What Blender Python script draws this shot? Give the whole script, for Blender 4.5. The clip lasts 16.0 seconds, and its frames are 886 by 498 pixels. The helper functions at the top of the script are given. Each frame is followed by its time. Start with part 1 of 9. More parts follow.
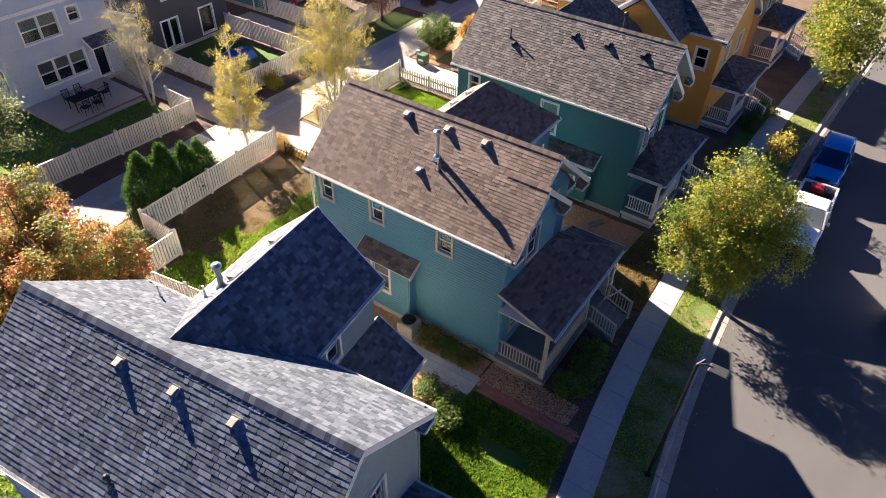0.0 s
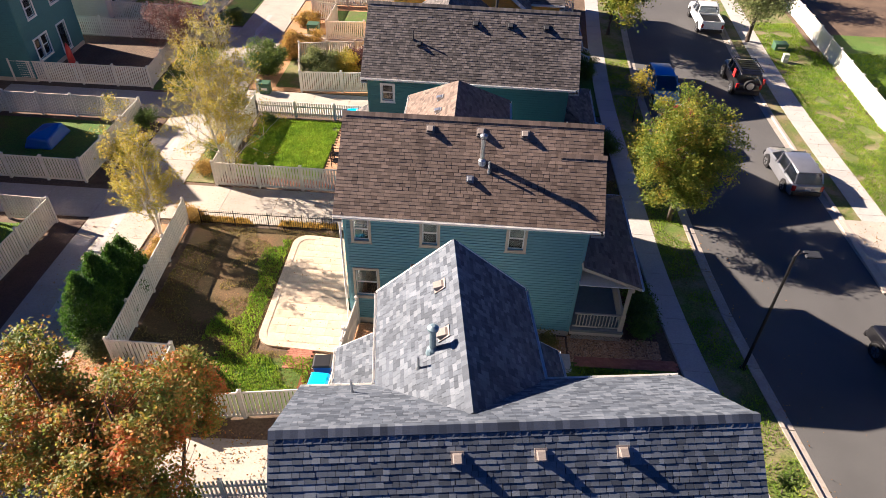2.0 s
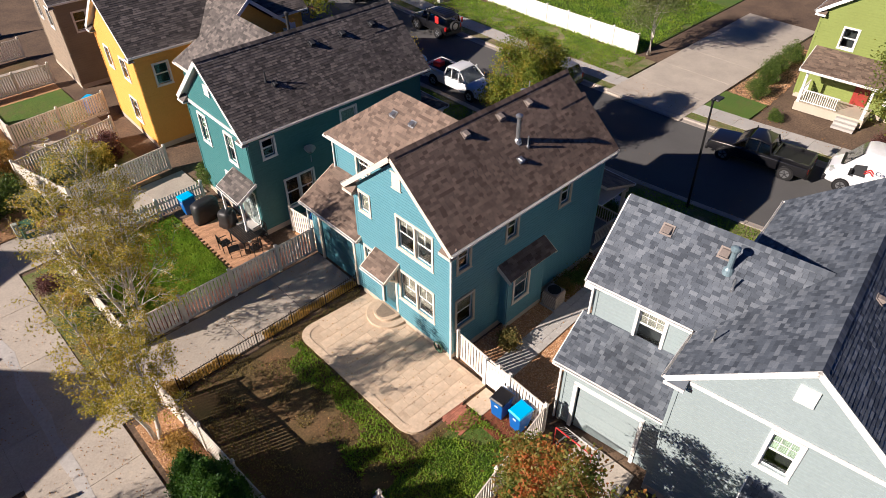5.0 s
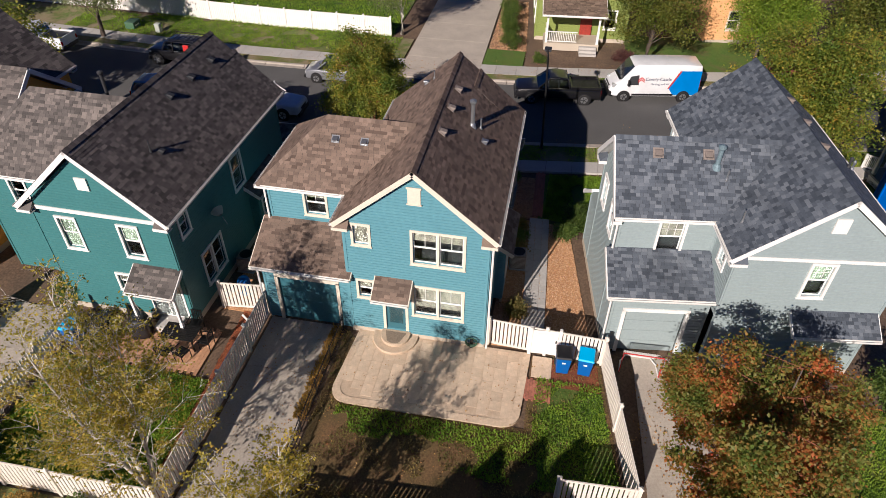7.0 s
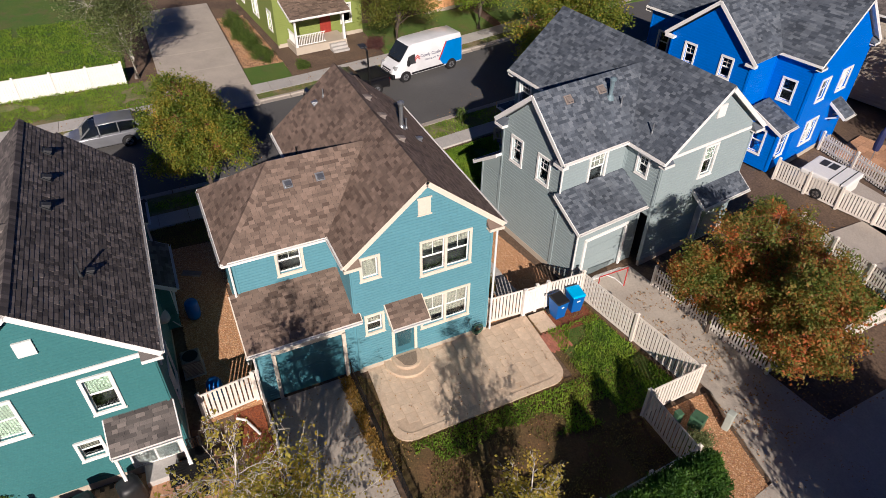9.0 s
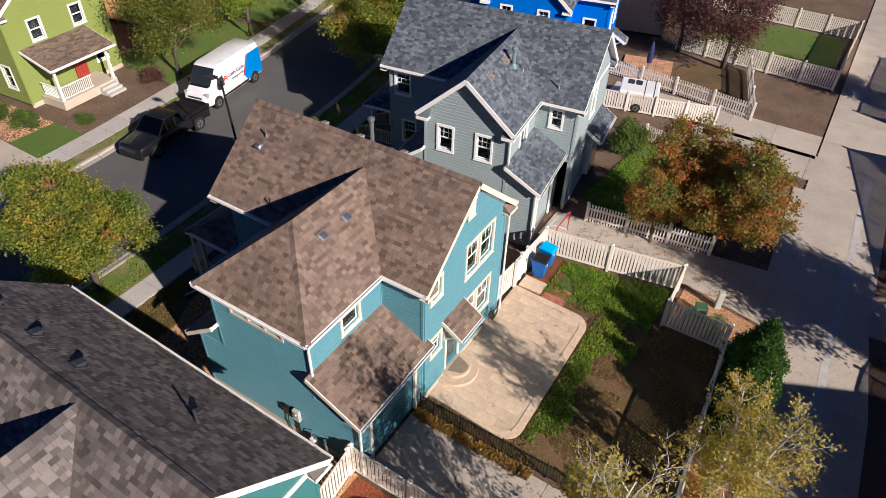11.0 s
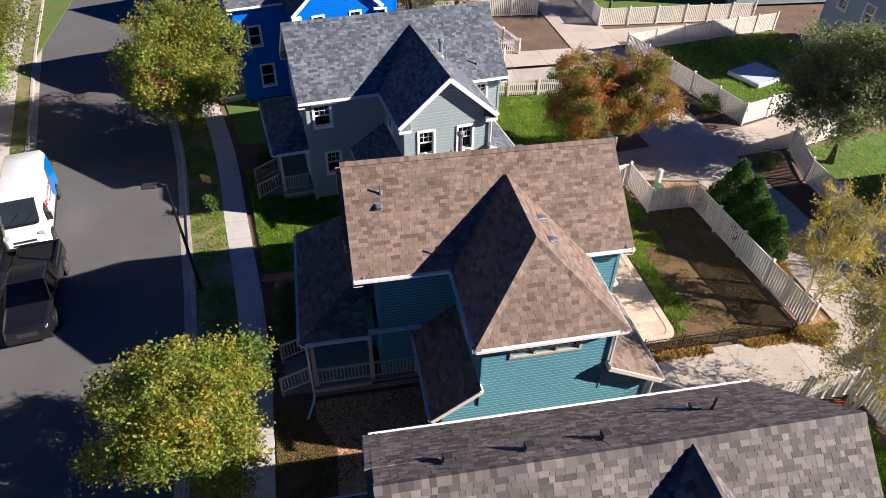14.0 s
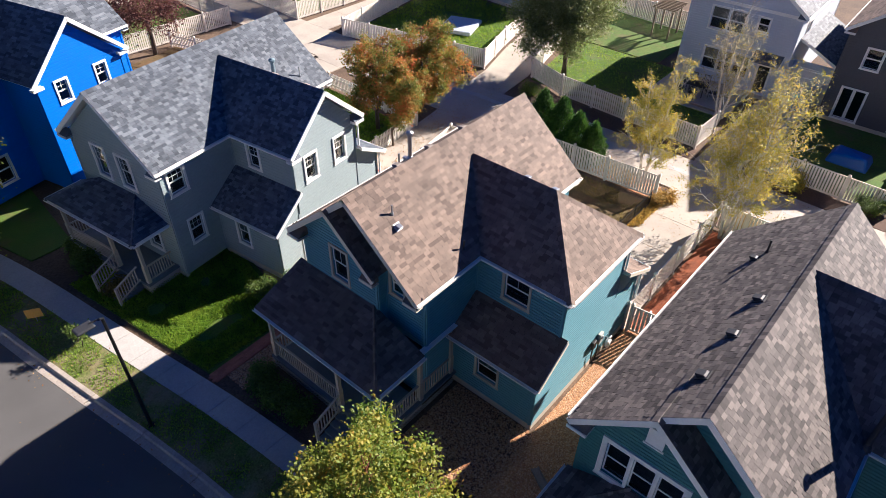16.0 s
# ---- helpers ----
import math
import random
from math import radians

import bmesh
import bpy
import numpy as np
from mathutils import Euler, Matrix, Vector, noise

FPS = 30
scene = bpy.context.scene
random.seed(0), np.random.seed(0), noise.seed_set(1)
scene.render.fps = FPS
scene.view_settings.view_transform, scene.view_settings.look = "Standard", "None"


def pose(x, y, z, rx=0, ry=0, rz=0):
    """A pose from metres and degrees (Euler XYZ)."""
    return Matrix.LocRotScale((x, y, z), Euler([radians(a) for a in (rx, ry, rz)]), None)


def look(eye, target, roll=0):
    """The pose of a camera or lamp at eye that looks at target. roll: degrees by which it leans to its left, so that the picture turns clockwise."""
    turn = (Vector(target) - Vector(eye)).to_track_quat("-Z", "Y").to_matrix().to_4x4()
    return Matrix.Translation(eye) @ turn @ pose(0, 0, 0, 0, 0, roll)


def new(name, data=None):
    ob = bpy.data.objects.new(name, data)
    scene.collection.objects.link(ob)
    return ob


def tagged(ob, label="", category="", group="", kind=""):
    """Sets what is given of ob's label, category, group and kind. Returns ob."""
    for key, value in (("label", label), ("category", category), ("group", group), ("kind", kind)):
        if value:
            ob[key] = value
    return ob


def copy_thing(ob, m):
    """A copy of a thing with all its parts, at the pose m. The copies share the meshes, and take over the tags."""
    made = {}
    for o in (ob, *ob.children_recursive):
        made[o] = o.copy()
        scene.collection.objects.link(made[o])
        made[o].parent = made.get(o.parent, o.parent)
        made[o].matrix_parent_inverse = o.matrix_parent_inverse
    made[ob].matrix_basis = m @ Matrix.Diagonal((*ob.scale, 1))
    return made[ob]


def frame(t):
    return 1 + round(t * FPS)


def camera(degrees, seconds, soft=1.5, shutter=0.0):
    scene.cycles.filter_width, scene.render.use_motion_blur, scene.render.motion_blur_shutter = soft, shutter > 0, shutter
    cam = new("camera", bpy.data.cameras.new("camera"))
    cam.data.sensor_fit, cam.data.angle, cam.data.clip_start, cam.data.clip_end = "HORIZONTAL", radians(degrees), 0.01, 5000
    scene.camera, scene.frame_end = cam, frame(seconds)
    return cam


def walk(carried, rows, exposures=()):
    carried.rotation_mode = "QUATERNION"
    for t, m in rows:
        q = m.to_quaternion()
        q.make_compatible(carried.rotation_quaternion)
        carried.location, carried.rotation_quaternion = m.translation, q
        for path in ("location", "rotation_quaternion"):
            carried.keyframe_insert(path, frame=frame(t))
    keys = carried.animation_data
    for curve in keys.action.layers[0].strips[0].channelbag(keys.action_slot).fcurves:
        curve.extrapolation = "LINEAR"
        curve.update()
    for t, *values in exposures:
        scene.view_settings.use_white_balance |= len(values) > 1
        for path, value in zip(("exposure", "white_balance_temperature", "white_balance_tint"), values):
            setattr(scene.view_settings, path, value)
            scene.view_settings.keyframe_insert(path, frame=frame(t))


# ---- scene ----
cam = camera(68.0, 16.0, soft=0.6)
PATH = [
    (0, (17.782, -18.807, 21.32), (16.93, -17.552, 20.016), 1.4),
    (0.5, (14.756, -20.465, 21.268), (14.089, -19.099, 19.969), 1.7),
    (1, (11.631, -21.72, 21.199), (11.157, -20.268, 19.908), 1.9),
    (1.5, (8.38, -22.492, 21.087), (8.107, -20.983, 19.804), 1.9),
    (2, (5.223, -22.762, 21.028), (5.145, -21.228, 19.748), 1.8),
    (2.5, (1.901, -22.644, 20.932), (2.029, -21.108, 19.657), 1.8),
    (3, (-1.334, -22.114, 20.885), (-1.003, -20.606, 19.614), 1.5),
    (3.5, (-4.475, -21.182, 20.863), (-3.945, -19.729, 19.595), 1.4),
    (4, (-7.487, -19.917, 20.852), (-6.764, -18.545, 19.59), 1.2),
    (4.2, (-8.518, -19.235, 20.861), (-7.727, -17.903, 19.596), 0.8),
    (6.3, (-17.053, -8.633, 21.27), (-15.652, -8.034, 19.975), 0.1),
    (6.5, (-17.55, -7.511, 21.236), (-16.112, -6.999, 19.944), 0.3),
    (7, (-18.308, -4.415, 21.083), (-16.801, -4.144, 19.797), 0.7),
    (7.5, (-18.533, -1.249, 20.943), (-16.998, -1.232, 19.661), 1.1),
    (8, (-18.401, 1.755, 20.874), (-16.878, 1.531, 19.597), 1.1),
    (8.5, (-17.778, 4.686, 20.829), (-16.305, 4.229, 19.556), 0.9),
    (9, (-16.664, 7.409, 20.806), (-15.273, 6.74, 19.533), 0.9),
    (9.5, (-15.168, 9.984, 20.827), (-13.891, 9.122, 19.551), 1.1),
    (10, (-13.248, 12.337, 20.867), (-12.114, 11.3, 19.587), 0.9),
    (10.2, (-12.307, 13.085, 20.873), (-11.239, 11.986, 19.588), 1.1),
    (12.3, (-0.921, 19.483, 21.055), (-0.579, 17.984, 19.776), 1.3),
    (12.5, (0.352, 19.807, 21.052), (0.624, 18.293, 19.774), 1.1),
    (13, (3.706, 20.174, 21.039), (3.793, 18.638, 19.76), 1.2),
    (13.5, (7.138, 20.147, 20.977), (7.033, 18.61, 19.701), 1.1),
    (14, (10.489, 19.712, 20.955), (10.175, 18.204, 19.68), 1.1),
    (14.5, (13.667, 18.783, 20.962), (13.111, 17.347, 19.686), 1.1),
    (15, (16.564, 17.348, 20.957), (15.774, 16.028, 19.679), 1.2),
    (15.5, (19.087, 15.6, 20.933), (18.086, 14.429, 19.657), 1.2),
    (16, (21.181, 13.477, 20.898), (19.997, 12.489, 19.624), 1.0),
]
walk(cam, [(t, look(eye, target, roll)) for t, eye, target, roll in PATH], exposures=[(t, e, k, 15.5) for t, e, k in ((0, 2.47, 5060), (1.5, 2.15, 5060), (2.5, 1.8, 4960), (4, 1.3, 4900), (6.5, 0.66, 4760), (8, 0.5, 4760), (10, 0.65, 4740), (12.5, 1.22, 4720), (14.5, 1.65, 4700), (16, 1.85, 4700))])

import collections

# ---- world, sun ----
SUN_DIR = Vector((-4.21, 1.40, 2.34)).normalized()
world = bpy.data.worlds.new("sky")
scene.world = world
world.use_nodes = True
wn = world.node_tree
sky = wn.nodes.new("ShaderNodeTexSky")
sky.sky_type = "NISHITA"
sky.sun_disc = False
sky.sun_elevation = math.asin(SUN_DIR.z)
sky.sun_rotation = math.atan2(SUN_DIR.x, SUN_DIR.y)
sky.altitude = 1600
sky.air_density, sky.dust_density, sky.ozone_density = 1.0, 0.1, 4.5
bg = wn.nodes["Background"]
bg.inputs["Strength"].default_value = 0.0112
deep = wn.nodes.new("ShaderNodeMix")
deep.data_type, deep.blend_type = "RGBA", "MULTIPLY"
deep.inputs[0].default_value = 1.0
deep.inputs[7].default_value = (0.46, 0.91, 1.46, 1)
wn.links.new(sky.outputs[0], deep.inputs[6])
wn.links.new(deep.outputs[2], bg.inputs["Color"])
sun = new("sun", bpy.data.lights.new("sun", "SUN"))
sun.data.energy, sun.data.angle, sun.data.color = 5.0, radians(0.53), (1.0, 0.73, 0.44)
sun.matrix_world = look(SUN_DIR * 80, (0, 0, 0))


# ---- materials ----
def ramp(nt, fac, stops):
    r = nt.nodes.new("ShaderNodeValToRGB")
    e = r.color_ramp.elements
    while len(e) < len(stops):
        e.new(0.5)
    for k, (p, c) in zip(e, stops):
        k.position, k.color = p, (*c, 1)
    nt.links.new(fac, r.inputs[0])
    return r.outputs[0]


def tex(nt, scale, detail=4.0, rough=0.6, kind="ShaderNodeTexNoise"):
    co = nt.nodes.new("ShaderNodeTexCoord")
    n = nt.nodes.new(kind)
    n.inputs["Scale"].default_value = scale
    if kind == "ShaderNodeTexNoise":
        n.inputs["Detail"].default_value, n.inputs["Roughness"].default_value = detail, rough
    nt.links.new(co.outputs["Object"], n.inputs["Vector"])
    return n


def mixc(nt, a, b, fac, mode="MIX"):
    m = nt.nodes.new("ShaderNodeMix")
    m.data_type, m.blend_type = "RGBA", mode
    for sock, v in ((m.inputs[6], a), (m.inputs[7], b), (m.inputs[0], fac)):
        if isinstance(v, (int, float)):
            sock.default_value = v
        elif isinstance(v, tuple):
            sock.default_value = (*v, 1)
        else:
            nt.links.new(v, sock)
    return m.outputs[2]


def mat(name, col, col2=None, rough=0.7, metal=0.0, fine=30.0, broad=1.2, bump=0.15, vary=0.0, islands=False, spread=0.35, broadamt=0.5, spec=0.5, worn=None, wornat=0.5):
    """A surface with colour at two scales, fine relief, and if wished a shade per piece."""
    m = bpy.data.materials.new(name)
    m.use_nodes = True
    nt = m.node_tree
    p = nt.nodes["Principled BSDF"]
    p.inputs["Roughness"].default_value, p.inputs["Metallic"].default_value = rough, metal
    p.inputs["Specular IOR Level"].default_value = spec
    col2 = col2 or tuple(c * 0.7 for c in col)
    n1, n2 = tex(nt, fine), tex(nt, broad, 5)
    c = mixc(nt, col, col2, ramp(nt, n2.outputs[0], [(0.35, (0, 0, 0)), (0.7, (1, 1, 1))]))
    c = mixc(nt, col, c, broadamt)
    c = mixc(nt, c, ramp(nt, n1.outputs[0], [(0.2, (1 - spread,) * 3), (0.8, (1 + spread * 0.6,) * 3)]), 1.0, "MULTIPLY")
    if worn:
        n3 = tex(nt, 0.5, 6, 0.7)
        c = mixc(nt, c, worn, ramp(nt, n3.outputs[0], [(wornat, (0, 0, 0)), (wornat + 0.14, (0.7,) * 3)]))
    if vary:
        if islands:
            src = nt.nodes.new("ShaderNodeNewGeometry").outputs["Random Per Island"]
        else:
            src = nt.nodes.new("ShaderNodeObjectInfo").outputs["Random"]
        c = mixc(nt, c, ramp(nt, src, [(0, (1 - vary,) * 3), (1, (1 + vary,) * 3)]), 1.0, "MULTIPLY")
    nt.links.new(c, p.inputs["Base Color"])
    if bump:
        b = nt.nodes.new("ShaderNodeBump")
        b.inputs["Strength"].default_value, b.inputs["Distance"].default_value = bump, 0.02
        nt.links.new(n1.outputs[0], b.inputs["Height"])
        nt.links.new(b.outputs[0], p.inputs["Normal"])
    return m


def shades(name, cols, islands=True, rough=0.74, fine=60.0, sheen=0.35, trans=0.0, broad=0.0, drift=0.0, gain=1.7):
    """A surface whose pieces each take one of several shades."""
    m = bpy.data.materials.new(name)
    m.use_nodes = True
    nt = m.node_tree
    p = nt.nodes["Principled BSDF"]
    p.inputs["Roughness"].default_value = rough
    p.inputs["Specular IOR Level"].default_value = sheen
    if islands:
        src = nt.nodes.new("ShaderNodeNewGeometry").outputs["Random Per Island"]
    else:
        src = nt.nodes.new("ShaderNodeObjectInfo").outputs["Random"]
    k = len(cols) - 1
    if drift:
        n0 = tex(nt, drift, 3)
        mr = nt.nodes.new("ShaderNodeMapRange")
        mr.inputs["From Min"].default_value, mr.inputs["From Max"].default_value = 0.3, 0.7
        nt.links.new(n0.outputs[0], mr.inputs[0])
        mf = nt.nodes.new("ShaderNodeMix")
        mf.inputs[0].default_value = 0.4
        nt.links.new(mr.outputs[0], mf.inputs[2])
        nt.links.new(src, mf.inputs[3])
        src = mf.outputs[0]
    c = ramp(nt, src, [(i / k, col) for i, col in enumerate(cols)])
    n1 = tex(nt, fine, 2)
    c = mixc(nt, c, ramp(nt, n1.outputs[0], [(0.25, (0.72,) * 3), (0.75, (1.2,) * 3)]), 1.0, "MULTIPLY")
    if broad:
        n2 = tex(nt, broad, 4)
        c = mixc(nt, c, ramp(nt, n2.outputs[0], [(0.3, (0.78,) * 3), (0.7, (1.15,) * 3)]), 1.0, "MULTIPLY")
    nt.links.new(c, p.inputs["Base Color"])
    if trans:
        t = nt.nodes.new("ShaderNodeBsdfTranslucent")
        nt.links.new(mixc(nt, c, (gain, gain, gain * 0.8), 1.0, "MULTIPLY"), t.inputs["Color"])
        mx = nt.nodes.new("ShaderNodeMixShader")
        mx.inputs[0].default_value = trans
        nt.links.new(p.outputs[0], mx.inputs[1])
        nt.links.new(t.outputs[0], mx.inputs[2])
        nt.links.new(mx.outputs[0], nt.nodes["Material Output"].inputs[0])
    return m


def glass(name, tint=(0.75, 0.85, 0.88)):
    m = bpy.data.materials.new(name)
    m.use_nodes = True
    p = m.node_tree.nodes["Principled BSDF"]
    p.inputs["Base Color"].default_value = (*tint, 1)
    p.inputs["Roughness"].default_value = 0.02
    p.inputs["Transmission Weight"].default_value = 1.0
    p.inputs["IOR"].default_value = 1.5
    return m


ROOF_BROWN = [(0.1, 0.07, 0.053), (0.15, 0.11, 0.084), (0.178, 0.132, 0.101), (0.2, 0.145, 0.11), (0.245, 0.18, 0.138)]
ROOF_GREY = [(0.05, 0.06, 0.078), (0.085, 0.1, 0.125), (0.115, 0.132, 0.16), (0.17, 0.19, 0.22)]
ROOF_TAUPE = [(0.06, 0.053, 0.05), (0.102, 0.091, 0.084), (0.138, 0.121, 0.111), (0.205, 0.178, 0.16)]
M = {
    "shingle_brown": shades("brown asphalt shingle", ROOF_BROWN, broad=0.7),
    "shingle_grey": shades("grey asphalt shingle", ROOF_GREY, broad=0.7),
    "shingle_taupe": shades("taupe asphalt shingle", ROOF_TAUPE, broad=0.7),
    "tab_brown": shades("brown shingle tab", ROOF_BROWN, islands=False, broad=0.7),
    "tab_grey": shades("grey shingle tab", ROOF_GREY, islands=False, broad=0.7),
    "tab_taupe": shades("taupe shingle tab", ROOF_TAUPE, islands=False, broad=0.7),
    "teal": mat("teal painted siding", (0.128, 0.295, 0.36), (0.11, 0.26, 0.32), 0.6, fine=9, broad=0.8, bump=0.08, spread=0.12),
    "green_teal": mat("green teal painted siding", (0.058, 0.185, 0.192), (0.05, 0.162, 0.168), 0.6, fine=9, broad=0.8, bump=0.08, spread=0.12),
    "grey_siding": mat("sage grey painted siding", (0.3, 0.36, 0.37), (0.27, 0.325, 0.335), 0.6, fine=9, broad=0.8, bump=0.08, spread=0.1),
    "blue_siding": mat("bright blue painted siding", (0.008, 0.14, 0.62), (0.008, 0.12, 0.55), 0.55, fine=9, broad=0.8, bump=0.08, spread=0.1),
    "yellow_siding": mat("yellow painted siding", (0.72, 0.4, 0.07), (0.66, 0.36, 0.06), 0.6, fine=9, broad=0.8, bump=0.08, spread=0.1),
    "lilac_siding": mat("pale grey blue siding", (0.5, 0.54, 0.62), (0.45, 0.49, 0.57), 0.6, fine=9, broad=0.8, bump=0.08, spread=0.1),
    "slate_siding": mat("dark slate siding", (0.06, 0.065, 0.085), (0.05, 0.055, 0.075), 0.6, fine=9, broad=0.8, bump=0.08, spread=0.1),
    "lime_siding": mat("olive green siding", (0.22, 0.27, 0.06), (0.2, 0.24, 0.05), 0.6, fine=9, broad=0.8, bump=0.08, spread=0.1),
    "orange_siding": mat("apricot siding", (0.75, 0.42, 0.18), (0.7, 0.38, 0.16), 0.6, fine=9, broad=0.8, bump=0.08, spread=0.1),
    "white_siding": mat("white siding", (0.7, 0.72, 0.75), (0.62, 0.64, 0.68), 0.6, fine=9, broad=0.8, bump=0.08, spread=0.1),
    "cream": mat("cream painted trim", (0.72, 0.65, 0.54), (0.64, 0.57, 0.46), 0.55, fine=14, bump=0.06, spread=0.1),
    "tan": mat("tan painted trim", (0.5, 0.44, 0.35), (0.44, 0.38, 0.3), 0.6, fine=14, bump=0.06, spread=0.1),
    "white": mat("white painted trim", (0.8, 0.79, 0.76), (0.72, 0.71, 0.68), 0.5, fine=14, bump=0.04, spread=0.08),
    "vinyl": mat("white vinyl window", (0.78, 0.78, 0.76), (0.7, 0.7, 0.68), 0.4, fine=14, bump=0.02, spread=0.06),
    "fence": mat("cream vinyl fence", (0.76, 0.71, 0.63), (0.64, 0.57, 0.48), 0.5, fine=6, broad=1.5, bump=0.05, vary=0.06, spread=0.12),
    "fence_white": mat("white vinyl fence", (0.8, 0.78, 0.74), (0.7, 0.67, 0.62), 0.5, fine=6, broad=1.5, bump=0.05, vary=0.04, spread=0.1),
    "iron": mat("black iron", (0.012, 0.012, 0.013), rough=0.5, metal=0.3, fine=40, bump=0.1),
    "black": mat("black plastic", (0.012, 0.012, 0.014), rough=0.45, fine=40, bump=0.05),
    "rubber": mat("tyre rubber", (0.015, 0.015, 0.016), rough=0.85, fine=40, bump=0.1),
    "steel": mat("galvanised steel", (0.5, 0.52, 0.54), (0.4, 0.42, 0.45), 0.38, 0.85, fine=25, bump=0.05),
    "rim": mat("alloy rim", (0.55, 0.56, 0.58), rough=0.3, metal=0.9, fine=30, bump=0.02),
    "vent_tan": mat("weathered vent cap", (0.27, 0.23, 0.2), (0.21, 0.18, 0.165), 0.6, 0.1, fine=25),
    "vent_dark": mat("dark vent cap", (0.035, 0.037, 0.042), rough=0.55, fine=25),
    "flashing": mat("painted flashing", (0.22, 0.3, 0.34), (0.18, 0.25, 0.29), 0.45, 0.3, fine=20),
    "felt": mat("black roofing felt", (0.02, 0.02, 0.022), rough=0.9, fine=20, bump=0.1),
    "asphalt": mat("asphalt", (0.112, 0.11, 0.108), (0.086, 0.084, 0.083), 0.9, fine=45, broad=0.25, bump=0.35, spread=0.35, broadamt=0.9),
    "concrete": mat("pale concrete", (0.47, 0.42, 0.35), (0.36, 0.32, 0.27), 0.85, fine=14, broad=0.6, bump=0.2, vary=0.07, spread=0.22, broadamt=0.8),
    "sealed": mat("pale sealed concrete", (0.5, 0.48, 0.45), (0.4, 0.38, 0.36), 0.75, fine=10, broad=1.1, bump=0.15, spread=0.2, broadamt=0.9),
    "kerb": mat("kerb concrete", (0.44, 0.39, 0.33), (0.3, 0.27, 0.24), 0.85, fine=10, broad=0.9, bump=0.25, vary=0.08, spread=0.25, broadamt=0.9),
    "walk": mat("pavement concrete", (0.48, 0.46, 0.43), (0.38, 0.365, 0.345), 0.85, fine=12, broad=0.5, bump=0.2, vary=0.06, spread=0.18, broadamt=0.8),
    "patio": mat("tan stamped concrete", (0.62, 0.5, 0.36), (0.5, 0.38, 0.26), 0.7, fine=7, broad=0.9, bump=0.25, vary=0.09, spread=0.25, broadamt=0.9),
    "dirt": mat("dry soil and mulch", (0.17, 0.115, 0.07), (0.09, 0.06, 0.04), 0.95, fine=9, broad=0.5, bump=0.7, spread=0.6, broadamt=0.9),
    "mulch": mat("brown bark mulch", (0.13, 0.078, 0.052), (0.07, 0.045, 0.033), 0.95, fine=22, broad=1.0, bump=0.9, spread=0.75, broadamt=0.7),
    "redmulch": mat("red bark mulch", (0.25, 0.075, 0.028), (0.15, 0.045, 0.02), 0.95, fine=22, broad=1.5, bump=0.9, spread=0.7, broadamt=0.7),
    "gravel": mat("river gravel bed", (0.5, 0.29, 0.13), (0.36, 0.19, 0.085), 0.9, fine=20, broad=1.0, bump=0.6, spread=0.6),
    "lawn": mat("lawn", (0.08, 0.16, 0.011), (0.12, 0.165, 0.018), 0.95, fine=18, broad=0.55, bump=0.9, spread=0.75, broadamt=0.9, worn=(0.13, 0.11, 0.04)),
    "verge": mat("worn verge turf", (0.11, 0.175, 0.016), (0.19, 0.165, 0.06), 0.95, fine=16, broad=0.8, bump=0.9, spread=0.7, broadamt=1.0, worn=(0.27, 0.21, 0.135), wornat=0.46),
    "dry_lawn": mat("patchy dry lawn", (0.17, 0.098, 0.04), (0.08, 0.07, 0.018), 0.95, fine=16, broad=0.5, bump=0.8, spread=0.65, broadamt=1.0),
    "brick": mat("red brick paving", (0.4, 0.16, 0.1), (0.32, 0.125, 0.08), 0.85, fine=14, vary=0.18, spread=0.3),
    "paver": mat("tan clay paver", (0.5, 0.29, 0.155), (0.4, 0.22, 0.12), 0.85, fine=12, vary=0.2, spread=0.25),
    "bark_white": mat("white birch bark", (0.62, 0.58, 0.5), (0.4, 0.37, 0.32), 0.8, fine=9, broad=3, bump=0.3, spread=0.4),
    "bark": mat("grey brown bark", (0.11, 0.085, 0.065), (0.07, 0.055, 0.042), 0.95, fine=12, broad=2, bump=0.6, spread=0.5),
    "bark_red": mat("reddish twigs", (0.22, 0.07, 0.035), (0.14, 0.06, 0.035), 0.9, fine=12, broad=2, bump=0.4, spread=0.4),
    "bin_blue": mat("blue plastic bin", (0.012, 0.11, 0.42), (0.01, 0.09, 0.36), 0.45, fine=20, bump=0.04, spread=0.1),
    "lid_blue": mat("bright blue lid", (0.025, 0.42, 0.85), (0.022, 0.36, 0.76), 0.4, fine=20, bump=0.04, spread=0.1),
    "red": mat("red paint", (0.5, 0.025, 0.02), rough=0.4, fine=20, bump=0.02, spread=0.1),
    "white_net": mat("white netting and tube", (0.75, 0.74, 0.72), rough=0.6, fine=20),
    "box_green": mat("green utility box", (0.06, 0.13, 0.07), rough=0.55, fine=12, spread=0.12),
    "box_grey": mat("grey utility box", (0.42, 0.45, 0.4), (0.34, 0.37, 0.33), 0.6, fine=12, spread=0.12),
    "wood": mat("weathered wood", (0.3, 0.24, 0.17), (0.2, 0.16, 0.12), 0.8, fine=18, bump=0.3, vary=0.1),
    "porch_floor": mat("grey painted deck", (0.17, 0.19, 0.2), (0.14, 0.16, 0.17), 0.6, fine=12, bump=0.1, spread=0.15),
    # near black puts the darkness of unlit rooms into the colour
    "dark": mat("near-black unlit interior", (0.02, 0.02, 0.02), rough=0.9, bump=0, fine=5),
    "blind": mat("cream blind", (0.36, 0.32, 0.25), (0.3, 0.27, 0.21), 0.8, fine=5, bump=0.02, spread=0.06),
    "curtain_green": mat("pale green blind", (0.45, 0.52, 0.38), rough=0.8, fine=5, bump=0.02, spread=0.06),
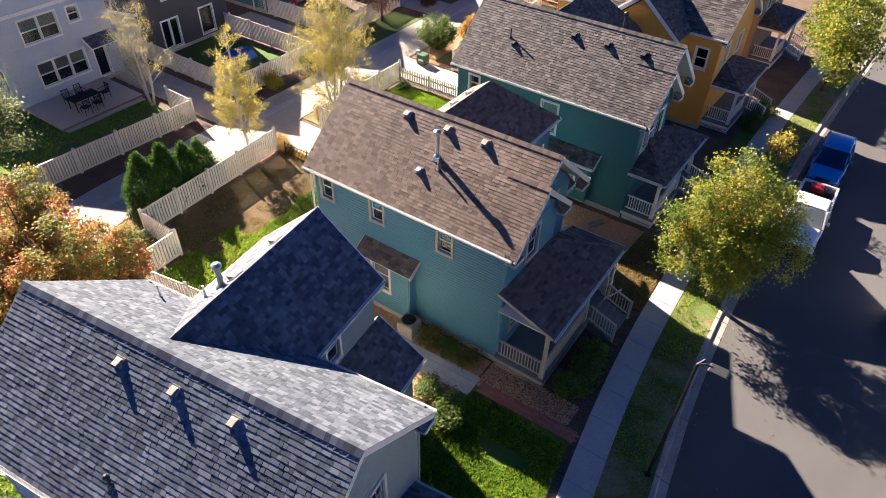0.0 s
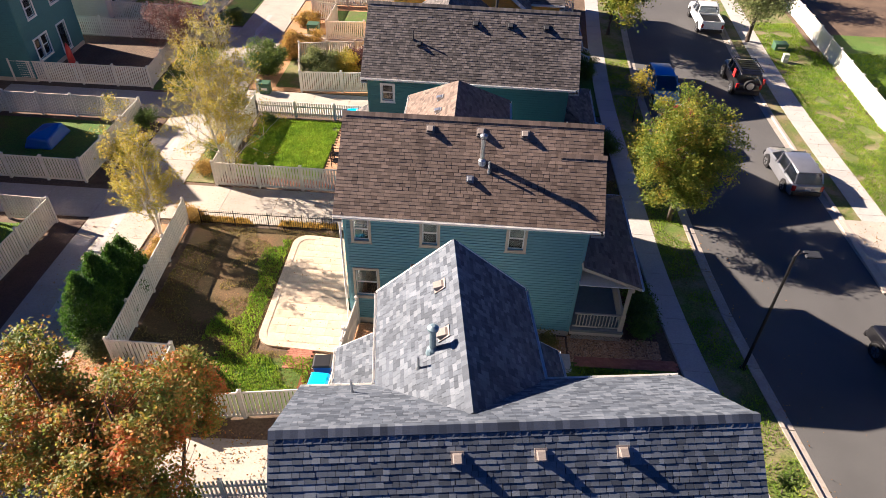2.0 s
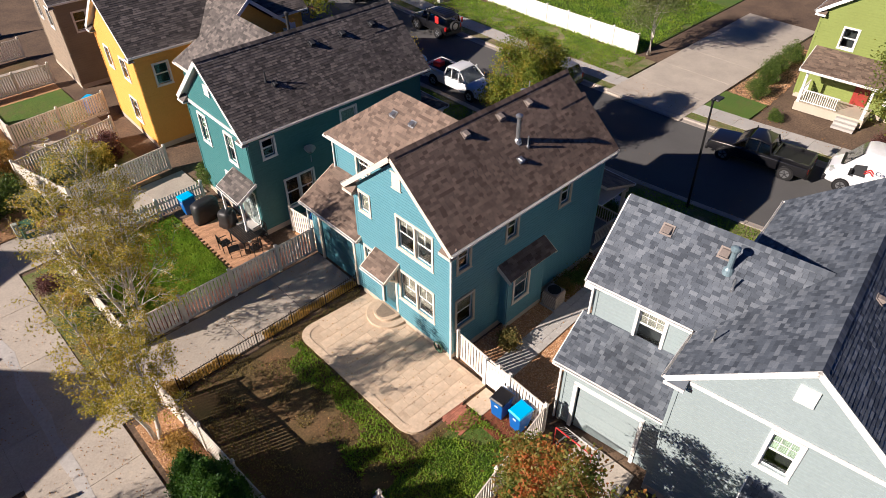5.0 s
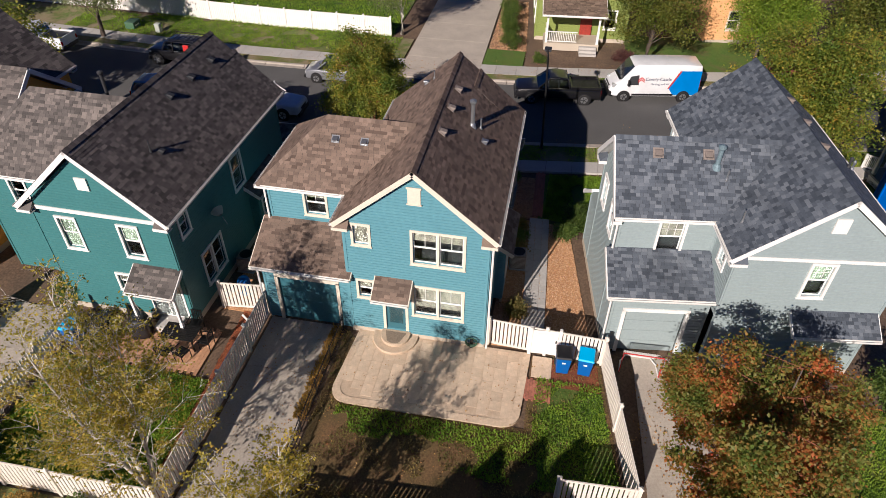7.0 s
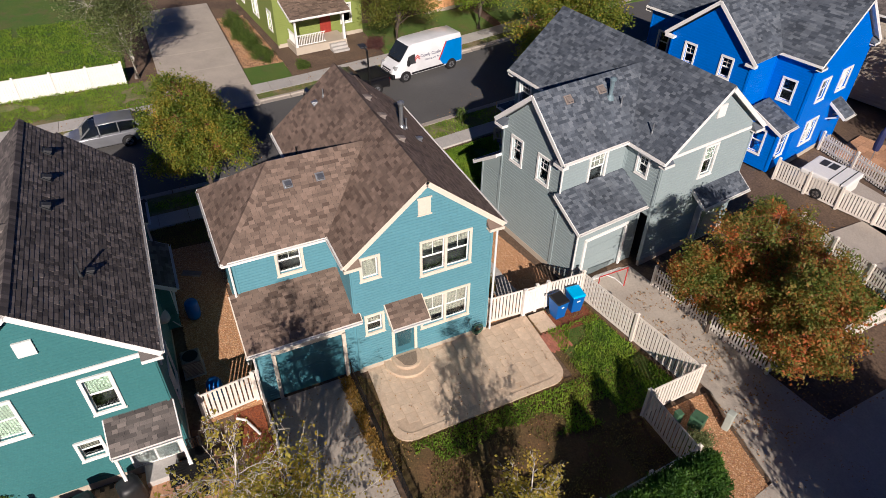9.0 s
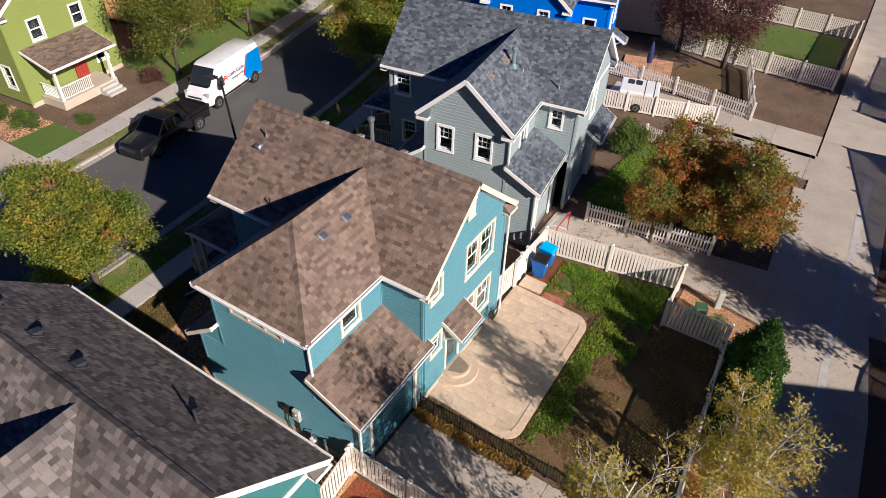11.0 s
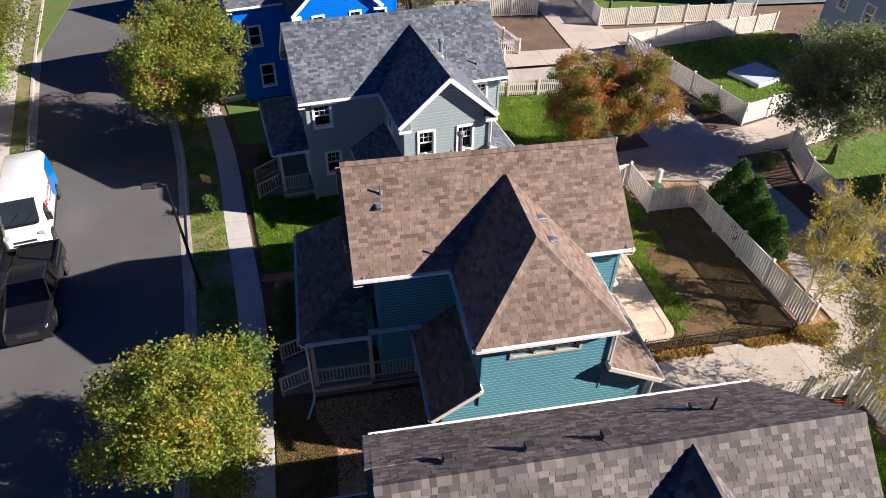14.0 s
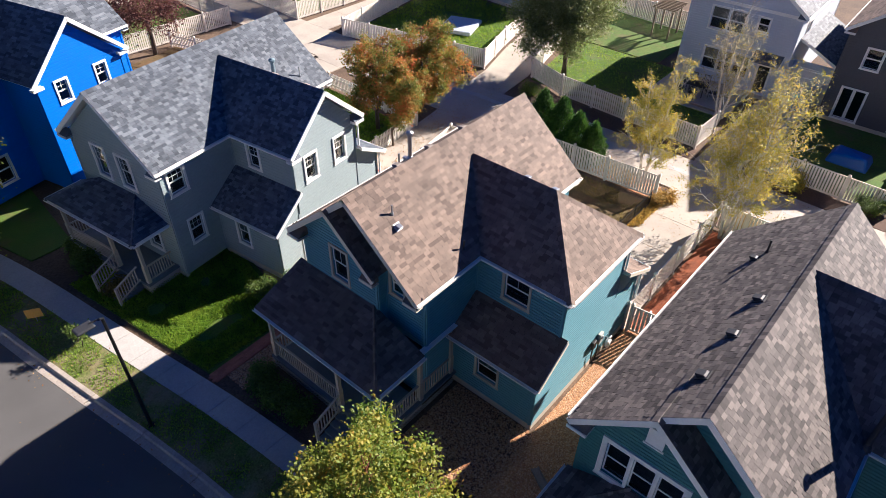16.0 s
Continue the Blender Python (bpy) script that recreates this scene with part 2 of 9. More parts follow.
    "door_teal": mat("teal painted door", (0.05, 0.15, 0.19), (0.045, 0.13, 0.17), 0.5, fine=10, bump=0.04, spread=0.1),
    "door_red": mat("red painted door", (0.3, 0.035, 0.02), rough=0.5, fine=10, bump=0.04),
    "glass": glass("window glass"),
    "car_glass": glass("tinted car glass", (0.25, 0.28, 0.3)),
    "windscreen": mat("dark reflective windscreen", (0.02, 0.025, 0.03), rough=0.06, bump=0, spread=0.05, spec=0.9),
    "lamp_red": mat("red tail lamp", (0.45, 0.015, 0.012), rough=0.2, bump=0, spread=0.05),
    "lamp_clear": mat("clear headlamp", (0.6, 0.62, 0.64), rough=0.12, metal=0.4, bump=0, spread=0.05),
    "navy": mat("navy canvas", (0.02, 0.025, 0.1), rough=0.8, fine=20),
    "cover": mat("black vinyl cover", (0.018, 0.019, 0.022), rough=0.5, fine=8, bump=0.4),
}


def paint(name, col, metal=0.0):
    m = mat(name, col, rough=0.28, metal=metal, fine=60, bump=0.0, spread=0.05)
    m.node_tree.nodes["Principled BSDF"].inputs["Coat Weight"].default_value = 0.7
    return m


P_WHITE = paint("white car paint", (0.75, 0.76, 0.78))
P_BLACK = paint("black car paint", (0.008, 0.008, 0.01))
P_GREY = paint("silver grey metallic car paint", (0.3, 0.31, 0.34), 0.5)
P_BLUE = paint("blue car paint", (0.06, 0.24, 0.62), 0.2)
P_SKY = paint("light blue van wrap", (0.02, 0.2, 0.62))

LEAVES = {
    "pear": shades("yellow green pear leaf", [(0.055, 0.1, 0.012), (0.11, 0.165, 0.016), (0.19, 0.225, 0.022), (0.31, 0.28, 0.028), (0.48, 0.24, 0.03)], gain=2.0, trans=0.4, fine=3, rough=0.55, drift=0.9),
    "pear_dark": shades("green pear leaf", [(0.06, 0.09, 0.012), (0.115, 0.15, 0.017), (0.18, 0.19, 0.024), (0.27, 0.2, 0.03)], trans=0.4, fine=3, rough=0.55, drift=0.7),
    "birch": shades("yellowing birch leaf", [(0.11, 0.13, 0.02), (0.2, 0.195, 0.022), (0.31, 0.265, 0.028), (0.4, 0.31, 0.034), (0.22, 0.15, 0.035)], gain=2.3, trans=0.4, fine=3, rough=0.55, drift=0.9),
    "maple": shades("autumn maple leaf", [(0.42, 0.075, 0.035), (0.4, 0.145, 0.034), (0.22, 0.18, 0.034), (0.13, 0.17, 0.025), (0.07, 0.12, 0.017)], gain=2.2, trans=0.4, fine=3, rough=0.55, drift=0.8),
    "lime": shades("lime green leaf", [(0.1, 0.17, 0.012), (0.18, 0.26, 0.016), (0.26, 0.34, 0.02), (0.34, 0.36, 0.03)], trans=0.4, fine=3, rough=0.55, drift=0.9),
    "cotton": shades("grey green leaf", [(0.085, 0.115, 0.036), (0.14, 0.17, 0.06), (0.2, 0.225, 0.088), (0.28, 0.29, 0.12)], trans=0.4, fine=3, rough=0.55, drift=0.9),
    "evergreen": shades("evergreen spray", [(0.012, 0.045, 0.005), (0.03, 0.08, 0.007), (0.065, 0.135, 0.01), (0.11, 0.19, 0.015)], trans=0.3, fine=3, rough=0.6, drift=1.5),
    "shrub": shades("shrub leaf", [(0.045, 0.085, 0.014), (0.085, 0.135, 0.02), (0.13, 0.18, 0.03), (0.17, 0.2, 0.035)], trans=0.4, fine=3, rough=0.55, drift=1.5),
    "plum": shades("purple plum leaf", [(0.06, 0.028, 0.034), (0.1, 0.042, 0.042), (0.15, 0.075, 0.06), (0.08, 0.035, 0.04)], trans=0.35, fine=3, rough=0.55, drift=0.9),
    "gold": shades("golden grass", [(0.16, 0.13, 0.03), (0.28, 0.19, 0.045), (0.4, 0.26, 0.055), (0.48, 0.32, 0.075)], trans=0.4, fine=3, rough=0.7, drift=1.5),
    "grass": shades("grass blade", [(0.08, 0.15, 0.008), (0.15, 0.25, 0.011), (0.23, 0.33, 0.016), (0.34, 0.36, 0.035)], trans=0.4, fine=2, rough=0.7, drift=0.6),
    "drygrass": shades("dry grass blade", [(0.075, 0.12, 0.018), (0.13, 0.13, 0.03), (0.24, 0.175, 0.05), (0.34, 0.24, 0.085)], trans=0.4, fine=2, rough=0.7, drift=0.5),
    "fallen": shades("fallen dry leaf", [(0.2, 0.1, 0.03), (0.32, 0.18, 0.05), (0.42, 0.27, 0.08), (0.26, 0.09, 0.03)], trans=0.2, fine=3, rough=0.8),
    "stone": shades("river stone", [(0.4, 0.19, 0.085), (0.58, 0.34, 0.16), (0.66, 0.46, 0.28), (0.3, 0.15, 0.075), (0.52, 0.29, 0.13)], fine=20, rough=0.85, sheen=0.3),
    "chip": shades("red bark chip", [(0.2, 0.06, 0.025), (0.3, 0.09, 0.03), (0.13, 0.045, 0.02), (0.26, 0.1, 0.045)], fine=20, rough=0.9, sheen=0.2),
}


# ---- building tools ----
class Geo:
    """Collects vertices and faces for one mesh."""

    def __init__(self):
        self.v, self.f = [], []

    def add(self, vs, fs):
        k = len(self.v)
        self.v += [tuple(p) for p in vs]
        self.f += [tuple(i + k for i in q) for q in fs]
        return self

    def box(self, x0, y0, z0, x1, y1, z1):
        return self.add([(x0, y0, z0), (x1, y0, z0), (x1, y1, z0), (x0, y1, z0), (x0, y0, z1), (x1, y0, z1), (x1, y1, z1), (x0, y1, z1)],
                        [(0, 3, 2, 1), (4, 5, 6, 7), (0, 1, 5, 4), (1, 2, 6, 5), (2, 3, 7, 6), (3, 0, 4, 7)])

    def bar(self, a, b, w, h):
        """A straight bar from a to b, w wide and h high."""
        a, b = Vector(a), Vector(b)
        d = (b - a).normalized()
        s = d.cross(Vector((0, 0, 1)))
        s = s.normalized() if s.length > 1e-4 else Vector((1, 0, 0))
        u = s.cross(d).normalized()
        s, u = s * w / 2, u * h / 2
        return self.add([a - s - u, a + s - u, a + s + u, a - s + u, b - s - u, b + s - u, b + s + u, b - s + u],
                        [(0, 1, 2, 3), (7, 6, 5, 4), (0, 4, 5, 1), (1, 5, 6, 2), (2, 6, 7, 3), (3, 7, 4, 0)])

    def ring(self, x0, z0, x1, z1, a0, c0, a1, c1, ya, yb):
        """An upright rectangular frame with an opening a0-a1, c0-c1."""
        o, i = [(x0, z0), (x1, z0), (x1, z1), (x0, z1)], [(a0, c0), (a1, c0), (a1, c1), (a0, c1)]
        vs = [(x, y, z) for y in (ya, yb) for x, z in o + i]
        fs = []
        for k in range(4):
            q = (k + 1) % 4
            fs += [(k, q, 4 + q, 4 + k), (8 + q, 8 + k, 12 + k, 12 + q), (q, k, 8 + k, 8 + q), (4 + k, 4 + q, 12 + q, 12 + k)]
        return self.add(vs, fs)

    def prism(self, poly, z0, z1):
        n = len(poly)
        return self.add([(x, y, z0) for x, y in poly] + [(x, y, z1) for x, y in poly],
                        [tuple(range(n - 1, -1, -1)), tuple(range(n, 2 * n))] + [(i, (i + 1) % n, n + (i + 1) % n, n + i) for i in range(n)])

    def slab(self, pts, nrm, t):
        """A flat polygon given thickness t against its normal."""
        n, nrm = len(pts), Vector(nrm)
        low = [Vector(p) - nrm * t for p in pts]
        return self.add(list(pts) + low, [tuple(range(n)), tuple(range(2 * n - 1, n - 1, -1))] + [((i + 1) % n, i, n + i, n + (i + 1) % n) for i in range(n)])

    def tube(self, path, radii, n=6, cap=True):
        path = [Vector(p) for p in path]
        rings = []
        k = len(self.v)
        for i, p in enumerate(path):
            d = (path[min(i + 1, len(path) - 1)] - path[max(i - 1, 0)]).normalized()
            s = d.cross(Vector((0, 0, 1)))
            s = s.normalized() if s.length > 0.05 else Vector((1, 0, 0))
            u = s.cross(d)
            for j in range(n):
                a = 2 * math.pi * j / n
                self.v.append(tuple(p + (s * math.cos(a) + u * math.sin(a)) * radii[i]))
        for i in range(len(path) - 1):
            for j in range(n):
                a, b = k + i * n + j, k + i * n + (j + 1) % n
                self.f.append((a, b, b + n, a + n))
        if cap:
            self.f.append(tuple(k + j for j in range(n - 1, -1, -1)))
            self.f.append(tuple(k + (len(path) - 1) * n + j for j in range(n)))
        return self

    def mesh(self, name, material, smooth=False):
        me = bpy.data.meshes.new(name)
        me.from_pydata(self.v, [], self.f)
        me.materials.append(material)
        if smooth:
            me.shade_smooth()
        me.update()
        return me

    def weld(self):
        """Joins vertices at one place and drops the faces hidden between pieces."""
        at, idx, out = {}, [], []
        for p in self.v:
            k = tuple(round(c, 4) for c in p)
            if k not in at:
                at[k] = len(out)
                out.append(p)
            idx.append(at[k])
        fs = [tuple(idx[i] for i in f) for f in self.f]
        seen = collections.Counter(frozenset(f) for f in fs)
        self.v, self.f = out, [f for f in fs if seen[frozenset(f)] == 1]
        return self

    def part(self, name, material, parent=None, label="", smooth=False):
        return place(name, self.mesh(name, material, smooth), parent, label)


def place(name, me, parent=None, label="", at=None):
    ob = new(name, me)
    ob.parent = parent
    if at is not None:
        ob.matrix_basis = at
    if label:
        ob["label"] = label
    return ob


def bevel(ob, w, seg=2):
    b = ob.modifiers.new("bevel", "BEVEL")
    b.width, b.segments, b.limit_method = w, seg, "ANGLE"
    return ob


def thing(name, m, label, category, group="", kind=""):
    ob = new(name)
    ob.matrix_basis = m
    ob.empty_display_size = 0.3
    return tagged(ob, label, category, group, kind)


def arc(cx, cy, r, a0, a1, n=6):
    return [(cx + r * math.cos(radians(a0 + (a1 - a0) * i / n)), cy + r * math.sin(radians(a0 + (a1 - a0) * i / n))) for i in range(n + 1)]


# ---- roofs ----
def intervals(poly, v):
    xs = []
    for (u0, v0), (u1, v1) in zip(poly, poly[1:] + poly[:1]):
        if (v0 <= v) != (v1 <= v):
            xs.append(u0 + (v - v0) / (v1 - v0) * (u1 - u0))
    xs.sort()
    return list(zip(xs[::2], xs[1::2]))


def slope(root, p0, u_dir, v_dir, poly, style, trim, singles=None, rng=random.Random(1), width=0.31, vary=0.1):
    """One roof slope: deck, and shingles laid course by course. poly: outline in metres along the eave and up the slope.
    singles: a stretch (u0, u1, v0, v1) where the shingles are parts of their own."""
    p0, u_dir, v_dir = Vector(p0), Vector(u_dir).normalized(), Vector(v_dir).normalized()
    nrm = u_dir.cross(v_dir)
    if nrm.z < 0:
        nrm = -nrm
    at = lambda u, v, h=0.0: p0 + u_dir * u + v_dir * v + nrm * h
    pts = [at(u, v) for u, v in poly]
    if (pts[1] - pts[0]).cross(pts[2] - pts[1]).dot(nrm) < 0:
        pts.reverse()
    deck = Geo().slab(pts, nrm, 0.13).part("roof_slope", M[trim], root)
    Geo().slab([p + nrm * 0.002 for p in pts], nrm, 0.004).part("underlay", M["felt"], deck)
    g = Geo()
    e = 0.138
    vmax = max(v for _, v in poly)
    row = 0
    v = min(q for _, q in poly)
    made = 0
    tabs = {}
    while v < vmax - 0.02:
        w = min(v + e, vmax)
        lo, hi = intervals(poly, v + 1e-4), intervals(poly, w - 1e-4)
        for (a0, b0), (a1, b1) in zip(lo, hi or lo):
            a, b = max(a0, a1), min(b0, b1)
            cuts = [a]
            u = a + (row % 2) * width * 0.5 + rng.uniform(0, 0.06)
            while u < b - 0.08:
                if u > a + 0.05:
                    cuts.append(u)
                u += width * rng.uniform(1 - vary * 4, 1 + vary * 4)
            cuts.append(b)
            for i in range(len(cuts) - 1):
                l, r = cuts[i] + 0.004, cuts[i + 1] - 0.004
                l0, l1 = (a0, a1) if i == 0 else (l, l)
                r0, r1 = (b0, b1) if i == len(cuts) - 2 else (r, r)
                h = rng.uniform(0.007, 0.014) if style == "brown" else rng.uniform(0.01, 0.02)
                if singles and made < 290 and singles[0] < l and r < singles[1] and singles[2] < v < singles[3]:
                    key = (round((r - l) / 0.03), round(h / 0.002))
                    if key not in tabs:
                        q, s = key[0] * 0.03 - 0.004, key[1] * 0.002
                        tabs[key] = Geo().add([(0, 0, 0), (q, 0, 0), (0, 0, s), (q, 0, s), (0, e, 0.003), (q, e, 0.003), (0, e, 0), (q, e, 0)],
                                              [(0, 1, 3, 2), (2, 3, 5, 4), (0, 2, 4, 6), (1, 7, 5, 3), (4, 5, 7, 6)]).mesh("shingle", M["tab_" + style])
                    k = at(l, v)
                    s2 = v_dir.cross(nrm)
                    sgn = 1 if s2.dot(u_dir) > 0 else -1
                    if sgn < 0:
                        k = at(r, v)
                    m = Matrix((s2, v_dir, nrm)).transposed().to_4x4()
                    m.translation = k
                    place("shingle", tabs[key], deck, at=m)
                    made += 1
                    continue
                g.add([at(l0, v), at(r0, v), at(l0, v, h), at(r0, v, h), at(l1, w, 0.003), at(r1, w, 0.003)],
                      [(0, 1, 3, 2), (2, 3, 5, 4), (0, 2, 4), (1, 5, 3)])
        v += e
        row += 1
    ob = g.part("shingles", M["shingle_" + style], root)
    ob["kind"] = "stuff"
    return deck


def caps(root, a, b, style, rng=random.Random(2)):
    """Cap shingles folded over a ridge or hip from a to b."""
    a, b = Vector(a), Vector(b)
    d = (b - a).normalized()
    s = d.cross(Vector((0, 0, 1))).normalized()
    g = Geo()
    n = max(1, int((b - a).length / 0.16))
    for i in range(n):
        p, q = a + (b - a) * (i / n), a + (b - a) * ((i + 1.15) / n)
        h = rng.uniform(0.022, 0.027)
        up = Vector((0, 0, 1))
        w = 0.15
        dz = Vector((0, 0, -w * 0.8))
        g.add([p - s * w + dz + up * h, p + up * h, p + s * w + dz + up * h, q - s * w + dz + up * (h - 0.008), q + up * (h - 0.008), q + s * w + dz + up * (h - 0.008)],
              [(0, 1, 4, 3), (1, 2, 5, 4)])
    ob = g.part("ridge_cap", M["shingle_" + style], root)
    ob["kind"] = "stuff"


def gable(root, x0, x1, yc, half, ze, zr, style, trim, singles=(None, None), width=0.31, vary=0.1, rakes=(True, True), eaves=(True, True), returns=(True, True), x1s=None):
    """A gable roof whose ridge runs along x. x1s: another east end for the (south, north) slope."""
    t = math.hypot(half, zr - ze)
    for k, (sgn, sg) in enumerate(((-1, singles[0]), (1, singles[1]))):
        xe = x1s[k] if x1s else x1
        v = Vector((0, -sgn * half, zr - ze))
        slope(root, (x0, yc + sgn * half, ze), (1, 0, 0), v, [(0, 0), (xe - x0, 0), (xe - x0, t), (0, t)], style, trim, sg, width=width, vary=vary)
        if eaves[k]:
            y = yc + sgn * (half + 0.05)
            gutter(root, (x0, y, ze - 0.07), (xe, y, ze - 0.07))
    caps(root, (x0, yc, zr + 0.02), (x1, yc, zr + 0.02), style)
    for k, x in enumerate((x0, x1)):
        if not rakes[k]:
            continue
        sx = -1 if k == 0 else 1
        for sgn in (-1, 1):
            a, b = Vector((x - sx * 0.03, yc + sgn * half, ze - 0.13)), Vector((x - sx * 0.03, yc, zr - 0.13))
            Geo().bar(a, b, 0.05, 0.2).part("rake_board", M[trim], root)
            if returns[k]:
                rake_return(root, x, sx, yc + sgn * half, -sgn, ze, style, trim)


def rake_return(root, x, sx, y, sy, ze, style, trim):
    """The short pent return at the foot of a gable."""
    w = 0.62
    xi = x - sx * 0.32
    g = Geo().add([(x, y, ze - 0.22), (x, y + sy * w, ze - 0.22), (xi, y + sy * w, ze + 0.08), (xi, y, ze + 0.08), (xi, y + sy * w, ze - 0.22), (xi, y, ze - 0.22)],
                  [(0, 1, 2, 3), (1, 4, 2), (0, 3, 5)])
    g.part("pent_return", M["shingle_" + style], root)
    Geo().box(min(x, x + sx * 0.03), min(y, y + sy * w), ze - 0.32, max(x, x + sx * 0.03), max(y, y + sy * w), ze - 0.2).part("return_board", M[trim], root)
    Geo().box(min(x, xi), min(y, y + sy * w), ze - 0.34, max(x, xi), max(y, y + sy * w), ze - 0.31).part("soffit", M[trim], root)


def gutter(root, a, b):
    """An open white gutter along an eave."""
    a, b = Vector(a), Vector(b)
    d = (b - a).normalized()
    s = d.cross(Vector((0, 0, 1))).normalized()
    prof = [(-0.05, 0.05), (-0.05, -0.05), (0.03, -0.06), (0.055, 0.0), (0.055, 0.05), (0.045, 0.05), (0.04, 0.0), (0.025, -0.045), (-0.04, -0.04), (-0.04, 0.05)]
    vs = [p + s * q + Vector((0, 0, r)) for p in (a, b) for q, r in prof]
    n = len(prof)
    Geo().add(vs, [(i, (i + 1) % n, n + (i + 1) % n, n + i) for i in range(n)] + [tuple(range(n)), tuple(range(2 * n - 1, n - 1, -1))]).part("gutter", M["white"], root)


def shed(root, a, b, inward, run, z0, z1, style, trim, width=0.31, vary=0.1, drip=True):
    """A lean-to roof from the eave a-b up towards inward (a level unit vector)."""
    a, b, inward = Vector((*a, z0)), Vector((*b, z0)), Vector((*inward, 0))
    v = inward * run + Vector((0, 0, z1 - z0))
    L = (b - a).length
    slope(root, a, b - a, v, [(0, 0), (L, 0), (L, v.length), (0, v.length)], style, trim, width=width, vary=vary)
    for p in (a, b):
        s = (b - a).normalized() * (0.02 if p is b else -0.02)
        Geo().bar(p + s + Vector((0, 0, -0.1)), p + s + v + Vector((0, 0, -0.1)), 0.04, 0.16).part("rake_board", M[trim], root)
    if drip:
        o = -inward * 0.05 + Vector((0, 0, -0.07))
        gutter(root, a + o, b + o)


# ---- walls ----
def wall(root, p0, p1, z0, z1, paint_key, holes=(), apex=None, board=0.135, trim="cream", thick=0.14):
    """A sided wall from p0 to p1 (outside on the right), holes as (u0, u1, z0, z1), apex as (u, z) of a gable above it."""
    p0, p1 = Vector((*p0, 0)), Vector((*p1, 0))
    L = (p1 - p0).length
    d = (p1 - p0) / L
    n = Vector((d.y, -d.x, 0))
    us = sorted({0.0, L, *[h[0] for h in holes], *[h[1] for h in holes]})
    zs = sorted({z0, z1, *[h[2] for h in holes], *[h[3] for h in holes]})
    g = Geo()
    for ua, ub in zip(us, us[1:]):
        for za, zb in zip(zs, zs[1:]):
            cu, cz = (ua + ub) / 2, (za + zb) / 2
            if any(h[0] < cu < h[1] and h[2] < cz < h[3] for h in holes):
                continue
            q = [p0 + d * ua, p0 + d * ub, p0 + d * ub - n * thick, p0 + d * ua - n * thick]
            g.add([(*k.xy, za) for k in q] + [(*k.xy, zb) for k in q], [(0, 3, 2, 1), (4, 5, 6, 7), (0, 1, 5, 4), (1, 2, 6, 5), (2, 3, 7, 6), (3, 0, 4, 7)])
    if apex:
        f = [p0 + Vector((0, 0, z1)), p0 + d * L + Vector((0, 0, z1)), p0 + d * apex[0] + Vector((0, 0, apex[1]))]
        g.add(f + [q - n * thick for q in f], [(0, 1, 2), (5, 4, 3), (0, 3, 4, 1), (1, 4, 5, 2), (2, 5, 3, 0)])
    w = g.weld().part("wall", M[paint_key], root)
    s = Geo()
    relief = 0.03 if paint_key == "teal" else 0.018
    z = z0
    top = apex[1] if apex else z1
    while z < top - 0.03:
        zt = min(z + board, top)
        segs = [(0.0, L)]
        if zt > z1 and apex:
            k = (zt - z1) / (apex[1] - z1)
            segs = [(apex[0] * k, L - (L - apex[0]) * k)]
        for h in holes:
            if h[2] - 0.06 < zt and h[3] + 0.06 > z:
                nxt = []
                for a, b in segs:
                    if h[0] - 0.06 > a:
                        nxt.append((a, min(b, h[0] - 0.06)))
                    if h[1] + 0.06 < b:
                        nxt.append((max(a, h[1] + 0.06), b))
                segs = [q for q in nxt if q[1] - q[0] > 0.02]
        for a, b in segs:
            q = [p0 + d * a, p0 + d * b]
            zc = z + (zt - z) * 0.74
            vs = [(*(k + n * o).xy, h_) for o, h_ in ((0.003, z), (relief, z), (relief, zc), (0.006, zc + 0.004), (0.006, zt)) for k in q]
            s.add(vs, [(0, 2, 3, 1), (2, 4, 5, 3), (4, 6, 7, 5), (6, 8, 9, 7)])
        z += board
    s.part("siding", M[paint_key], w)
    for u in (0, L):
        c = p0 + d * u
        i = d * (0.09 if u == 0 else -0.09)
        q = [c + n * 0.044, c + i + n * 0.044, c + i, c]
        if u:
            q.reverse()
        Geo().prism([k.to_tuple()[:2] for k in q], z0, z1).part("corner_board", M[paint_key], w)
    return w


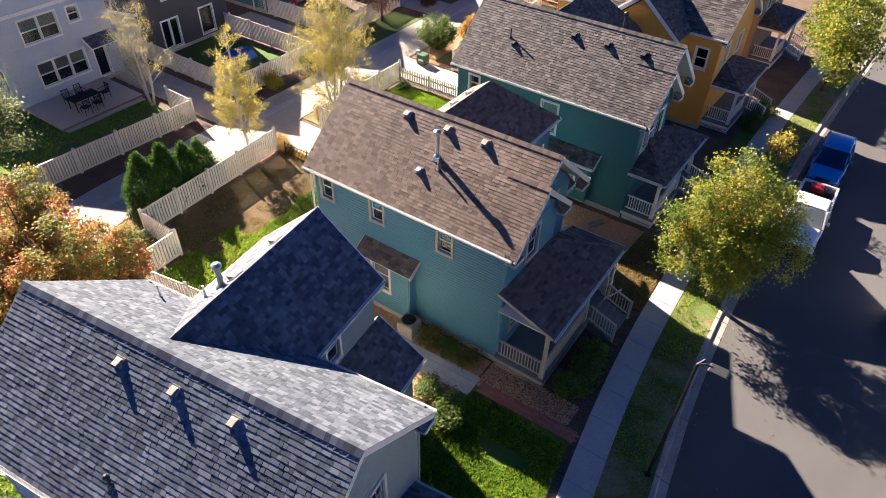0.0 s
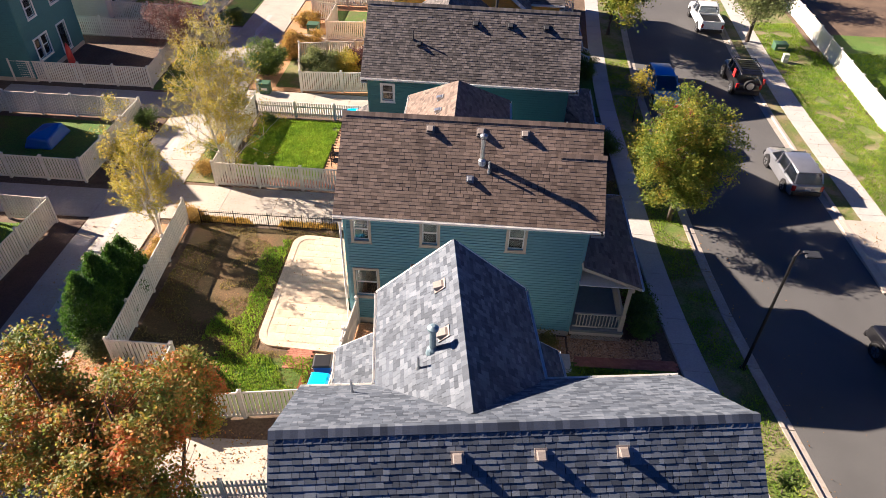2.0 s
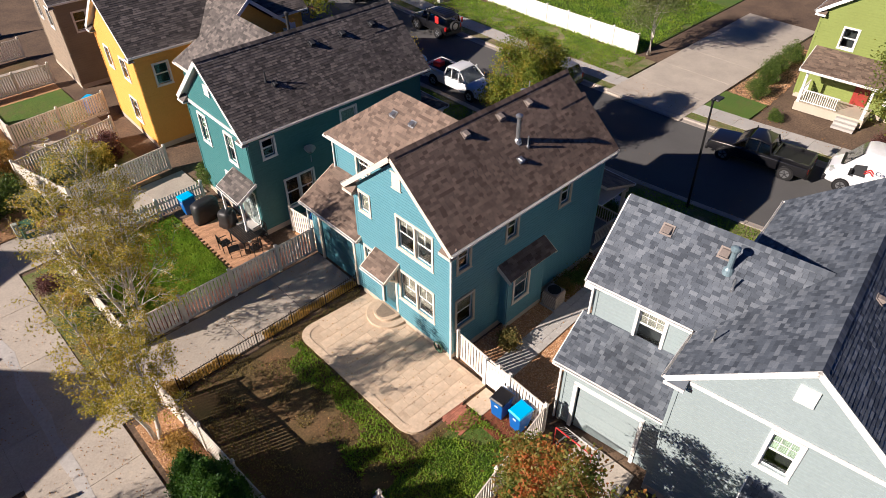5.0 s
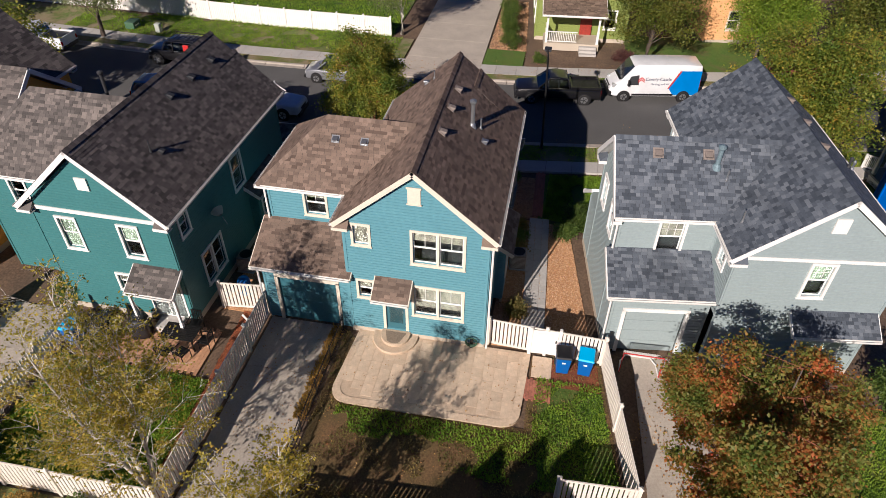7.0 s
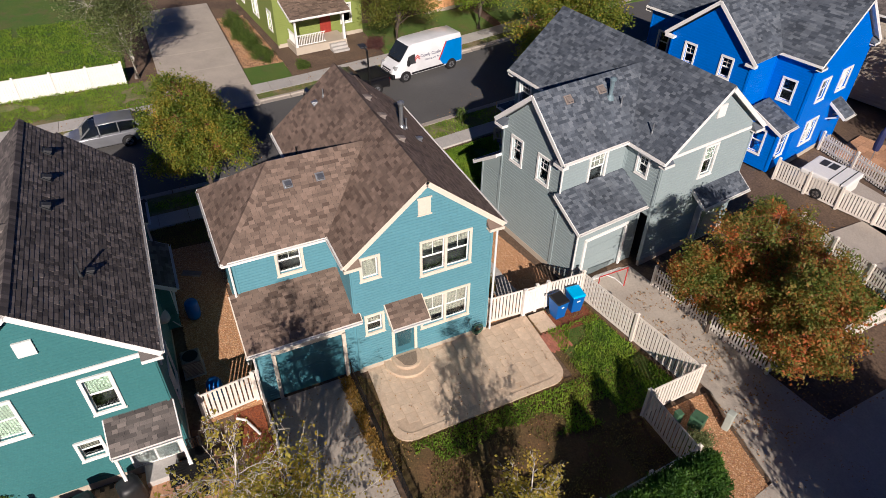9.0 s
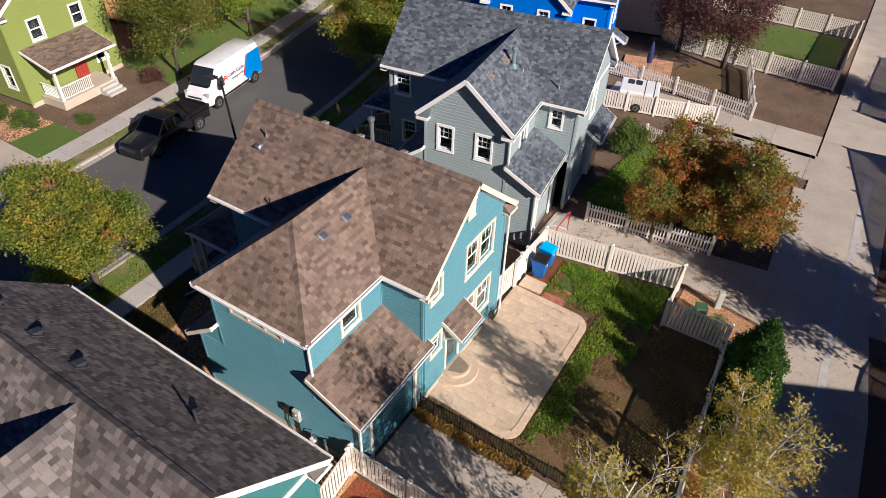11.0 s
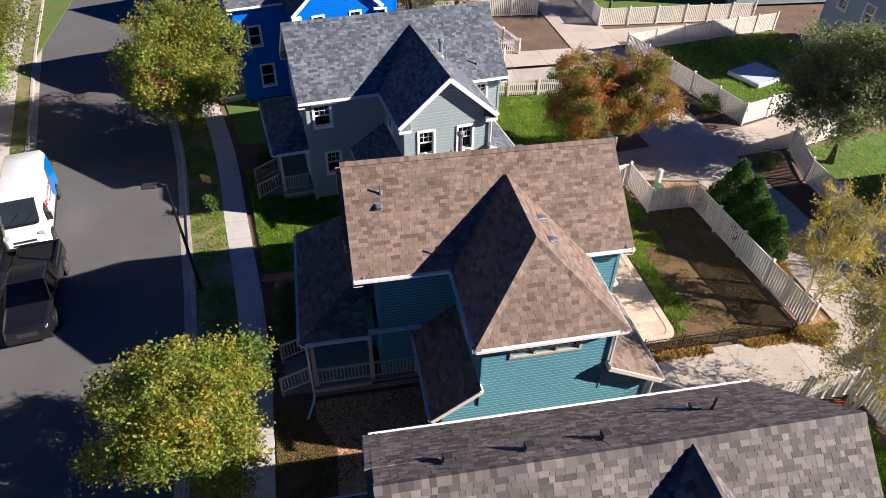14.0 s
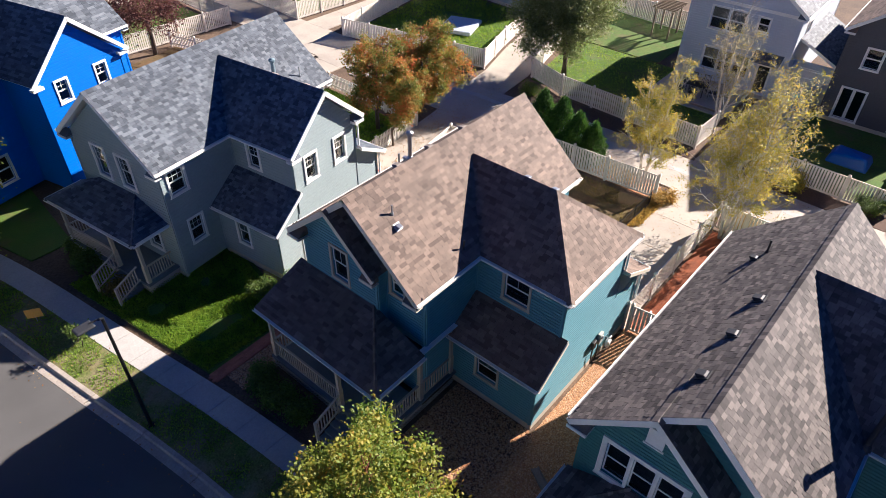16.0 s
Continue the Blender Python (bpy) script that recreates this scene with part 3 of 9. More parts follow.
def window(root, p0, p1, u0, u1, z0, z1, trim="cream", sash="vinyl", grid=(0, 0), lights=1, blind=None, kind="hung", sill=True, tw=0.1):
    """A window set into the wall p0-p1: casing, sashes, panes, and a blind behind if one shows."""
    p0, p1 = Vector((*p0, 0)), Vector((*p1, 0))
    d = (p1 - p0).normalized()
    n = Vector((d.y, -d.x, 0))
    m = Matrix((d, n, Vector((0, 0, 1)))).transposed().to_4x4()
    m.translation = p0
    w, e = u1 - u0, 0.03
    g = Geo()
    g.ring(u0 - tw, z0 - tw * 0.9, u1 + tw, z1 + tw * 1.1, u0, z0, u1, z1, 0.0, 0.065)
    ob = g.part("window", M[trim], root)
    ob.matrix_basis = m
    for i in range(1, lights):
        c = u0 + w * i / lights
        Geo().box(c - 0.05, -0.06, z0, c + 0.05, 0.045, z1).part("mullion", M[trim], ob)
    if sill:
        Geo().box(u0 - tw - 0.03, 0.0, z0 - tw * 0.9 - 0.03, u1 + tw + 0.03, 0.08, z0 - tw * 0.9).part("sill", M[trim], ob)
    for i in range(lights):
        a, b = u0 + w * i / lights + (0.05 if i else 0), u0 + w * (i + 1) / lights - (0.05 if i < lights - 1 else 0)
        zm = (z0 + z1) / 2
        parts = ((z0, zm, -0.075, 0), (zm, z1, -0.045, 1)) if kind == "hung" else ((z0, z1, -0.05, 1),)
        for za, zb, y, up in parts:
            f = Geo()
            k = 0.045
            f.ring(a, za, b, zb, a + k, za + k, b - k, zb - k, y - e, y)
            if up:
                for q in range(1, grid[0] + 1):
                    c = a + (b - a) * q / (grid[0] + 1)
                    Geo().box(c - 0.01, y - 0.022, za + k, c + 0.01, y - 0.004, zb - k).part("muntin", M[sash], ob)
                for q in range(1, grid[1] + 1):
                    c = za + (zb - za) * q / (grid[1] + 1)
                    Geo().box(a + k, y - 0.02, c - 0.01, b - k, y - 0.006, c + 0.01).part("muntin", M[sash], ob)
            f.part("sash", M[sash], ob)
            pane = Geo().box(a + k, y - 0.018, za + k, b - k, y - 0.012, zb - k).part("pane", M["glass"], ob)
            pane.visible_shadow = False
        if blind:
            frac = {"half": 0.5, "full": 1.0, "most": 0.75, "low": 0.3}[blind[1]]
            za = z1 - (z1 - z0) * frac
            f = Geo()
            k = int((z1 - za) / 0.05)
            for q in range(k):
                c = za + (z1 - za) * q / k
                f.add([(a, -0.11, c), (b, -0.11, c), (b, -0.095, c + 0.05), (a, -0.095, c + 0.05)], [(0, 1, 2, 3)])
            f.part("blind", M[blind[0]], ob)
    return ob


def walls_with_windows(root, p0, p1, z0, z1, paint_key, wins=(), apex=None, trim="cream", doors=(), board=0.135):
    holes = [(w["u0"], w["u1"], w["z0"], w["z1"]) for w in wins] + list(doors)
    k = wall(root, p0, p1, z0, z1, paint_key, holes, apex, board, trim)
    for w in wins:
        window(root, p0, p1, trim=w.get("trim", trim), **{a: b for a, b in w.items() if a != "trim"})
    return k


def W(u0, u1, z0, z1, **kw):
    return dict(u0=u0, u1=u1, z0=z0, z1=z1, **kw)


def core(root, x0, y0, x1, y1, z1):
    """A block and a floor behind the windows, coloured near black to stand for unlit rooms."""
    g = Geo()
    g.box(x0 + 0.6, y0 + 0.6, 0.2, x1 - 0.6, y1 - 0.6, z1 - 0.2)
    g.box(x0 + 0.15, y0 + 0.15, 2.9, x1 - 0.15, y1 - 0.15, 3.1)
    g.part("inner_room", M["dark"], root)


def skirting(root, pts, h=0.28, key="tan"):
    """The foundation strip at the foot of the walls."""
    g = Geo()
    for a, b in zip(pts, pts[1:]):
        a, b = Vector((*a, 0)), Vector((*b, 0))
        d = (b - a).normalized()
        n = Vector((d.y, -d.x, 0))
        q = [a - n * 0.1, b - n * 0.1, b + n * 0.035, a + n * 0.035]
        g.prism([k.to_tuple()[:2] for k in q], -0.1, h)
    g.part("foundation", M[key], root)


def downpipe(root, x, y, z0, z1, out=(0, 0), key="white"):
    g = Geo().tube([(x, y, z1), (x, y, z0 + 0.25), (x + out[0] * 0.2, y + out[1] * 0.2, z0 + 0.08), (x + out[0], y + out[1], z0 + 0.06)], [0.045] * 4, 6)
    g.part("downpipe", M[key], root)


def box_vent(root, p, nrm, style="vent_tan", size=0.26):
    """A square slant-top roof vent on a flashing plate."""
    nrm = Vector(nrm).normalized()
    up = (Vector((0, 0, 1)) - nrm * nrm.z).normalized()
    s = up.cross(nrm)
    m = Matrix((s, up, nrm)).transposed().to_4x4()
    m.translation = p
    h = size / 2
    g = Geo().box(-h * 1.35, -h * 1.35, -0.02, h * 1.35, h * 1.35, 0.03)
    ob = g.part("roof_vent", M[style], root)
    ob.matrix_basis = m
    c = Geo().add([(-h, -h, 0.03), (h, -h, 0.03), (h, h, 0.03), (-h, h, 0.03), (-h * 0.9, -h, 0.17), (h * 0.9, -h, 0.17), (h * 0.9, h * 0.7, 0.08), (-h * 0.9, h * 0.7, 0.08)],
                  [(4, 5, 6, 7), (0, 1, 5, 4), (1, 2, 6, 5), (2, 3, 7, 6), (3, 0, 4, 7)]).part("cap", M[style], ob)
    Geo().box(-h * 0.85, -h - 0.004, 0.05, h * 0.85, -h + 0.002, 0.13).part("louvre", M["vent_dark"], ob)
    bevel(c, 0.012)


def pipe(root, x, y, z0, z1, r=0.04, key="steel", cap=False):
    """A vent pipe with a flashing collar; cap: a flue with a storm collar and rain cap."""
    g = Geo().tube([(x, y, z0 - 0.15), (x, y, z1)], [r, r], 10)
    ob = g.part("flue" if cap else "vent_pipe", M[key], root)
    Geo().tube([(x, y, z0 - 0.12), (x, y, z0 + 0.05), (x, y, z0 + 0.12)], [r * 2.2, r * 1.7, r * 1.05], 12).part("collar", M[key], ob)
    if cap:
        Geo().tube([(x, y, z1 - 0.05), (x, y, z1 + 0.02), (x, y, z1 + 0.1), (x, y, z1 + 0.16)], [r * 1.1, r * 1.7, r * 1.7, r * 0.6], 12).part("rain_cap", M[key], ob)


def railing(root, a, b, z, h=0.85, key="tan", gap=0.13, name="railing"):
    """A porch railing between two points, each baluster a piece of its own."""
    a, b = Vector(a), Vector(b)
    dz = b.z - a.z
    ob = Geo().bar(a + Vector((0, 0, z + h)), b + Vector((0, 0, z + h)), 0.09, 0.05).part(name, M[key], root)
    Geo().bar(a + Vector((0, 0, z + 0.1)), b + Vector((0, 0, z + 0.1)), 0.05, 0.06).part("bottom_rail", M[key], ob)
    n = int((b - a).xy.length / gap)
    me = Geo().box(-0.019, -0.019, 0.1, 0.019, 0.019, h).mesh("baluster", M[key])
    for i in range(1, n):
        p = a + (b - a) * (i / n)
        place("baluster", me, ob, at=Matrix.Translation(p + Vector((0, 0, z))))
    return ob


def post(root, x, y, z0, z1, key="tan", w=0.14):
    g = Geo().box(x - w / 2, y - w / 2, z0, x + w / 2, y + w / 2, z1).box(x - w * 0.65, y - w * 0.65, z0, x + w * 0.65, y + w * 0.65, z0 + 0.95).box(x - w * 0.75, y - w * 0.75, z1 - 0.1, x + w * 0.75, y + w * 0.75, z1)
    g.part("porch_post", M[key], root)


def lattice(root, a, b, z0, z1, key="tan"):
    a, b = Vector(a), Vector(b)
    L = (b - a).length
    d = (b - a) / L
    g = Geo()
    h = z1 - z0
    for s in (1, -1):
        u = -h
        while u < L:
            ua, ub = u, u + h
            ta, tb = max(0, -ua / h), min(1, (L - ua) / h)
            if tb > ta:
                za, zb = (z0 + ta * h, z0 + tb * h) if s > 0 else (z1 - ta * h, z1 - tb * h)
                q, r = a + d * (ua + ta * h), a + d * (ua + tb * h)
                g.bar((q.x, q.y, za), (r.x, r.y, zb), 0.012, 0.035)
            u += 0.14
    ob = g.part("lattice", M[key], root)
    return ob


# ---- ground, road, alley ----
def patch(name, poly, z0, z1, key, label="", category="", kind="structure", group=""):
    ob = Geo().prism(poly, z0, z1).part(name, M[key])
    return tagged(ob, label, category, group, kind)


KERB = [(-70, 31.0), (-45, 25.5), (-32, 22.9), (-20, 20.1), (-15, 19.05), (-9, 18.4), (-5, 17.75), (0, 17.15), (5, 16.95), (12, 16.85), (20, 16.75), (30, 17.2), (45, 18.3), (70, 21.0)]


def kerb_x(y):
    for (y0, x0), (y1, x1) in zip(KERB, KERB[1:]):
        if y <= y1:
            t = (y - y0) / (y1 - y0)
            return x0 + (x1 - x0) * t
    return KERB[-1][1]


def xk(y):
    """The smooth line of the near kerb."""
    return sum(kerb_x(y + k * 1.0) for k in (-3, -2, -1, 0, 1, 2, 3)) / 7


def strip(name, y0, y1, o0, o1, za, zb, key, step=2.0, **tags):
    n = max(2, int((y1 - y0) / step))
    ys = [y0 + (y1 - y0) * i / n for i in range(n + 1)]
    poly = [(xk(y) + o1, y) for y in ys] + [(xk(y) + o0, y) for y in reversed(ys)]
    g = Geo()
    k = n + 1
    vs = [(xk(y) + o0, y, zb) for y in ys] + [(xk(y) + o1, y, zb) for y in ys] + [(xk(y) + o0, y, za) for y in ys] + [(xk(y) + o1, y, za) for y in ys]
    fs = []
    for i in range(n):
        fs += [(i, k + i, k + i + 1, i + 1), (2 * k + i, i, i + 1, 2 * k + i + 1), (k + i, 3 * k + i, 3 * k + i + 1, k + i + 1)]
    fs += [(0, 2 * k, 3 * k, k), (n, k + n, 3 * k + n, 2 * k + n)]
    g.add(vs, fs)
    return tagged(g.part(name, M[key]), kind="structure", **tags)


patch("ground", [(-700, -700), (700, -700), (700, 700), (-700, 700)], -0.5, -0.02, "dirt", "dry soil and mulch between the lots", "ground")
ROADW = 7.85
strip("road", -65, 65, 0, ROADW, -0.3, 0.005, "asphalt", label="dark asphalt residential street", category="road")
for side, (a, b, c) in enumerate(((-0.55, -0.38, 0.0), (ROADW + 0.55, ROADW + 0.38, ROADW))):
    y = -64.0
    root = thing("kerb", Matrix(), "weathered concrete kerb with a gutter pan", "kerb", kind="structure")
    while y < 64:
        g = Geo()
        y1 = y + 2.96
        P = lambda o, yy, z: (xk(yy) + o, yy, z)
        lo, hi = (y, y1)
        prof = [(a, -0.1), (a, 0.13), (b, 0.12), (b + (0.06 if side == 0 else -0.06), 0.03), (c, 0.012), (c, -0.1)]
        vs = [P(o, yy, z) for yy in (lo, hi) for o, z in prof]
        m = len(prof)
        g.add(vs, [(i, (i + 1) % m, m + (i + 1) % m, m + i) for i in range(m)] + [tuple(range(m)), tuple(range(2 * m - 1, m - 1, -1))])
        g.part("kerb_stone", M["kerb"], root)
        y += 3.0
    off = -3.42 if side == 0 else ROADW + 1.45
    root = thing("pavement", Matrix(), "pale concrete pavement in jointed slabs", "pavement", kind="structure")
    y = -60.0
    wdt = 1.15 if side == 0 else 1.5
    while y < 60:
        y1 = y + 1.48
        Geo().prism([(xk(y) + off, y), (xk(y) + off + wdt, y), (xk(y1) + off + wdt, y1), (xk(y1) + off, y1)], -0.1, 0.11).part("slab", M["walk"], root)
        y += 1.5
strip("verge", -64, 64, -2.27, -0.55, -0.05, 0.09, "verge", label="worn grass verge beside the kerb", category="grass")
strip("verge", -64, 64, ROADW + 0.55, ROADW + 1.45, -0.05, 0.09, "verge", label="dry patchy verge beside the kerb", category="grass")
strip("verge", 7.1, 64, ROADW + 2.95, ROADW + 6.8, -0.05, 0.08, "verge", label="green lawn strip before the white fence", category="grass")

ALLEY_E, ALLEY_W = -10.9, -14.5
alley = thing("alley", Matrix(), "sunlit concrete alley in long slabs", "alley", kind="structure")
y = -64.0
while y < 64:
    bend = lambda q: 1.3 * max(0.0, min(1.0, (-5 - q) / 8.0))
    a, b = y, y + 3.63
    Geo().prism([(ALLEY_W + bend(a) * 0.6, a), (ALLEY_E + bend(a), a), (ALLEY_E + bend(b), b), (ALLEY_W + bend(b) * 0.6, b)], -0.1, 0.04).part("slab", M["concrete"], alley)
    y += 3.65


def drive(label, x0, x1, ya, yb, n, z=0.045, skew=0.0):
    root = thing("driveway", Matrix(), label, "driveway", kind="structure")
    for i in range(n):
        a, b = x0 + (x1 - x0) * i / n + 0.01, x0 + (x1 - x0) * (i + 1) / n - 0.01
        sa, sb = skew * (a - x1), skew * (b - x1)
        Geo().prism([(a, ya + sa), (b, ya + sb), (b, yb + sb), (a, yb + sa)], -0.1, z).part("slab", M["concrete"], root)


drive("concrete driveway before the teal garage", -10.9, 0.35, 3.45, 6.55, 4)
drive("concrete driveway before the grey garage", -9.6, 1.2, -11.2, -8.95, 4, skew=0.13)
drive("concrete driveway between fenced yards", -10.9, -1.0, 15.2, 18.2, 4)
drive("concrete driveway beside a pale house", -27.0, -14.5, 3.2, 5.7, 4)
drive("concrete driveway between fenced yards", -27.0, -14.5, 13.9, 17.2, 4)
drive("wide concrete drive across the street", 24.9, 46.0, 1.15, 6.9, 6, z=0.115)
drive("concrete driveway between white fences", -27.0, -13.6, -31.2, -28.6, 4)
drive("concrete driveway before the blue house", -12.0, -1.0, -25.2, -22.2, 4)

# ---- lawns and beds ----
patch("lawn", [(-8.7, -6.2), (-5.9, -6.3), (-5.9, -8.6), (0.3, -7.7), (0.3, -4.9), (-3.4, -4.9), (-3.4, 2.4), (-0.2, 2.6), (0.3, 3.1), (-8.7, 3.1)], -0.05, 0.02, "dry_lawn", "patchy dry lawn round the patio", "grass")
patch("lawn", [(-5.8, -8.5), (-0.9, -7.7), (-0.9, -5.2), (-5.8, -5.6)], -0.05, 0.035, "lawn", "green corner of the back lawn", "grass")
patch("lawn", [(-8.6, 6.95), (-3.55, 6.95), (-3.4, 14.4), (-8.6, 14.4)], -0.05, 0.03, "lawn", "lush green fenced lawn", "grass")
patch("front_lawn", [(9.2, -13.9), (15.2, -13.9), (14.0, -4.5), (9.6, -4.4), (8.6, -9.2)], -0.05, 0.06, "lawn", "green front lawn between two houses", "grass")
patch("front_lawn", [(12.4, 3.3), (13.5, 3.4), (13.4, 9.5), (11.5, 9.0), (11.3, 5.5)], -0.05, 0.05, "dry_lawn", "dry front lawn under a street tree", "grass")
patch("front_lawn", [(12.6, 17.2), (13.4, 17.2), (13.5, 24), (12.4, 24)], -0.05, 0.05, "lawn", "small front lawn by the pavement", "grass")
patch("front_lawn", [(12.6, -26), (17.6, -26), (15.6, -17.0), (13.6, -17.0)], -0.05, 0.05, "lawn", "front lawn by the pavement", "grass")
patch("lawn", [(-26, -12.0), (-17.3, -10.5), (-16.4, 2.3), (-26, 2.3)], -0.05, 0.03, "lawn", "shaded back lawn of a pale house", "grass")
patch("lawn", [(-26, 6.6), (-16.3, 6.6), (-16.3, 12.9), (-26, 12.9)], -0.05, 0.03, "lawn", "shaded back lawn behind a fence", "grass")
patch("lawn", [(-28, -28.7), (-24, -28.1), (-13.9, -26.4), (-16.6, -14.5), (-20.9, -15.8), (-28, -17.4)], -0.05, 0.03, "lawn", "green fenced lawn beyond the alley", "grass")
patch("lawn", [(-6.4, -20.3), (-0.2, -20.6), (0.6, -13.0), (-6.0, -12.3)], -0.05, 0.03, "lawn", "green lawn behind the grey house", "grass")
patch("lawn", [(32.2, 8.9), (60, 8.9), (60, 34), (33.0, 34)], -0.05, 0.06, "lawn", "green lawn behind a white fence", "grass")
patch("lawn", [(27.9, -1.9), (30.9, -1.9), (30.9, 1.1), (27.9, 1.1)], -0.05, 0.1, "lawn", "small front lawn across the street", "grass")
patch("lawn", [(29.5, -20), (36, -20), (36, -9.5), (29.5, -9.5)], -0.05, 0.07, "lawn", "front lawn across the street", "grass")
patch("lawn", [(-9, 19.0), (-2.2, 19.0), (-2.2, 23.8), (-9, 23.8)], -0.05, 0.02, "verge", "overgrown back yard", "grass")
patch("lawn", [(-7.0, 28.2), (-2.2, 28.6), (-2.2, 34), (-8.8, 34), (-8.8, 32.2), (-7.0, 31.8)], -0.05, 0.03, "lawn", "small bright lawn in a fenced yard", "grass")
patch("gravel_bed", [(0.4, 6.8), (12.0, 6.8), (12.0, 8.9), (0.4, 9.0)], -0.05, 0.02, "gravel", "orange river gravel between two houses", "gravel")
patch("gravel_bed", [(0.6, -7.3), (2.6, -7.1), (9.6, -6.0), (9.6, -3.0), (0.6, -3.0)], -0.05, 0.02, "gravel", "orange river gravel beside the house", "gravel")
patch("gravel_bed", [(7.8, 3.2), (12.0, 3.2), (12.0, 6.8), (7.8, 6.8)], -0.05, 0.015, "mulch", "dark mulch bed beside the porch", "bed")
patch("gravel_bed", [(9.7, -6.2), (13.6, -4.6), (13.6, 0.9), (12.2, 0.9), (12.2, -3.1), (9.7, -3.1)], -0.05, 0.015, "mulch", "mulch bed before the porch", "bed")
patch("gravel_bed", [(-10.6, -8.3), (-6.3, -9.2), (-6.3, -6.6), (-9.0, -6.3), (-9.2, 3.0), (-10.6, 3.0)], -0.05, 0.015, "gravel", "gravel strip along the alley fence", "bed")
patch("mulch_bed", [(-8.6, 6.9), (0.4, 6.85), (0.4, 7.9), (-3.4, 7.75), (-8.6, 7.6)], 0.0, 0.045, "redmulch", "red bark mulch along a fence", "bed")
patch("verge", [(-10.85, 6.9), (-9.15, 6.9), (-9.15, 14.9), (-10.85, 14.9)], -0.05, 0.02, "verge", "weedy strip between the alley and a fence", "grass")
patch("mulch_bed", [(-16.3, -8.0), (-14.4, -8.0), (-14.6, 2.8), (-15.9, 2.8)], -0.05, 0.015, "mulch", "dark mulch strip beside the alley", "bed")
patch("mulch_bed", [(-13.9, -26.3), (-13.75, -26.3), (-13.75, -14.0), (-16.2, -14.3)], -0.05, 0.015, "mulch", "dark mulch strip beside the alley", "bed")
patch("mulch_bed", [(-16.0, 6.2), (-14.6, 6.2), (-14.6, 13.7), (-16.0, 13.7)], -0.05, 0.015, "mulch", "dark mulch strip beside the alley", "bed")


# ---- fences ----
def fence(label, pts, key="fence", h=1.5, gap=0.155, pick=0.115, cap=True, group="garden fences", post_gap=2.4, far=False):
    """A vinyl picket fence along a line: posts with caps, rails and pickets as pieces of their own."""
    root = thing("fence", Matrix(), label, "fence", group)
    pm = Geo().box(-0.065, -0.065, 0, 0.065, 0.065, h + 0.1).add([(-0.085, -0.085, h + 0.1), (0.085, -0.085, h + 0.1), (0.085, 0.085, h + 0.1), (-0.085, 0.085, h + 0.1), (0, 0, h + 0.18)],
                                                               [(0, 1, 4), (1, 2, 4), (2, 3, 4), (3, 0, 4), (3, 2, 1, 0)]).mesh("post", M[key])
    km = Geo().box(-pick / 2, -0.012, 0.07, pick / 2, 0.012, h - (0.03 if cap else -0.03)).mesh("picket", M[key])
    for (xa, ya), (xb, yb) in zip(pts, pts[1:]):
        a, b = Vector((xa, ya, 0)), Vector((xb, yb, 0))
        L = (b - a).length
        n = max(1, round(L / post_gap))
        ang = math.atan2(yb - ya, xb - xa)
        for i in range(n + 1):
            place("post", pm, root, at=Matrix.Translation(a + (b - a) * i / n) @ Matrix.Rotation(ang, 4, "Z"))
        for i in range(n):
            p, q = a + (b - a) * i / n, a + (b - a) * (i + 1) / n
            for z in ((0.14, h - 0.03) if cap else (0.3, h - 0.25)):
                Geo().bar(p + Vector((0, 0, z)), q + Vector((0, 0, z)), 0.045, 0.11 if z < 1 else 0.07).part("rail", M[key], root)
            k = int((q - p).length / gap)
            if far:
                g = Geo()
                d = (q - p).normalized() * pick / 2
                for j in range(k):
                    c = p + (q - p) * ((j + 0.5) / k) + Vector((0, 0, h / 2))
                    g.bar(c - d, c + d, 0.024, h - 0.1)
                g.part("infill", M[key], root)["kind"] = "stuff"
                continue
            for j in range(k):
                c = p + (q - p) * ((j + 0.5) / k)
                place("picket", km, root, at=Matrix.Translation(c) @ Matrix.Rotation(ang, 4, "Z"))
    return root


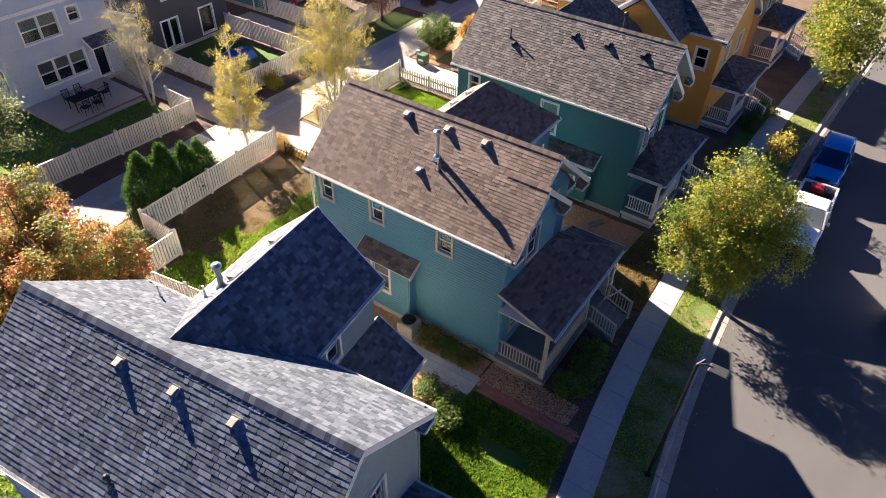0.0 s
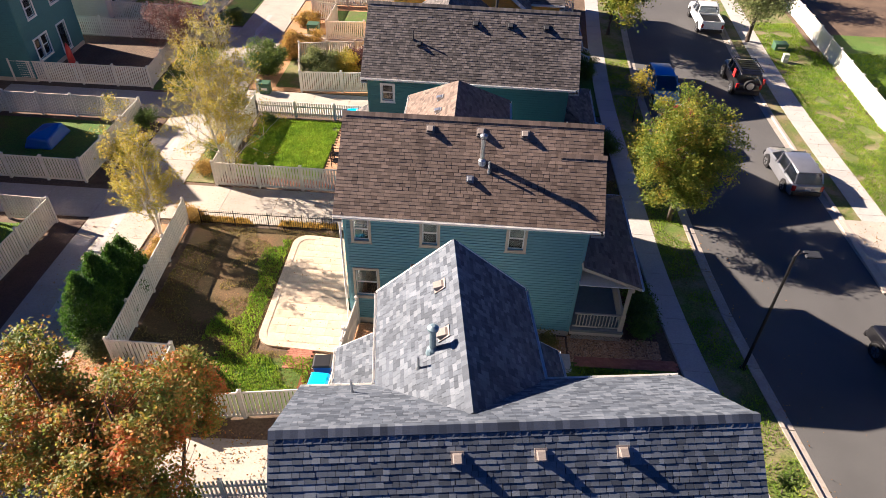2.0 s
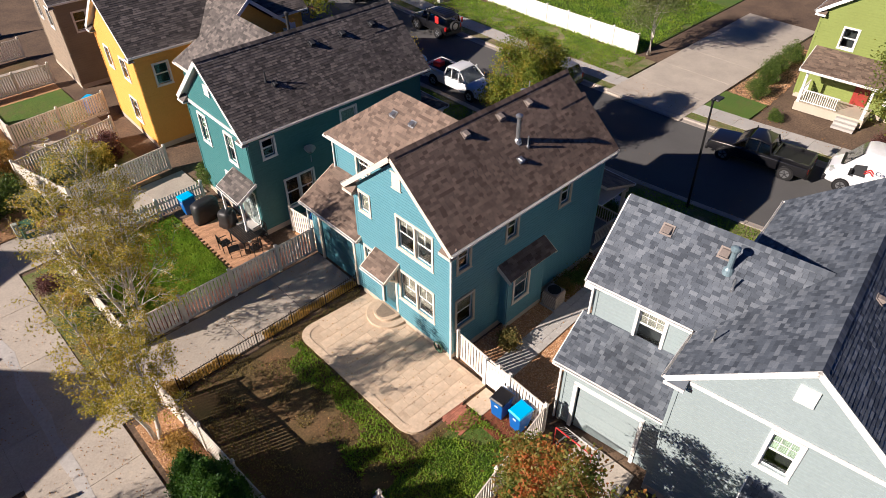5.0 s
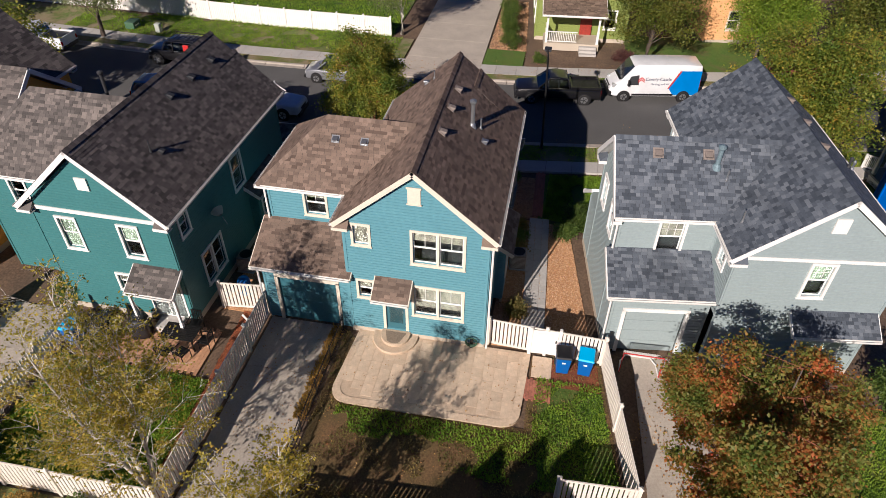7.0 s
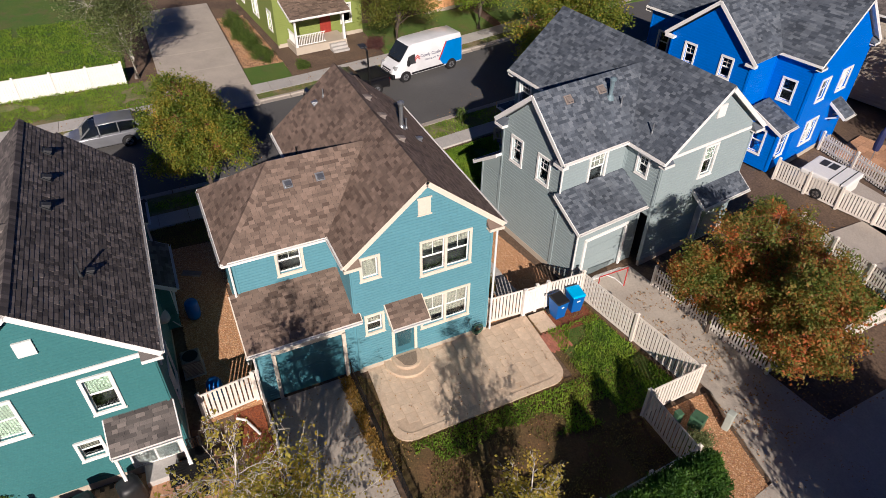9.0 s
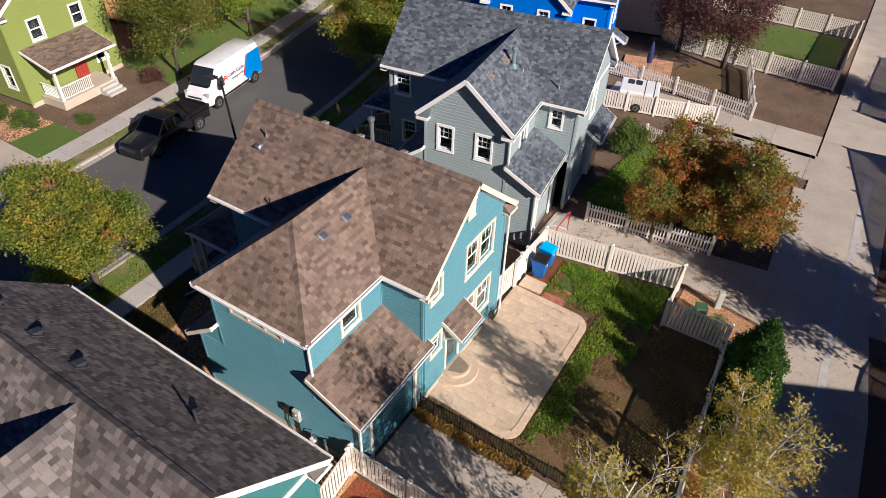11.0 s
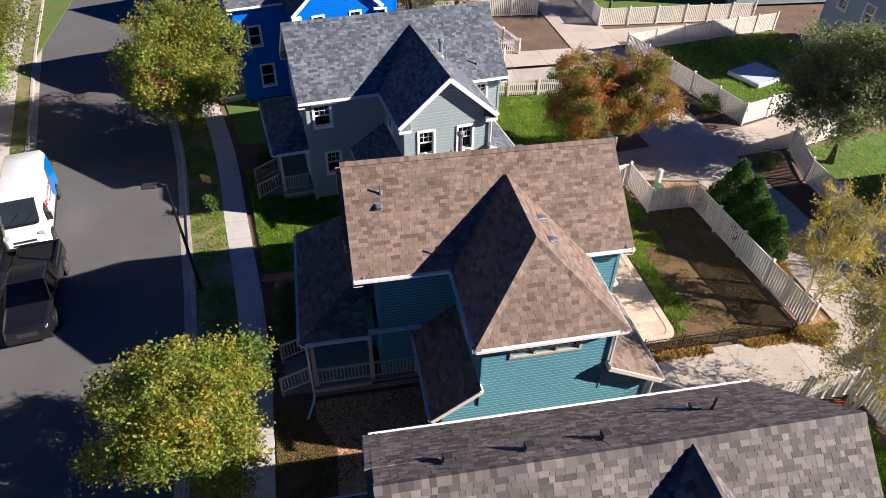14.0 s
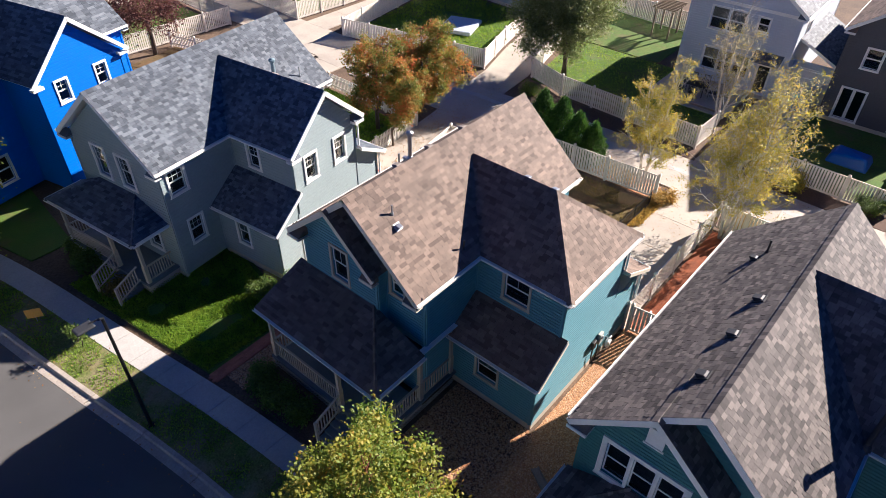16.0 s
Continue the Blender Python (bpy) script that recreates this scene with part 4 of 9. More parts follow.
def solid_fence(label, pts, key="fence_white", h=1.55, group="garden fences", seg=2.4, name="fence"):
    """A vinyl privacy fence: posts, rails and tongued panels."""
    root = thing(name, Matrix(), label, "fence", group)
    pm = Geo().box(-0.065, -0.065, 0, 0.065, 0.065, h + 0.08).add([(-0.085, -0.085, h + 0.08), (0.085, -0.085, h + 0.08), (0.085, 0.085, h + 0.08), (-0.085, 0.085, h + 0.08), (0, 0, h + 0.15)],
                                                                [(0, 1, 4), (1, 2, 4), (2, 3, 4), (3, 0, 4), (3, 2, 1, 0)]).mesh("post", M[key])
    for (xa, ya), (xb, yb) in zip(pts, pts[1:]):
        a, b = Vector((xa, ya, 0)), Vector((xb, yb, 0))
        n = max(1, round((b - a).length / seg))
        ang = math.atan2(yb - ya, xb - xa)
        L = (b - a).length / n
        g = Geo()
        k = int(L / 0.17)
        front = [(0, 0.012)]
        for j in range(k):
            front += [(L * j / k + 0.008, 0.02), (L * (j + 1) / k - 0.008, 0.02), (L * (j + 1) / k, 0.008)]
        g.prism([(u, -v) for u, v in front] + [(u, v) for u, v in reversed(front)], 0.08, h - 0.02)
        me = g.mesh("panel", M[key])
        rm = Geo().box(0, -0.04, 0, L, 0.04, 0.1).mesh("rail", M[key])
        for i in range(n + 1):
            place("post", pm, root, at=Matrix.Translation(a + (b - a) * i / n) @ Matrix.Rotation(ang, 4, "Z"))
        for i in range(n):
            at = Matrix.Translation(a + (b - a) * i / n) @ Matrix.Rotation(ang, 4, "Z")
            place("panel", me, root, at=at)
            place("rail", rm, root, at=at @ Matrix.Translation((0, 0, 0.04)))
            place("rail", rm, root, at=at @ Matrix.Translation((0, 0, h - 0.1)))
    return root


fence("cream vinyl picket fence round the patio yard", [(2.2, -2.95), (0.62, -2.98), (0.45, -5.4)][1:] + [(0.35, -7.75), (-2.8, -8.25), (-6.05, -8.8), (-6.15, -6.2), (-8.75, -6.2), (-9.1, 0.2), (-9.3, 3.2)])
fence("cream vinyl picket fence along the driveway", [(0.7, 6.72), (-9.0, 6.72), (-9.05, 8.2), (-9.05, 14.8)])
fence("low cream picket fence behind the neighbour's lawn", [(-9.05, 14.8), (-1.4, 14.8)], h=1.05, cap=False, pick=0.08, gap=0.15)
fence("short cream fence joining two houses", [(0.7, 6.9), (0.5, 8.9)], h=1.5)
fence("cream vinyl fence beyond the driveway", [(-7.0, 18.4), (-1.4, 18.9)])
fence("cream vinyl fence round an overgrown yard", [(-7.0, 18.4), (-7.4, 19.9), (-8.2, 23.2), (-2.2, 24.4)])
fence("cream vinyl fence round a bright yard", [(-1.2, 28.2), (-7.1, 27.6), (-7.1, 31.6), (-9.2, 32.0), (-9.2, 35.2), (-2.2, 35.2)])
fence("cream vinyl fence beside the alley", [(-26.5, -13.0), (-17.6, -10.7), (-16.5, -7.5), (-15.95, 2.6), (-18.5, 2.7)])
fence("cream vinyl fence along a shaded drive", [(-27.0, 6.35), (-16.2, 6.25), (-16.0, 13.4), (-27.0, 13.4)])
fence("cream vinyl fence round a far yard", [(-27.0, 17.8), (-17.3, 17.8), (-17.8, 25.9), (-27.0, 26.2)], far=True)
fence("cream vinyl fence beside the alley corner", [(-28.0, -17.2), (-20.9, -15.6), (-16.4, -14.2), (-13.6, -26.5), (-24.0, -28.3), (-28.0, -28.9)])
fence("grey shaded picket fence behind the grey house", [(-0.4, -11.3), (-6.6, -12.1), (-6.6, -20.4), (-0.2, -20.9)], h=1.1, cap=False, pick=0.075, gap=0.14, key="fence")
fence("tan fence behind a back lawn", [(-34.1, -12.9), (-33.7, -9.1), (-33.4, -5.2)], h=1.7, far=True)
solid_fence("white vinyl privacy fence across the street", [(31.9, 9.1), (31.9, 18.0), (32.8, 34.0)])
solid_fence("white vinyl privacy fence beyond the white house", [(32.8, 34.0), (33.6, 56.0)])

patch("side_alley", [(-13.8, -10.6), (-17.5, -11.0), (-26.4, -13.25), (-42, -16.5), (-42, -20.4), (-28.0, -16.95), (-20.9, -15.35), (-16.3, -13.95), (-13.8, -13.6)], -0.05, 0.03, "concrete", "shaded concrete side alley between fences", "alley")
patch("lawn", [(-36, -14.6), (-26.2, -12.4), (-26.2, -4.9), (-36, -4.9)], -0.05, 0.025, "lawn", "shaded back lawn behind a fence", "grass")
patch("side_alley", [(-14.0, -7.8), (-10.6, -8.5), (-6.3, -9.4), (0.9, -9.05), (0.9, -11.15), (-6.4, -11.95), (-9.3, -12.6), (-9.0, -21.0), (-13.8, -21.0), (-13.9, -13.6)], -0.05, 0.034, "concrete", "shaded concrete apron between the drive and the alley", "alley")
rs = random.Random(5)
ys_ = [-24 + k * 1.1 for k in range(52)]
mid_ = [-12.95 + 0.35 * max(0.0, min(1.0, -y_ / 6.0)) + rs.uniform(-0.05, 0.05) for y_ in ys_]
wid_ = [0.2 + rs.uniform(-0.06, 0.07) for y_ in ys_]
patch("drain_strip", [(m_ + w_, y_) for m_, w_, y_ in zip(mid_, wid_, ys_)] + [(m_ - w_, y_) for m_, w_, y_ in reversed(list(zip(mid_, wid_, ys_)))], 0.0, 0.045, "sealed", "pale sealed strip down the middle of the alley", "repair strip")
# iron fence
iron = thing("iron_fence", Matrix(), "low black iron fence beside the driveway", "fence")
pm = Geo().box(-0.02, -0.02, 0, 0.02, 0.02, 0.95).mesh("post", M["iron"])
bm_ = Geo().box(-0.008, -0.008, 0.05, 0.008, 0.008, 0.9).mesh("bar", M["iron"])
for x0 in range(5):
    a, b = 0.2 - x0 * 1.76, 0.2 - (x0 + 1) * 1.76
    place("post", pm, iron, at=Matrix.Translation((a, 3.25, 0)))
    Geo().bar((a, 3.25, 0.78), (b, 3.25, 0.78), 0.022, 0.03).bar((a, 3.25, 0.12), (b, 3.25, 0.12), 0.022, 0.03).part("rail", M["iron"], iron)
    for j in range(1, 15):
        place("bar", bm_, iron, at=Matrix.Translation((a + (b - a) * j / 15, 3.25, 0)))
place("post", pm, iron, at=Matrix.Translation((-8.6, 3.25, 0)))


# ---- lots further along the alley ----
for k, yy in enumerate((30.0, 41.5)):
    patch("lawn", [(-26, yy), (-17.9, yy), (-17.6, yy + 8.2), (-26, yy + 8.2)], -0.05, 0.03, "lawn", "shaded back lawn behind a fence", "grass")
    fence("cream vinyl fence round a far yard", [(-27.0, yy - 0.4), (-17.6, yy - 0.5), (-17.3, yy + 8.6), (-27.0, yy + 8.6)], far=True)
    drive("concrete driveway between fenced yards", -27.0, -14.5, yy - 3.9, yy - 0.9, 4)
patch("lawn", [(-9.0, 35.6), (-2.0, 35.6), (-2.0, 41), (-9.0, 41)], -0.05, 0.03, "dry_lawn", "dry fenced yard", "grass")
fence("cream vinyl fence round a dry yard", [(-2.2, 41.5), (-9.2, 41.5), (-9.2, 47.5), (-2.2, 47.5)], far=True)
drive("concrete driveway between fenced yards", -10.9, -2.0, 25.2, 28.4, 4)
drive("concrete driveway between fenced yards", -10.9, -2.0, 36.2, 39.4, 4)
patch("gravel_bed", [(-10.8, 18.4), (-2.2, 18.4), (-2.2, 25.0), (-10.8, 25.0)], -0.05, 0.012, "gravel", "tan gravel yard beside the alley", "bed")
patch("gravel_bed", [(-10.8, 28.6), (-2.2, 28.6), (-2.2, 36.0), (-10.8, 36.0)], -0.05, 0.012, "gravel", "tan gravel yard beside the alley", "bed")
patch("verge", [(-17.2, 17.6), (-14.6, 17.6), (-14.6, 25.0), (-17.6, 25.0)], -0.05, 0.02, "lawn", "dark grass strip beside the alley", "grass")
patch("verge", [(-17.2, 29.6), (-14.6, 29.6), (-14.6, 40.0), (-17.2, 40.0)], -0.05, 0.02, "lawn", "dark grass strip beside the alley", "grass")
fence("white picket fence behind the blue house", [(5.3, -28.75), (0.23, -28.3), (-5.1, -27.5), (-3.2, -35.0)], h=1.15, cap=False, pick=0.09, gap=0.16)
fence("tan slatted fence beside the folded trailer", [(4.0, -23.6), (0.4, -24.4), (-3.3, -25.5)], h=1.3)
drive("concrete strip under the folded trailer", -9.5, 4.2, -27.9, -24.8, 5)
patch("lawn", [(2.0, -29.0), (-4.8, -28.0), (-3.4, -34.6), (1.0, -34.0)], -0.05, 0.03, "dry_lawn", "dry yard behind the blue house", "grass")
terr = thing("paved_terrace", pose(3.4, -31.2, 0, 0, 0, 13), "red brick terrace behind the blue house", "terrace", kind="structure")
tk = Geo().box(-0.29, -0.19, 0, 0.29, 0.19, 0.06).mesh("paver", M["paver"])
for i in range(6):
    for j in range(9):
        place("paver", tk, terr, at=pose(-1.7 + i * 0.6, -1.6 + j * 0.4, 0.02))
patch("lawn", [(-27, -44), (-14.2, -42.5), (-13.8, -32.4), (-27, -31.8)], -0.05, 0.03, "lawn", "green fenced lawn beyond the alley", "grass")
fence("cream vinyl fence round a lawn by the alley", [(-27.5, -31.4), (-21.2, -31.7), (-13.5, -32.1), (-13.9, -43.0), (-27.5, -44.5)], far=True)
patch("lawn", [(-8.5, -46), (2, -46), (2, -36.5), (-8.5, -36.0)], -0.05, 0.03, "lawn", "green fenced lawn by the alley", "grass")
fence("cream vinyl fence round a lawn by the alley", [(2.5, -36.0), (-9.0, -35.4), (-9.2, -46.5), (2.5, -46.5)], far=True)
patch("front_lawn", [(14, -44), (22.5, -44), (18.4, -27), (15, -27)], -0.05, 0.05, "lawn", "front lawn by the pavement", "grass")
patch("front_lawn", [(31.5, -48), (40, -48), (36, -21), (31.0, -21)], -0.05, 0.06, "lawn", "front lawns across the street", "grass")


# ---- the teal house ----
def porch(root, x0, x1, y0, y1, wall_x, zd, ze, zt, style, trim, floor="porch_floor", steps=None, rail_key="tan", posts=(), rails=(), hips=(True, True)):
    """A raised porch along an east wall: deck, hipped roof, posts, railings, lattice and steps."""
    Geo().box(x0, y0, zd - 0.12, x1 - 0.2, y1, zd).part("porch_deck", M[floor], root)
    Geo().box(x0, y0 + 0.02, zd - 0.3, x1 - 0.22, y1 - 0.02, zd - 0.12).part("deck_beam", M[trim], root)
    if wall_x < x0 - 0.1:
        Geo().box(wall_x, 2.8, zd - 0.12, x0, y1, zd).part("porch_deck", M[floor], root)
        Geo().box(wall_x, 2.8, ze - 0.16, x0, y1, ze - 0.12).part("porch_ceiling", M["white"], root)
    lattice(root, (x1 - 0.25, y0 + 0.05, 0), (x1 - 0.25, y1 - 0.05, 0), 0.02, zd - 0.3, rail_key)
    lattice(root, (wall_x + 0.1, y1 - 0.05, 0), (x1 - 0.25, y1 - 0.05, 0), 0.02, zd - 0.3, rail_key)
    lattice(root, (x0 + 0.1, y0 + 0.05, 0), (x1 - 0.25, y0 + 0.05, 0), 0.02, zd - 0.3, rail_key)
    o = 0.15
    run = x1 - x0
    a, b = (x1, y0 - o), (x1, y1 + o)
    L = b[1] - a[1]
    v = Vector((-run, 0, zt - ze))
    hl, hr = (run if hips[0] else 0), (run if hips[1] else 0)
    slope(root, (*a, ze), (0, 1, 0), v, [(0, 0), (L, 0), (L - hr, v.length), (hl, v.length)], style, trim)
    for k, (p, d, hip) in enumerate(((a, (-1, 0, 0), hips[0]), (b, (-1, 0, 0), hips[1]))):
        if hip:
            w = Vector((0, run if k == 0 else -run, zt - ze))
            slope(root, (*p, ze), d, w, [(0, 0), (run, 0), (run, w.length)], style, trim)
            caps(root, (p[0], p[1], ze + 0.02), (x0, p[1] + (run if k == 0 else -run), zt + 0.02), style)
            y = p[1] + (-0.05 if k == 0 else 0.05)
            gutter(root, (x0, y, ze - 0.07), (x1, y, ze - 0.07))
    gutter(root, (x1 + 0.05, a[1], ze - 0.07), (x1 + 0.05, b[1], ze - 0.07))
    Geo().box(x1 - 0.4, y0, ze - 0.38, x1 - 0.22, y1, ze - 0.12).part("porch_beam", M[trim], root)
    Geo().box(x0, y0, ze - 0.16, x1 - 0.1, y1, ze - 0.12).part("porch_ceiling", M["white"], root)
    for x, y in posts:
        post(root, x, y, zd, ze - 0.14, rail_key)
    for p, q in rails:
        railing(root, (*p, 0), (*q, 0), zd, key=rail_key)
    if steps:
        sx, ya, yb, n = steps
        for i in range(n):
            z = zd - (i + 1) * zd / (n + 1)
            Geo().box(sx + i * 0.28, ya, -0.02, sx + (i + 1) * 0.28 + 0.03, yb, z).part("step", M["porch_floor"], root)
        for yy in (ya, yb):
            railing(root, (sx, yy, 0), (sx + n * 0.28 + 0.1, yy, -zd + 0.15), zd, key=rail_key, name="stair_rail")
            Geo().box(sx + n * 0.28 + 0.04, yy - 0.05, 0, sx + n * 0.28 + 0.14, yy + 0.05, 1.05).part("newel_post", M[rail_key], root)


house = thing("house", Matrix(), "two storey teal house with a brown shingle roof", "house", "houses")
T = house
core(T, 0.35, -2.85, 9.6, 2.85, 5.9)
core(T, 2.2, 2.85, 6.4, 6.6, 5.9)
ZE, ZR = 6.02, 8.69
gable(T, 0.0, 10.1, 0.0, 3.16, ZE, ZR, "brown", "cream", singles=((2.2, 8.6, 0.9, 3.4), None), vary=0.06, width=0.24)
# east bay gable beside the main one
gable(T, 8.4, 10.24, -0.95, 2.21, ZE + 0.004, 7.9, "brown", "cream", rakes=(False, True), eaves=(False, False), vary=0.06, width=0.24)
# hipped north wing
hw, zw = 2.455, 8.08
for sgn in (-1, 1):
    v = Vector((-sgn * hw, 0, zw - ZE))
    slope(T, (4.305 + sgn * hw, 6.905, ZE), (0, -1, 0), v, [(0, 0), (6.1, 0), (6.1, v.length), (hw, v.length)], "brown", "cream", vary=0.06, width=0.24)
    gutter(T, (4.305 + sgn * (hw + 0.05), 3.2, ZE - 0.07), (4.305 + sgn * (hw + 0.05), 6.95, ZE - 0.07))
    caps(T, (4.305 + sgn * hw, 6.905, ZE + 0.02), (4.305, 4.45, zw + 0.02), "brown")
v = Vector((0, -hw, zw - ZE))
slope(T, (4.305 - hw, 6.905, ZE), (1, 0, 0), v, [(0, 0), (2 * hw, 0), (hw, v.length)], "brown", "cream", vary=0.06, width=0.24)
caps(T, (4.305, 4.45, zw + 0.02), (4.305, 0.8, zw + 0.02), "brown")
gutter(T, (4.305 - hw, 6.955, ZE - 0.07), (4.305 + hw, 6.955, ZE - 0.07))
# walls
S0, S1 = (0.33, -2.85), (9.75, -2.85)
walls_with_windows(T, S0, S1, 0.25, 5.95, "teal", [
    W(0.35, 0.95, 4.6, 5.65, trim="tan", blind=("blind", "low")), W(3.05, 3.65, 4.6, 5.65, trim="tan", blind=("blind", "half")), W(6.4, 7.02, 4.6, 5.65, trim="tan", blind=("blind", "half")),
    W(0.3, 1.2, 1.6, 3.05, trim="tan", blind=("blind", "half"))])
W0, W1 = (0.33, 2.85), (0.33, -2.85)
walls_with_windows(T, W0, W1, 0.25, 5.95, "teal", [
    W(2.75, 4.7, 4.32, 5.82, lights=2, grid=(1, 0), blind=("blind", "low")), W(0.42, 1.02, 4.92, 5.82, kind="fixed", blind=("blind", "full")),
    W(2.75, 4.72, 1.5, 3.02, lights=2, grid=(1, 0), blind=("blind", "most")), W(0.45, 1.05, 2.12, 2.98, blind=("blind", "half"))],
    apex=(2.85, 8.35), doors=[(1.53, 2.37, 0.4, 2.5)])
E0, E1 = (9.75, -2.85), (9.75, 1.0)
walls_with_windows(T, E0, E1, 0.25, 5.95, "teal", [W(1.55, 2.35, 4.5, 6.0 - 0.08, trim="tan", grid=(1, 0)), W(0.8, 1.7, 1.3, 2.7, trim="tan")], apex=(1.9, 7.65), doors=[(2.5, 3.4, 0.6, 2.65)])
walls_with_windows(T, (9.75, 1.0), (9.3, 1.0), 0.25, 6.2, "teal")
walls_with_windows(T, (9.3, 1.0), (9.3, 2.85), 0.25, 5.95, "teal", [W(0.25, 0.85, 4.9, 5.8, trim="tan", grid=(1, 0))])
wall(T, (2.15, 2.85), (0.33, 2.85), 3.2, 5.95, "teal")
wall(T, (9.3, -2.85), (9.3, 2.85), 5.95, 5.96, "teal", apex=(2.85, 8.35))
walls_with_windows(T, (9.3, 2.85), (6.46, 2.85), 0.25, 5.95, "teal", [])
walls_with_windows(T, (6.46, 2.85), (6.46, 6.6), 0.25, 5.95, "teal", [W(1.25, 2.3, 4.45, 5.6, trim="tan", grid=(1, 0))])
walls_with_windows(T, (7.7, 6.6), (0.4, 6.6), 0.25, 2.9, "teal")
walls_with_windows(T, (6.46, 6.6), (2.15, 6.6), 2.9, 5.95, "teal", [W(1.0, 3.2, 5.15, 5.65, trim="tan", lights=3, kind="fixed", sill=False)])
walls_with_windows(T, (7.7, 2.85), (7.7, 6.6), 0.25, 2.9, "teal", [W(1.15, 2.1, 1.2, 2.35, trim="tan", grid=(1, 0))])
walls_with_windows(T, (2.15, 6.6), (2.15, 2.85), 2.9, 5.95, "teal", [W(1.6, 2.45, 4.65, 5.75, grid=(1, 0), blind=("blind", "low"))])
walls_with_windows(T, (0.4, 6.6), (0.4, 2.85), 0.1, 3.2, "teal", doors=[(0.62, 3.2, 0.1, 2.5)])
# triangular ends of the lean-to roofs
Geo().add([(2.15, 6.6, 2.9), (0.4, 6.6, 2.9), (0.4, 6.6, 3.25), (2.15, 6.6, 4.2), (2.15, 6.5, 2.9), (0.4, 6.5, 2.9), (0.4, 6.5, 3.25), (2.15, 6.5, 4.2)],
          [(0, 1, 2, 3), (7, 6, 5, 4), (0, 3, 7, 4), (3, 2, 6, 7), (2, 1, 5, 6)]).part("gable_end", M["teal"], T)
Geo().add([(7.7, 6.6, 2.9), (6.46, 6.6, 2.9), (6.46, 6.6, 3.95), (7.7, 6.6, 3.0), (7.7, 6.5, 2.9), (6.46, 6.5, 2.9), (6.46, 6.5, 3.95), (7.7, 6.5, 3.0)],
          [(0, 1, 2, 3), (7, 6, 5, 4), (0, 3, 7, 4), (3, 2, 6, 7)]).part("gable_end", M["teal"], T)
shed(T, (0.02, 6.92), (0.02, 2.68), (1, 0), 2.13, 3.22, 4.3, "brown", "cream", vary=0.05)
shed(T, (8.1, 2.6), (8.1, 6.9), (-1, 0), 1.64, 2.86, 4.05, "brown", "cream", vary=0.05)
skirting(T, [(0.33, 2.85), (0.33, -2.85), (9.75, -2.85)])
skirting(T, [(7.7, 2.85), (7.7, 6.6), (0.4, 6.6)])
# garage door and its frame
gd = Geo()
for i in range(4):
    z = 0.06 + i * 0.61
    gd.box(0.46, 3.42, z, 0.5, 5.96, z + 0.595)
    for j in range(4):
        y = 3.47 + j * 0.62
        gd.box(0.445, y + 0.05, z + 0.12, 0.46, y + 0.55, z + 0.48)
bevel(gd.part("garage_door", M["door_teal"], T, "dark teal panelled garage door"), 0.006)
Geo().box(0.33, 3.28, 0.05, 0.42, 3.42, 2.56).box(0.33, 5.96, 0.05, 0.42, 6.1, 2.56).box(0.33, 3.28, 2.5, 0.42, 6.1, 2.66).part("garage_frame", M["cream"], T)
# back door with canopy
dr = Geo().box(0.38, 0.48, 0.4, 0.43, 1.32, 2.5).part("door", M["door_teal"], T, "teal storm door with a tall pane")
Geo().box(0.36, 0.62, 0.75, 0.375, 1.18, 2.38).part("pane", M["glass"], dr)
Geo().tube([(0.34, 0.6, 1.35), (0.34, 0.6, 1.5)], [0.02, 0.02], 8).part("handle", M["steel"], dr)
Geo().box(0.28, 1.32, 0.4, 0.34, 1.44, 2.55).box(0.28, 0.36, 0.4, 0.34, 0.48, 2.55).box(0.28, 0.36, 2.5, 0.34, 1.44, 2.64).part("door_casing", M["cream"], T)
shed(T, (-0.55, 1.66), (-0.55, 0.16), (1, 0), 0.9, 2.82, 3.4, "brown", "cream", vary=0.05)
for y in (1.5, 0.32):
    Geo().bar((0.31, y, 2.25), (-0.4, y, 2.75), 0.05, 0.08).bar((0.29, y, 2.2), (0.29, y, 2.8), 0.05, 0.08).part("bracket", M["cream"], T)
# south bump-out with its own little roof
walls_with_windows(T, (3.2, -3.25), (5.55, -3.25), 0.25, 3.1, "teal", [W(0.42, 1.3, 1.35, 2.85, blind=("blind", "half"))])
walls_with_windows(T, (3.2, -2.85), (3.2, -3.25), 0.25, 3.1, "teal")
walls_with_windows(T, (5.55, -3.25), (5.55, -2.85), 0.25, 3.1, "teal")
skirting(T, [(3.2, -3.25), (5.55, -3.25)])
shed(T, (2.95, -3.62), (5.85, -3.62), (0, 1), 0.76, 3.1, 3.55, "brown", "cream", vary=0.05, drip=False)
# attic vent, downpipes
Geo().box(0.26, -0.24, 7.15, 0.32, 0.24, 7.8).box(0.235, -0.28, 7.1, 0.265, 0.28, 7.15).box(0.235, -0.28, 7.8, 0.265, 0.28, 7.87).part("attic_vent", M["cream"], T)
downpipe(T, 0.2, -2.98, 0.1, 5.9)
downpipe(T, 2.05, 6.68, 4.1, 5.9)
downpipe(T, 0.22, 6.72, 0.1, 3.1)
downpipe(T, 12.0, 3.2, 0.1, 3.2, (0.3, 0.9))
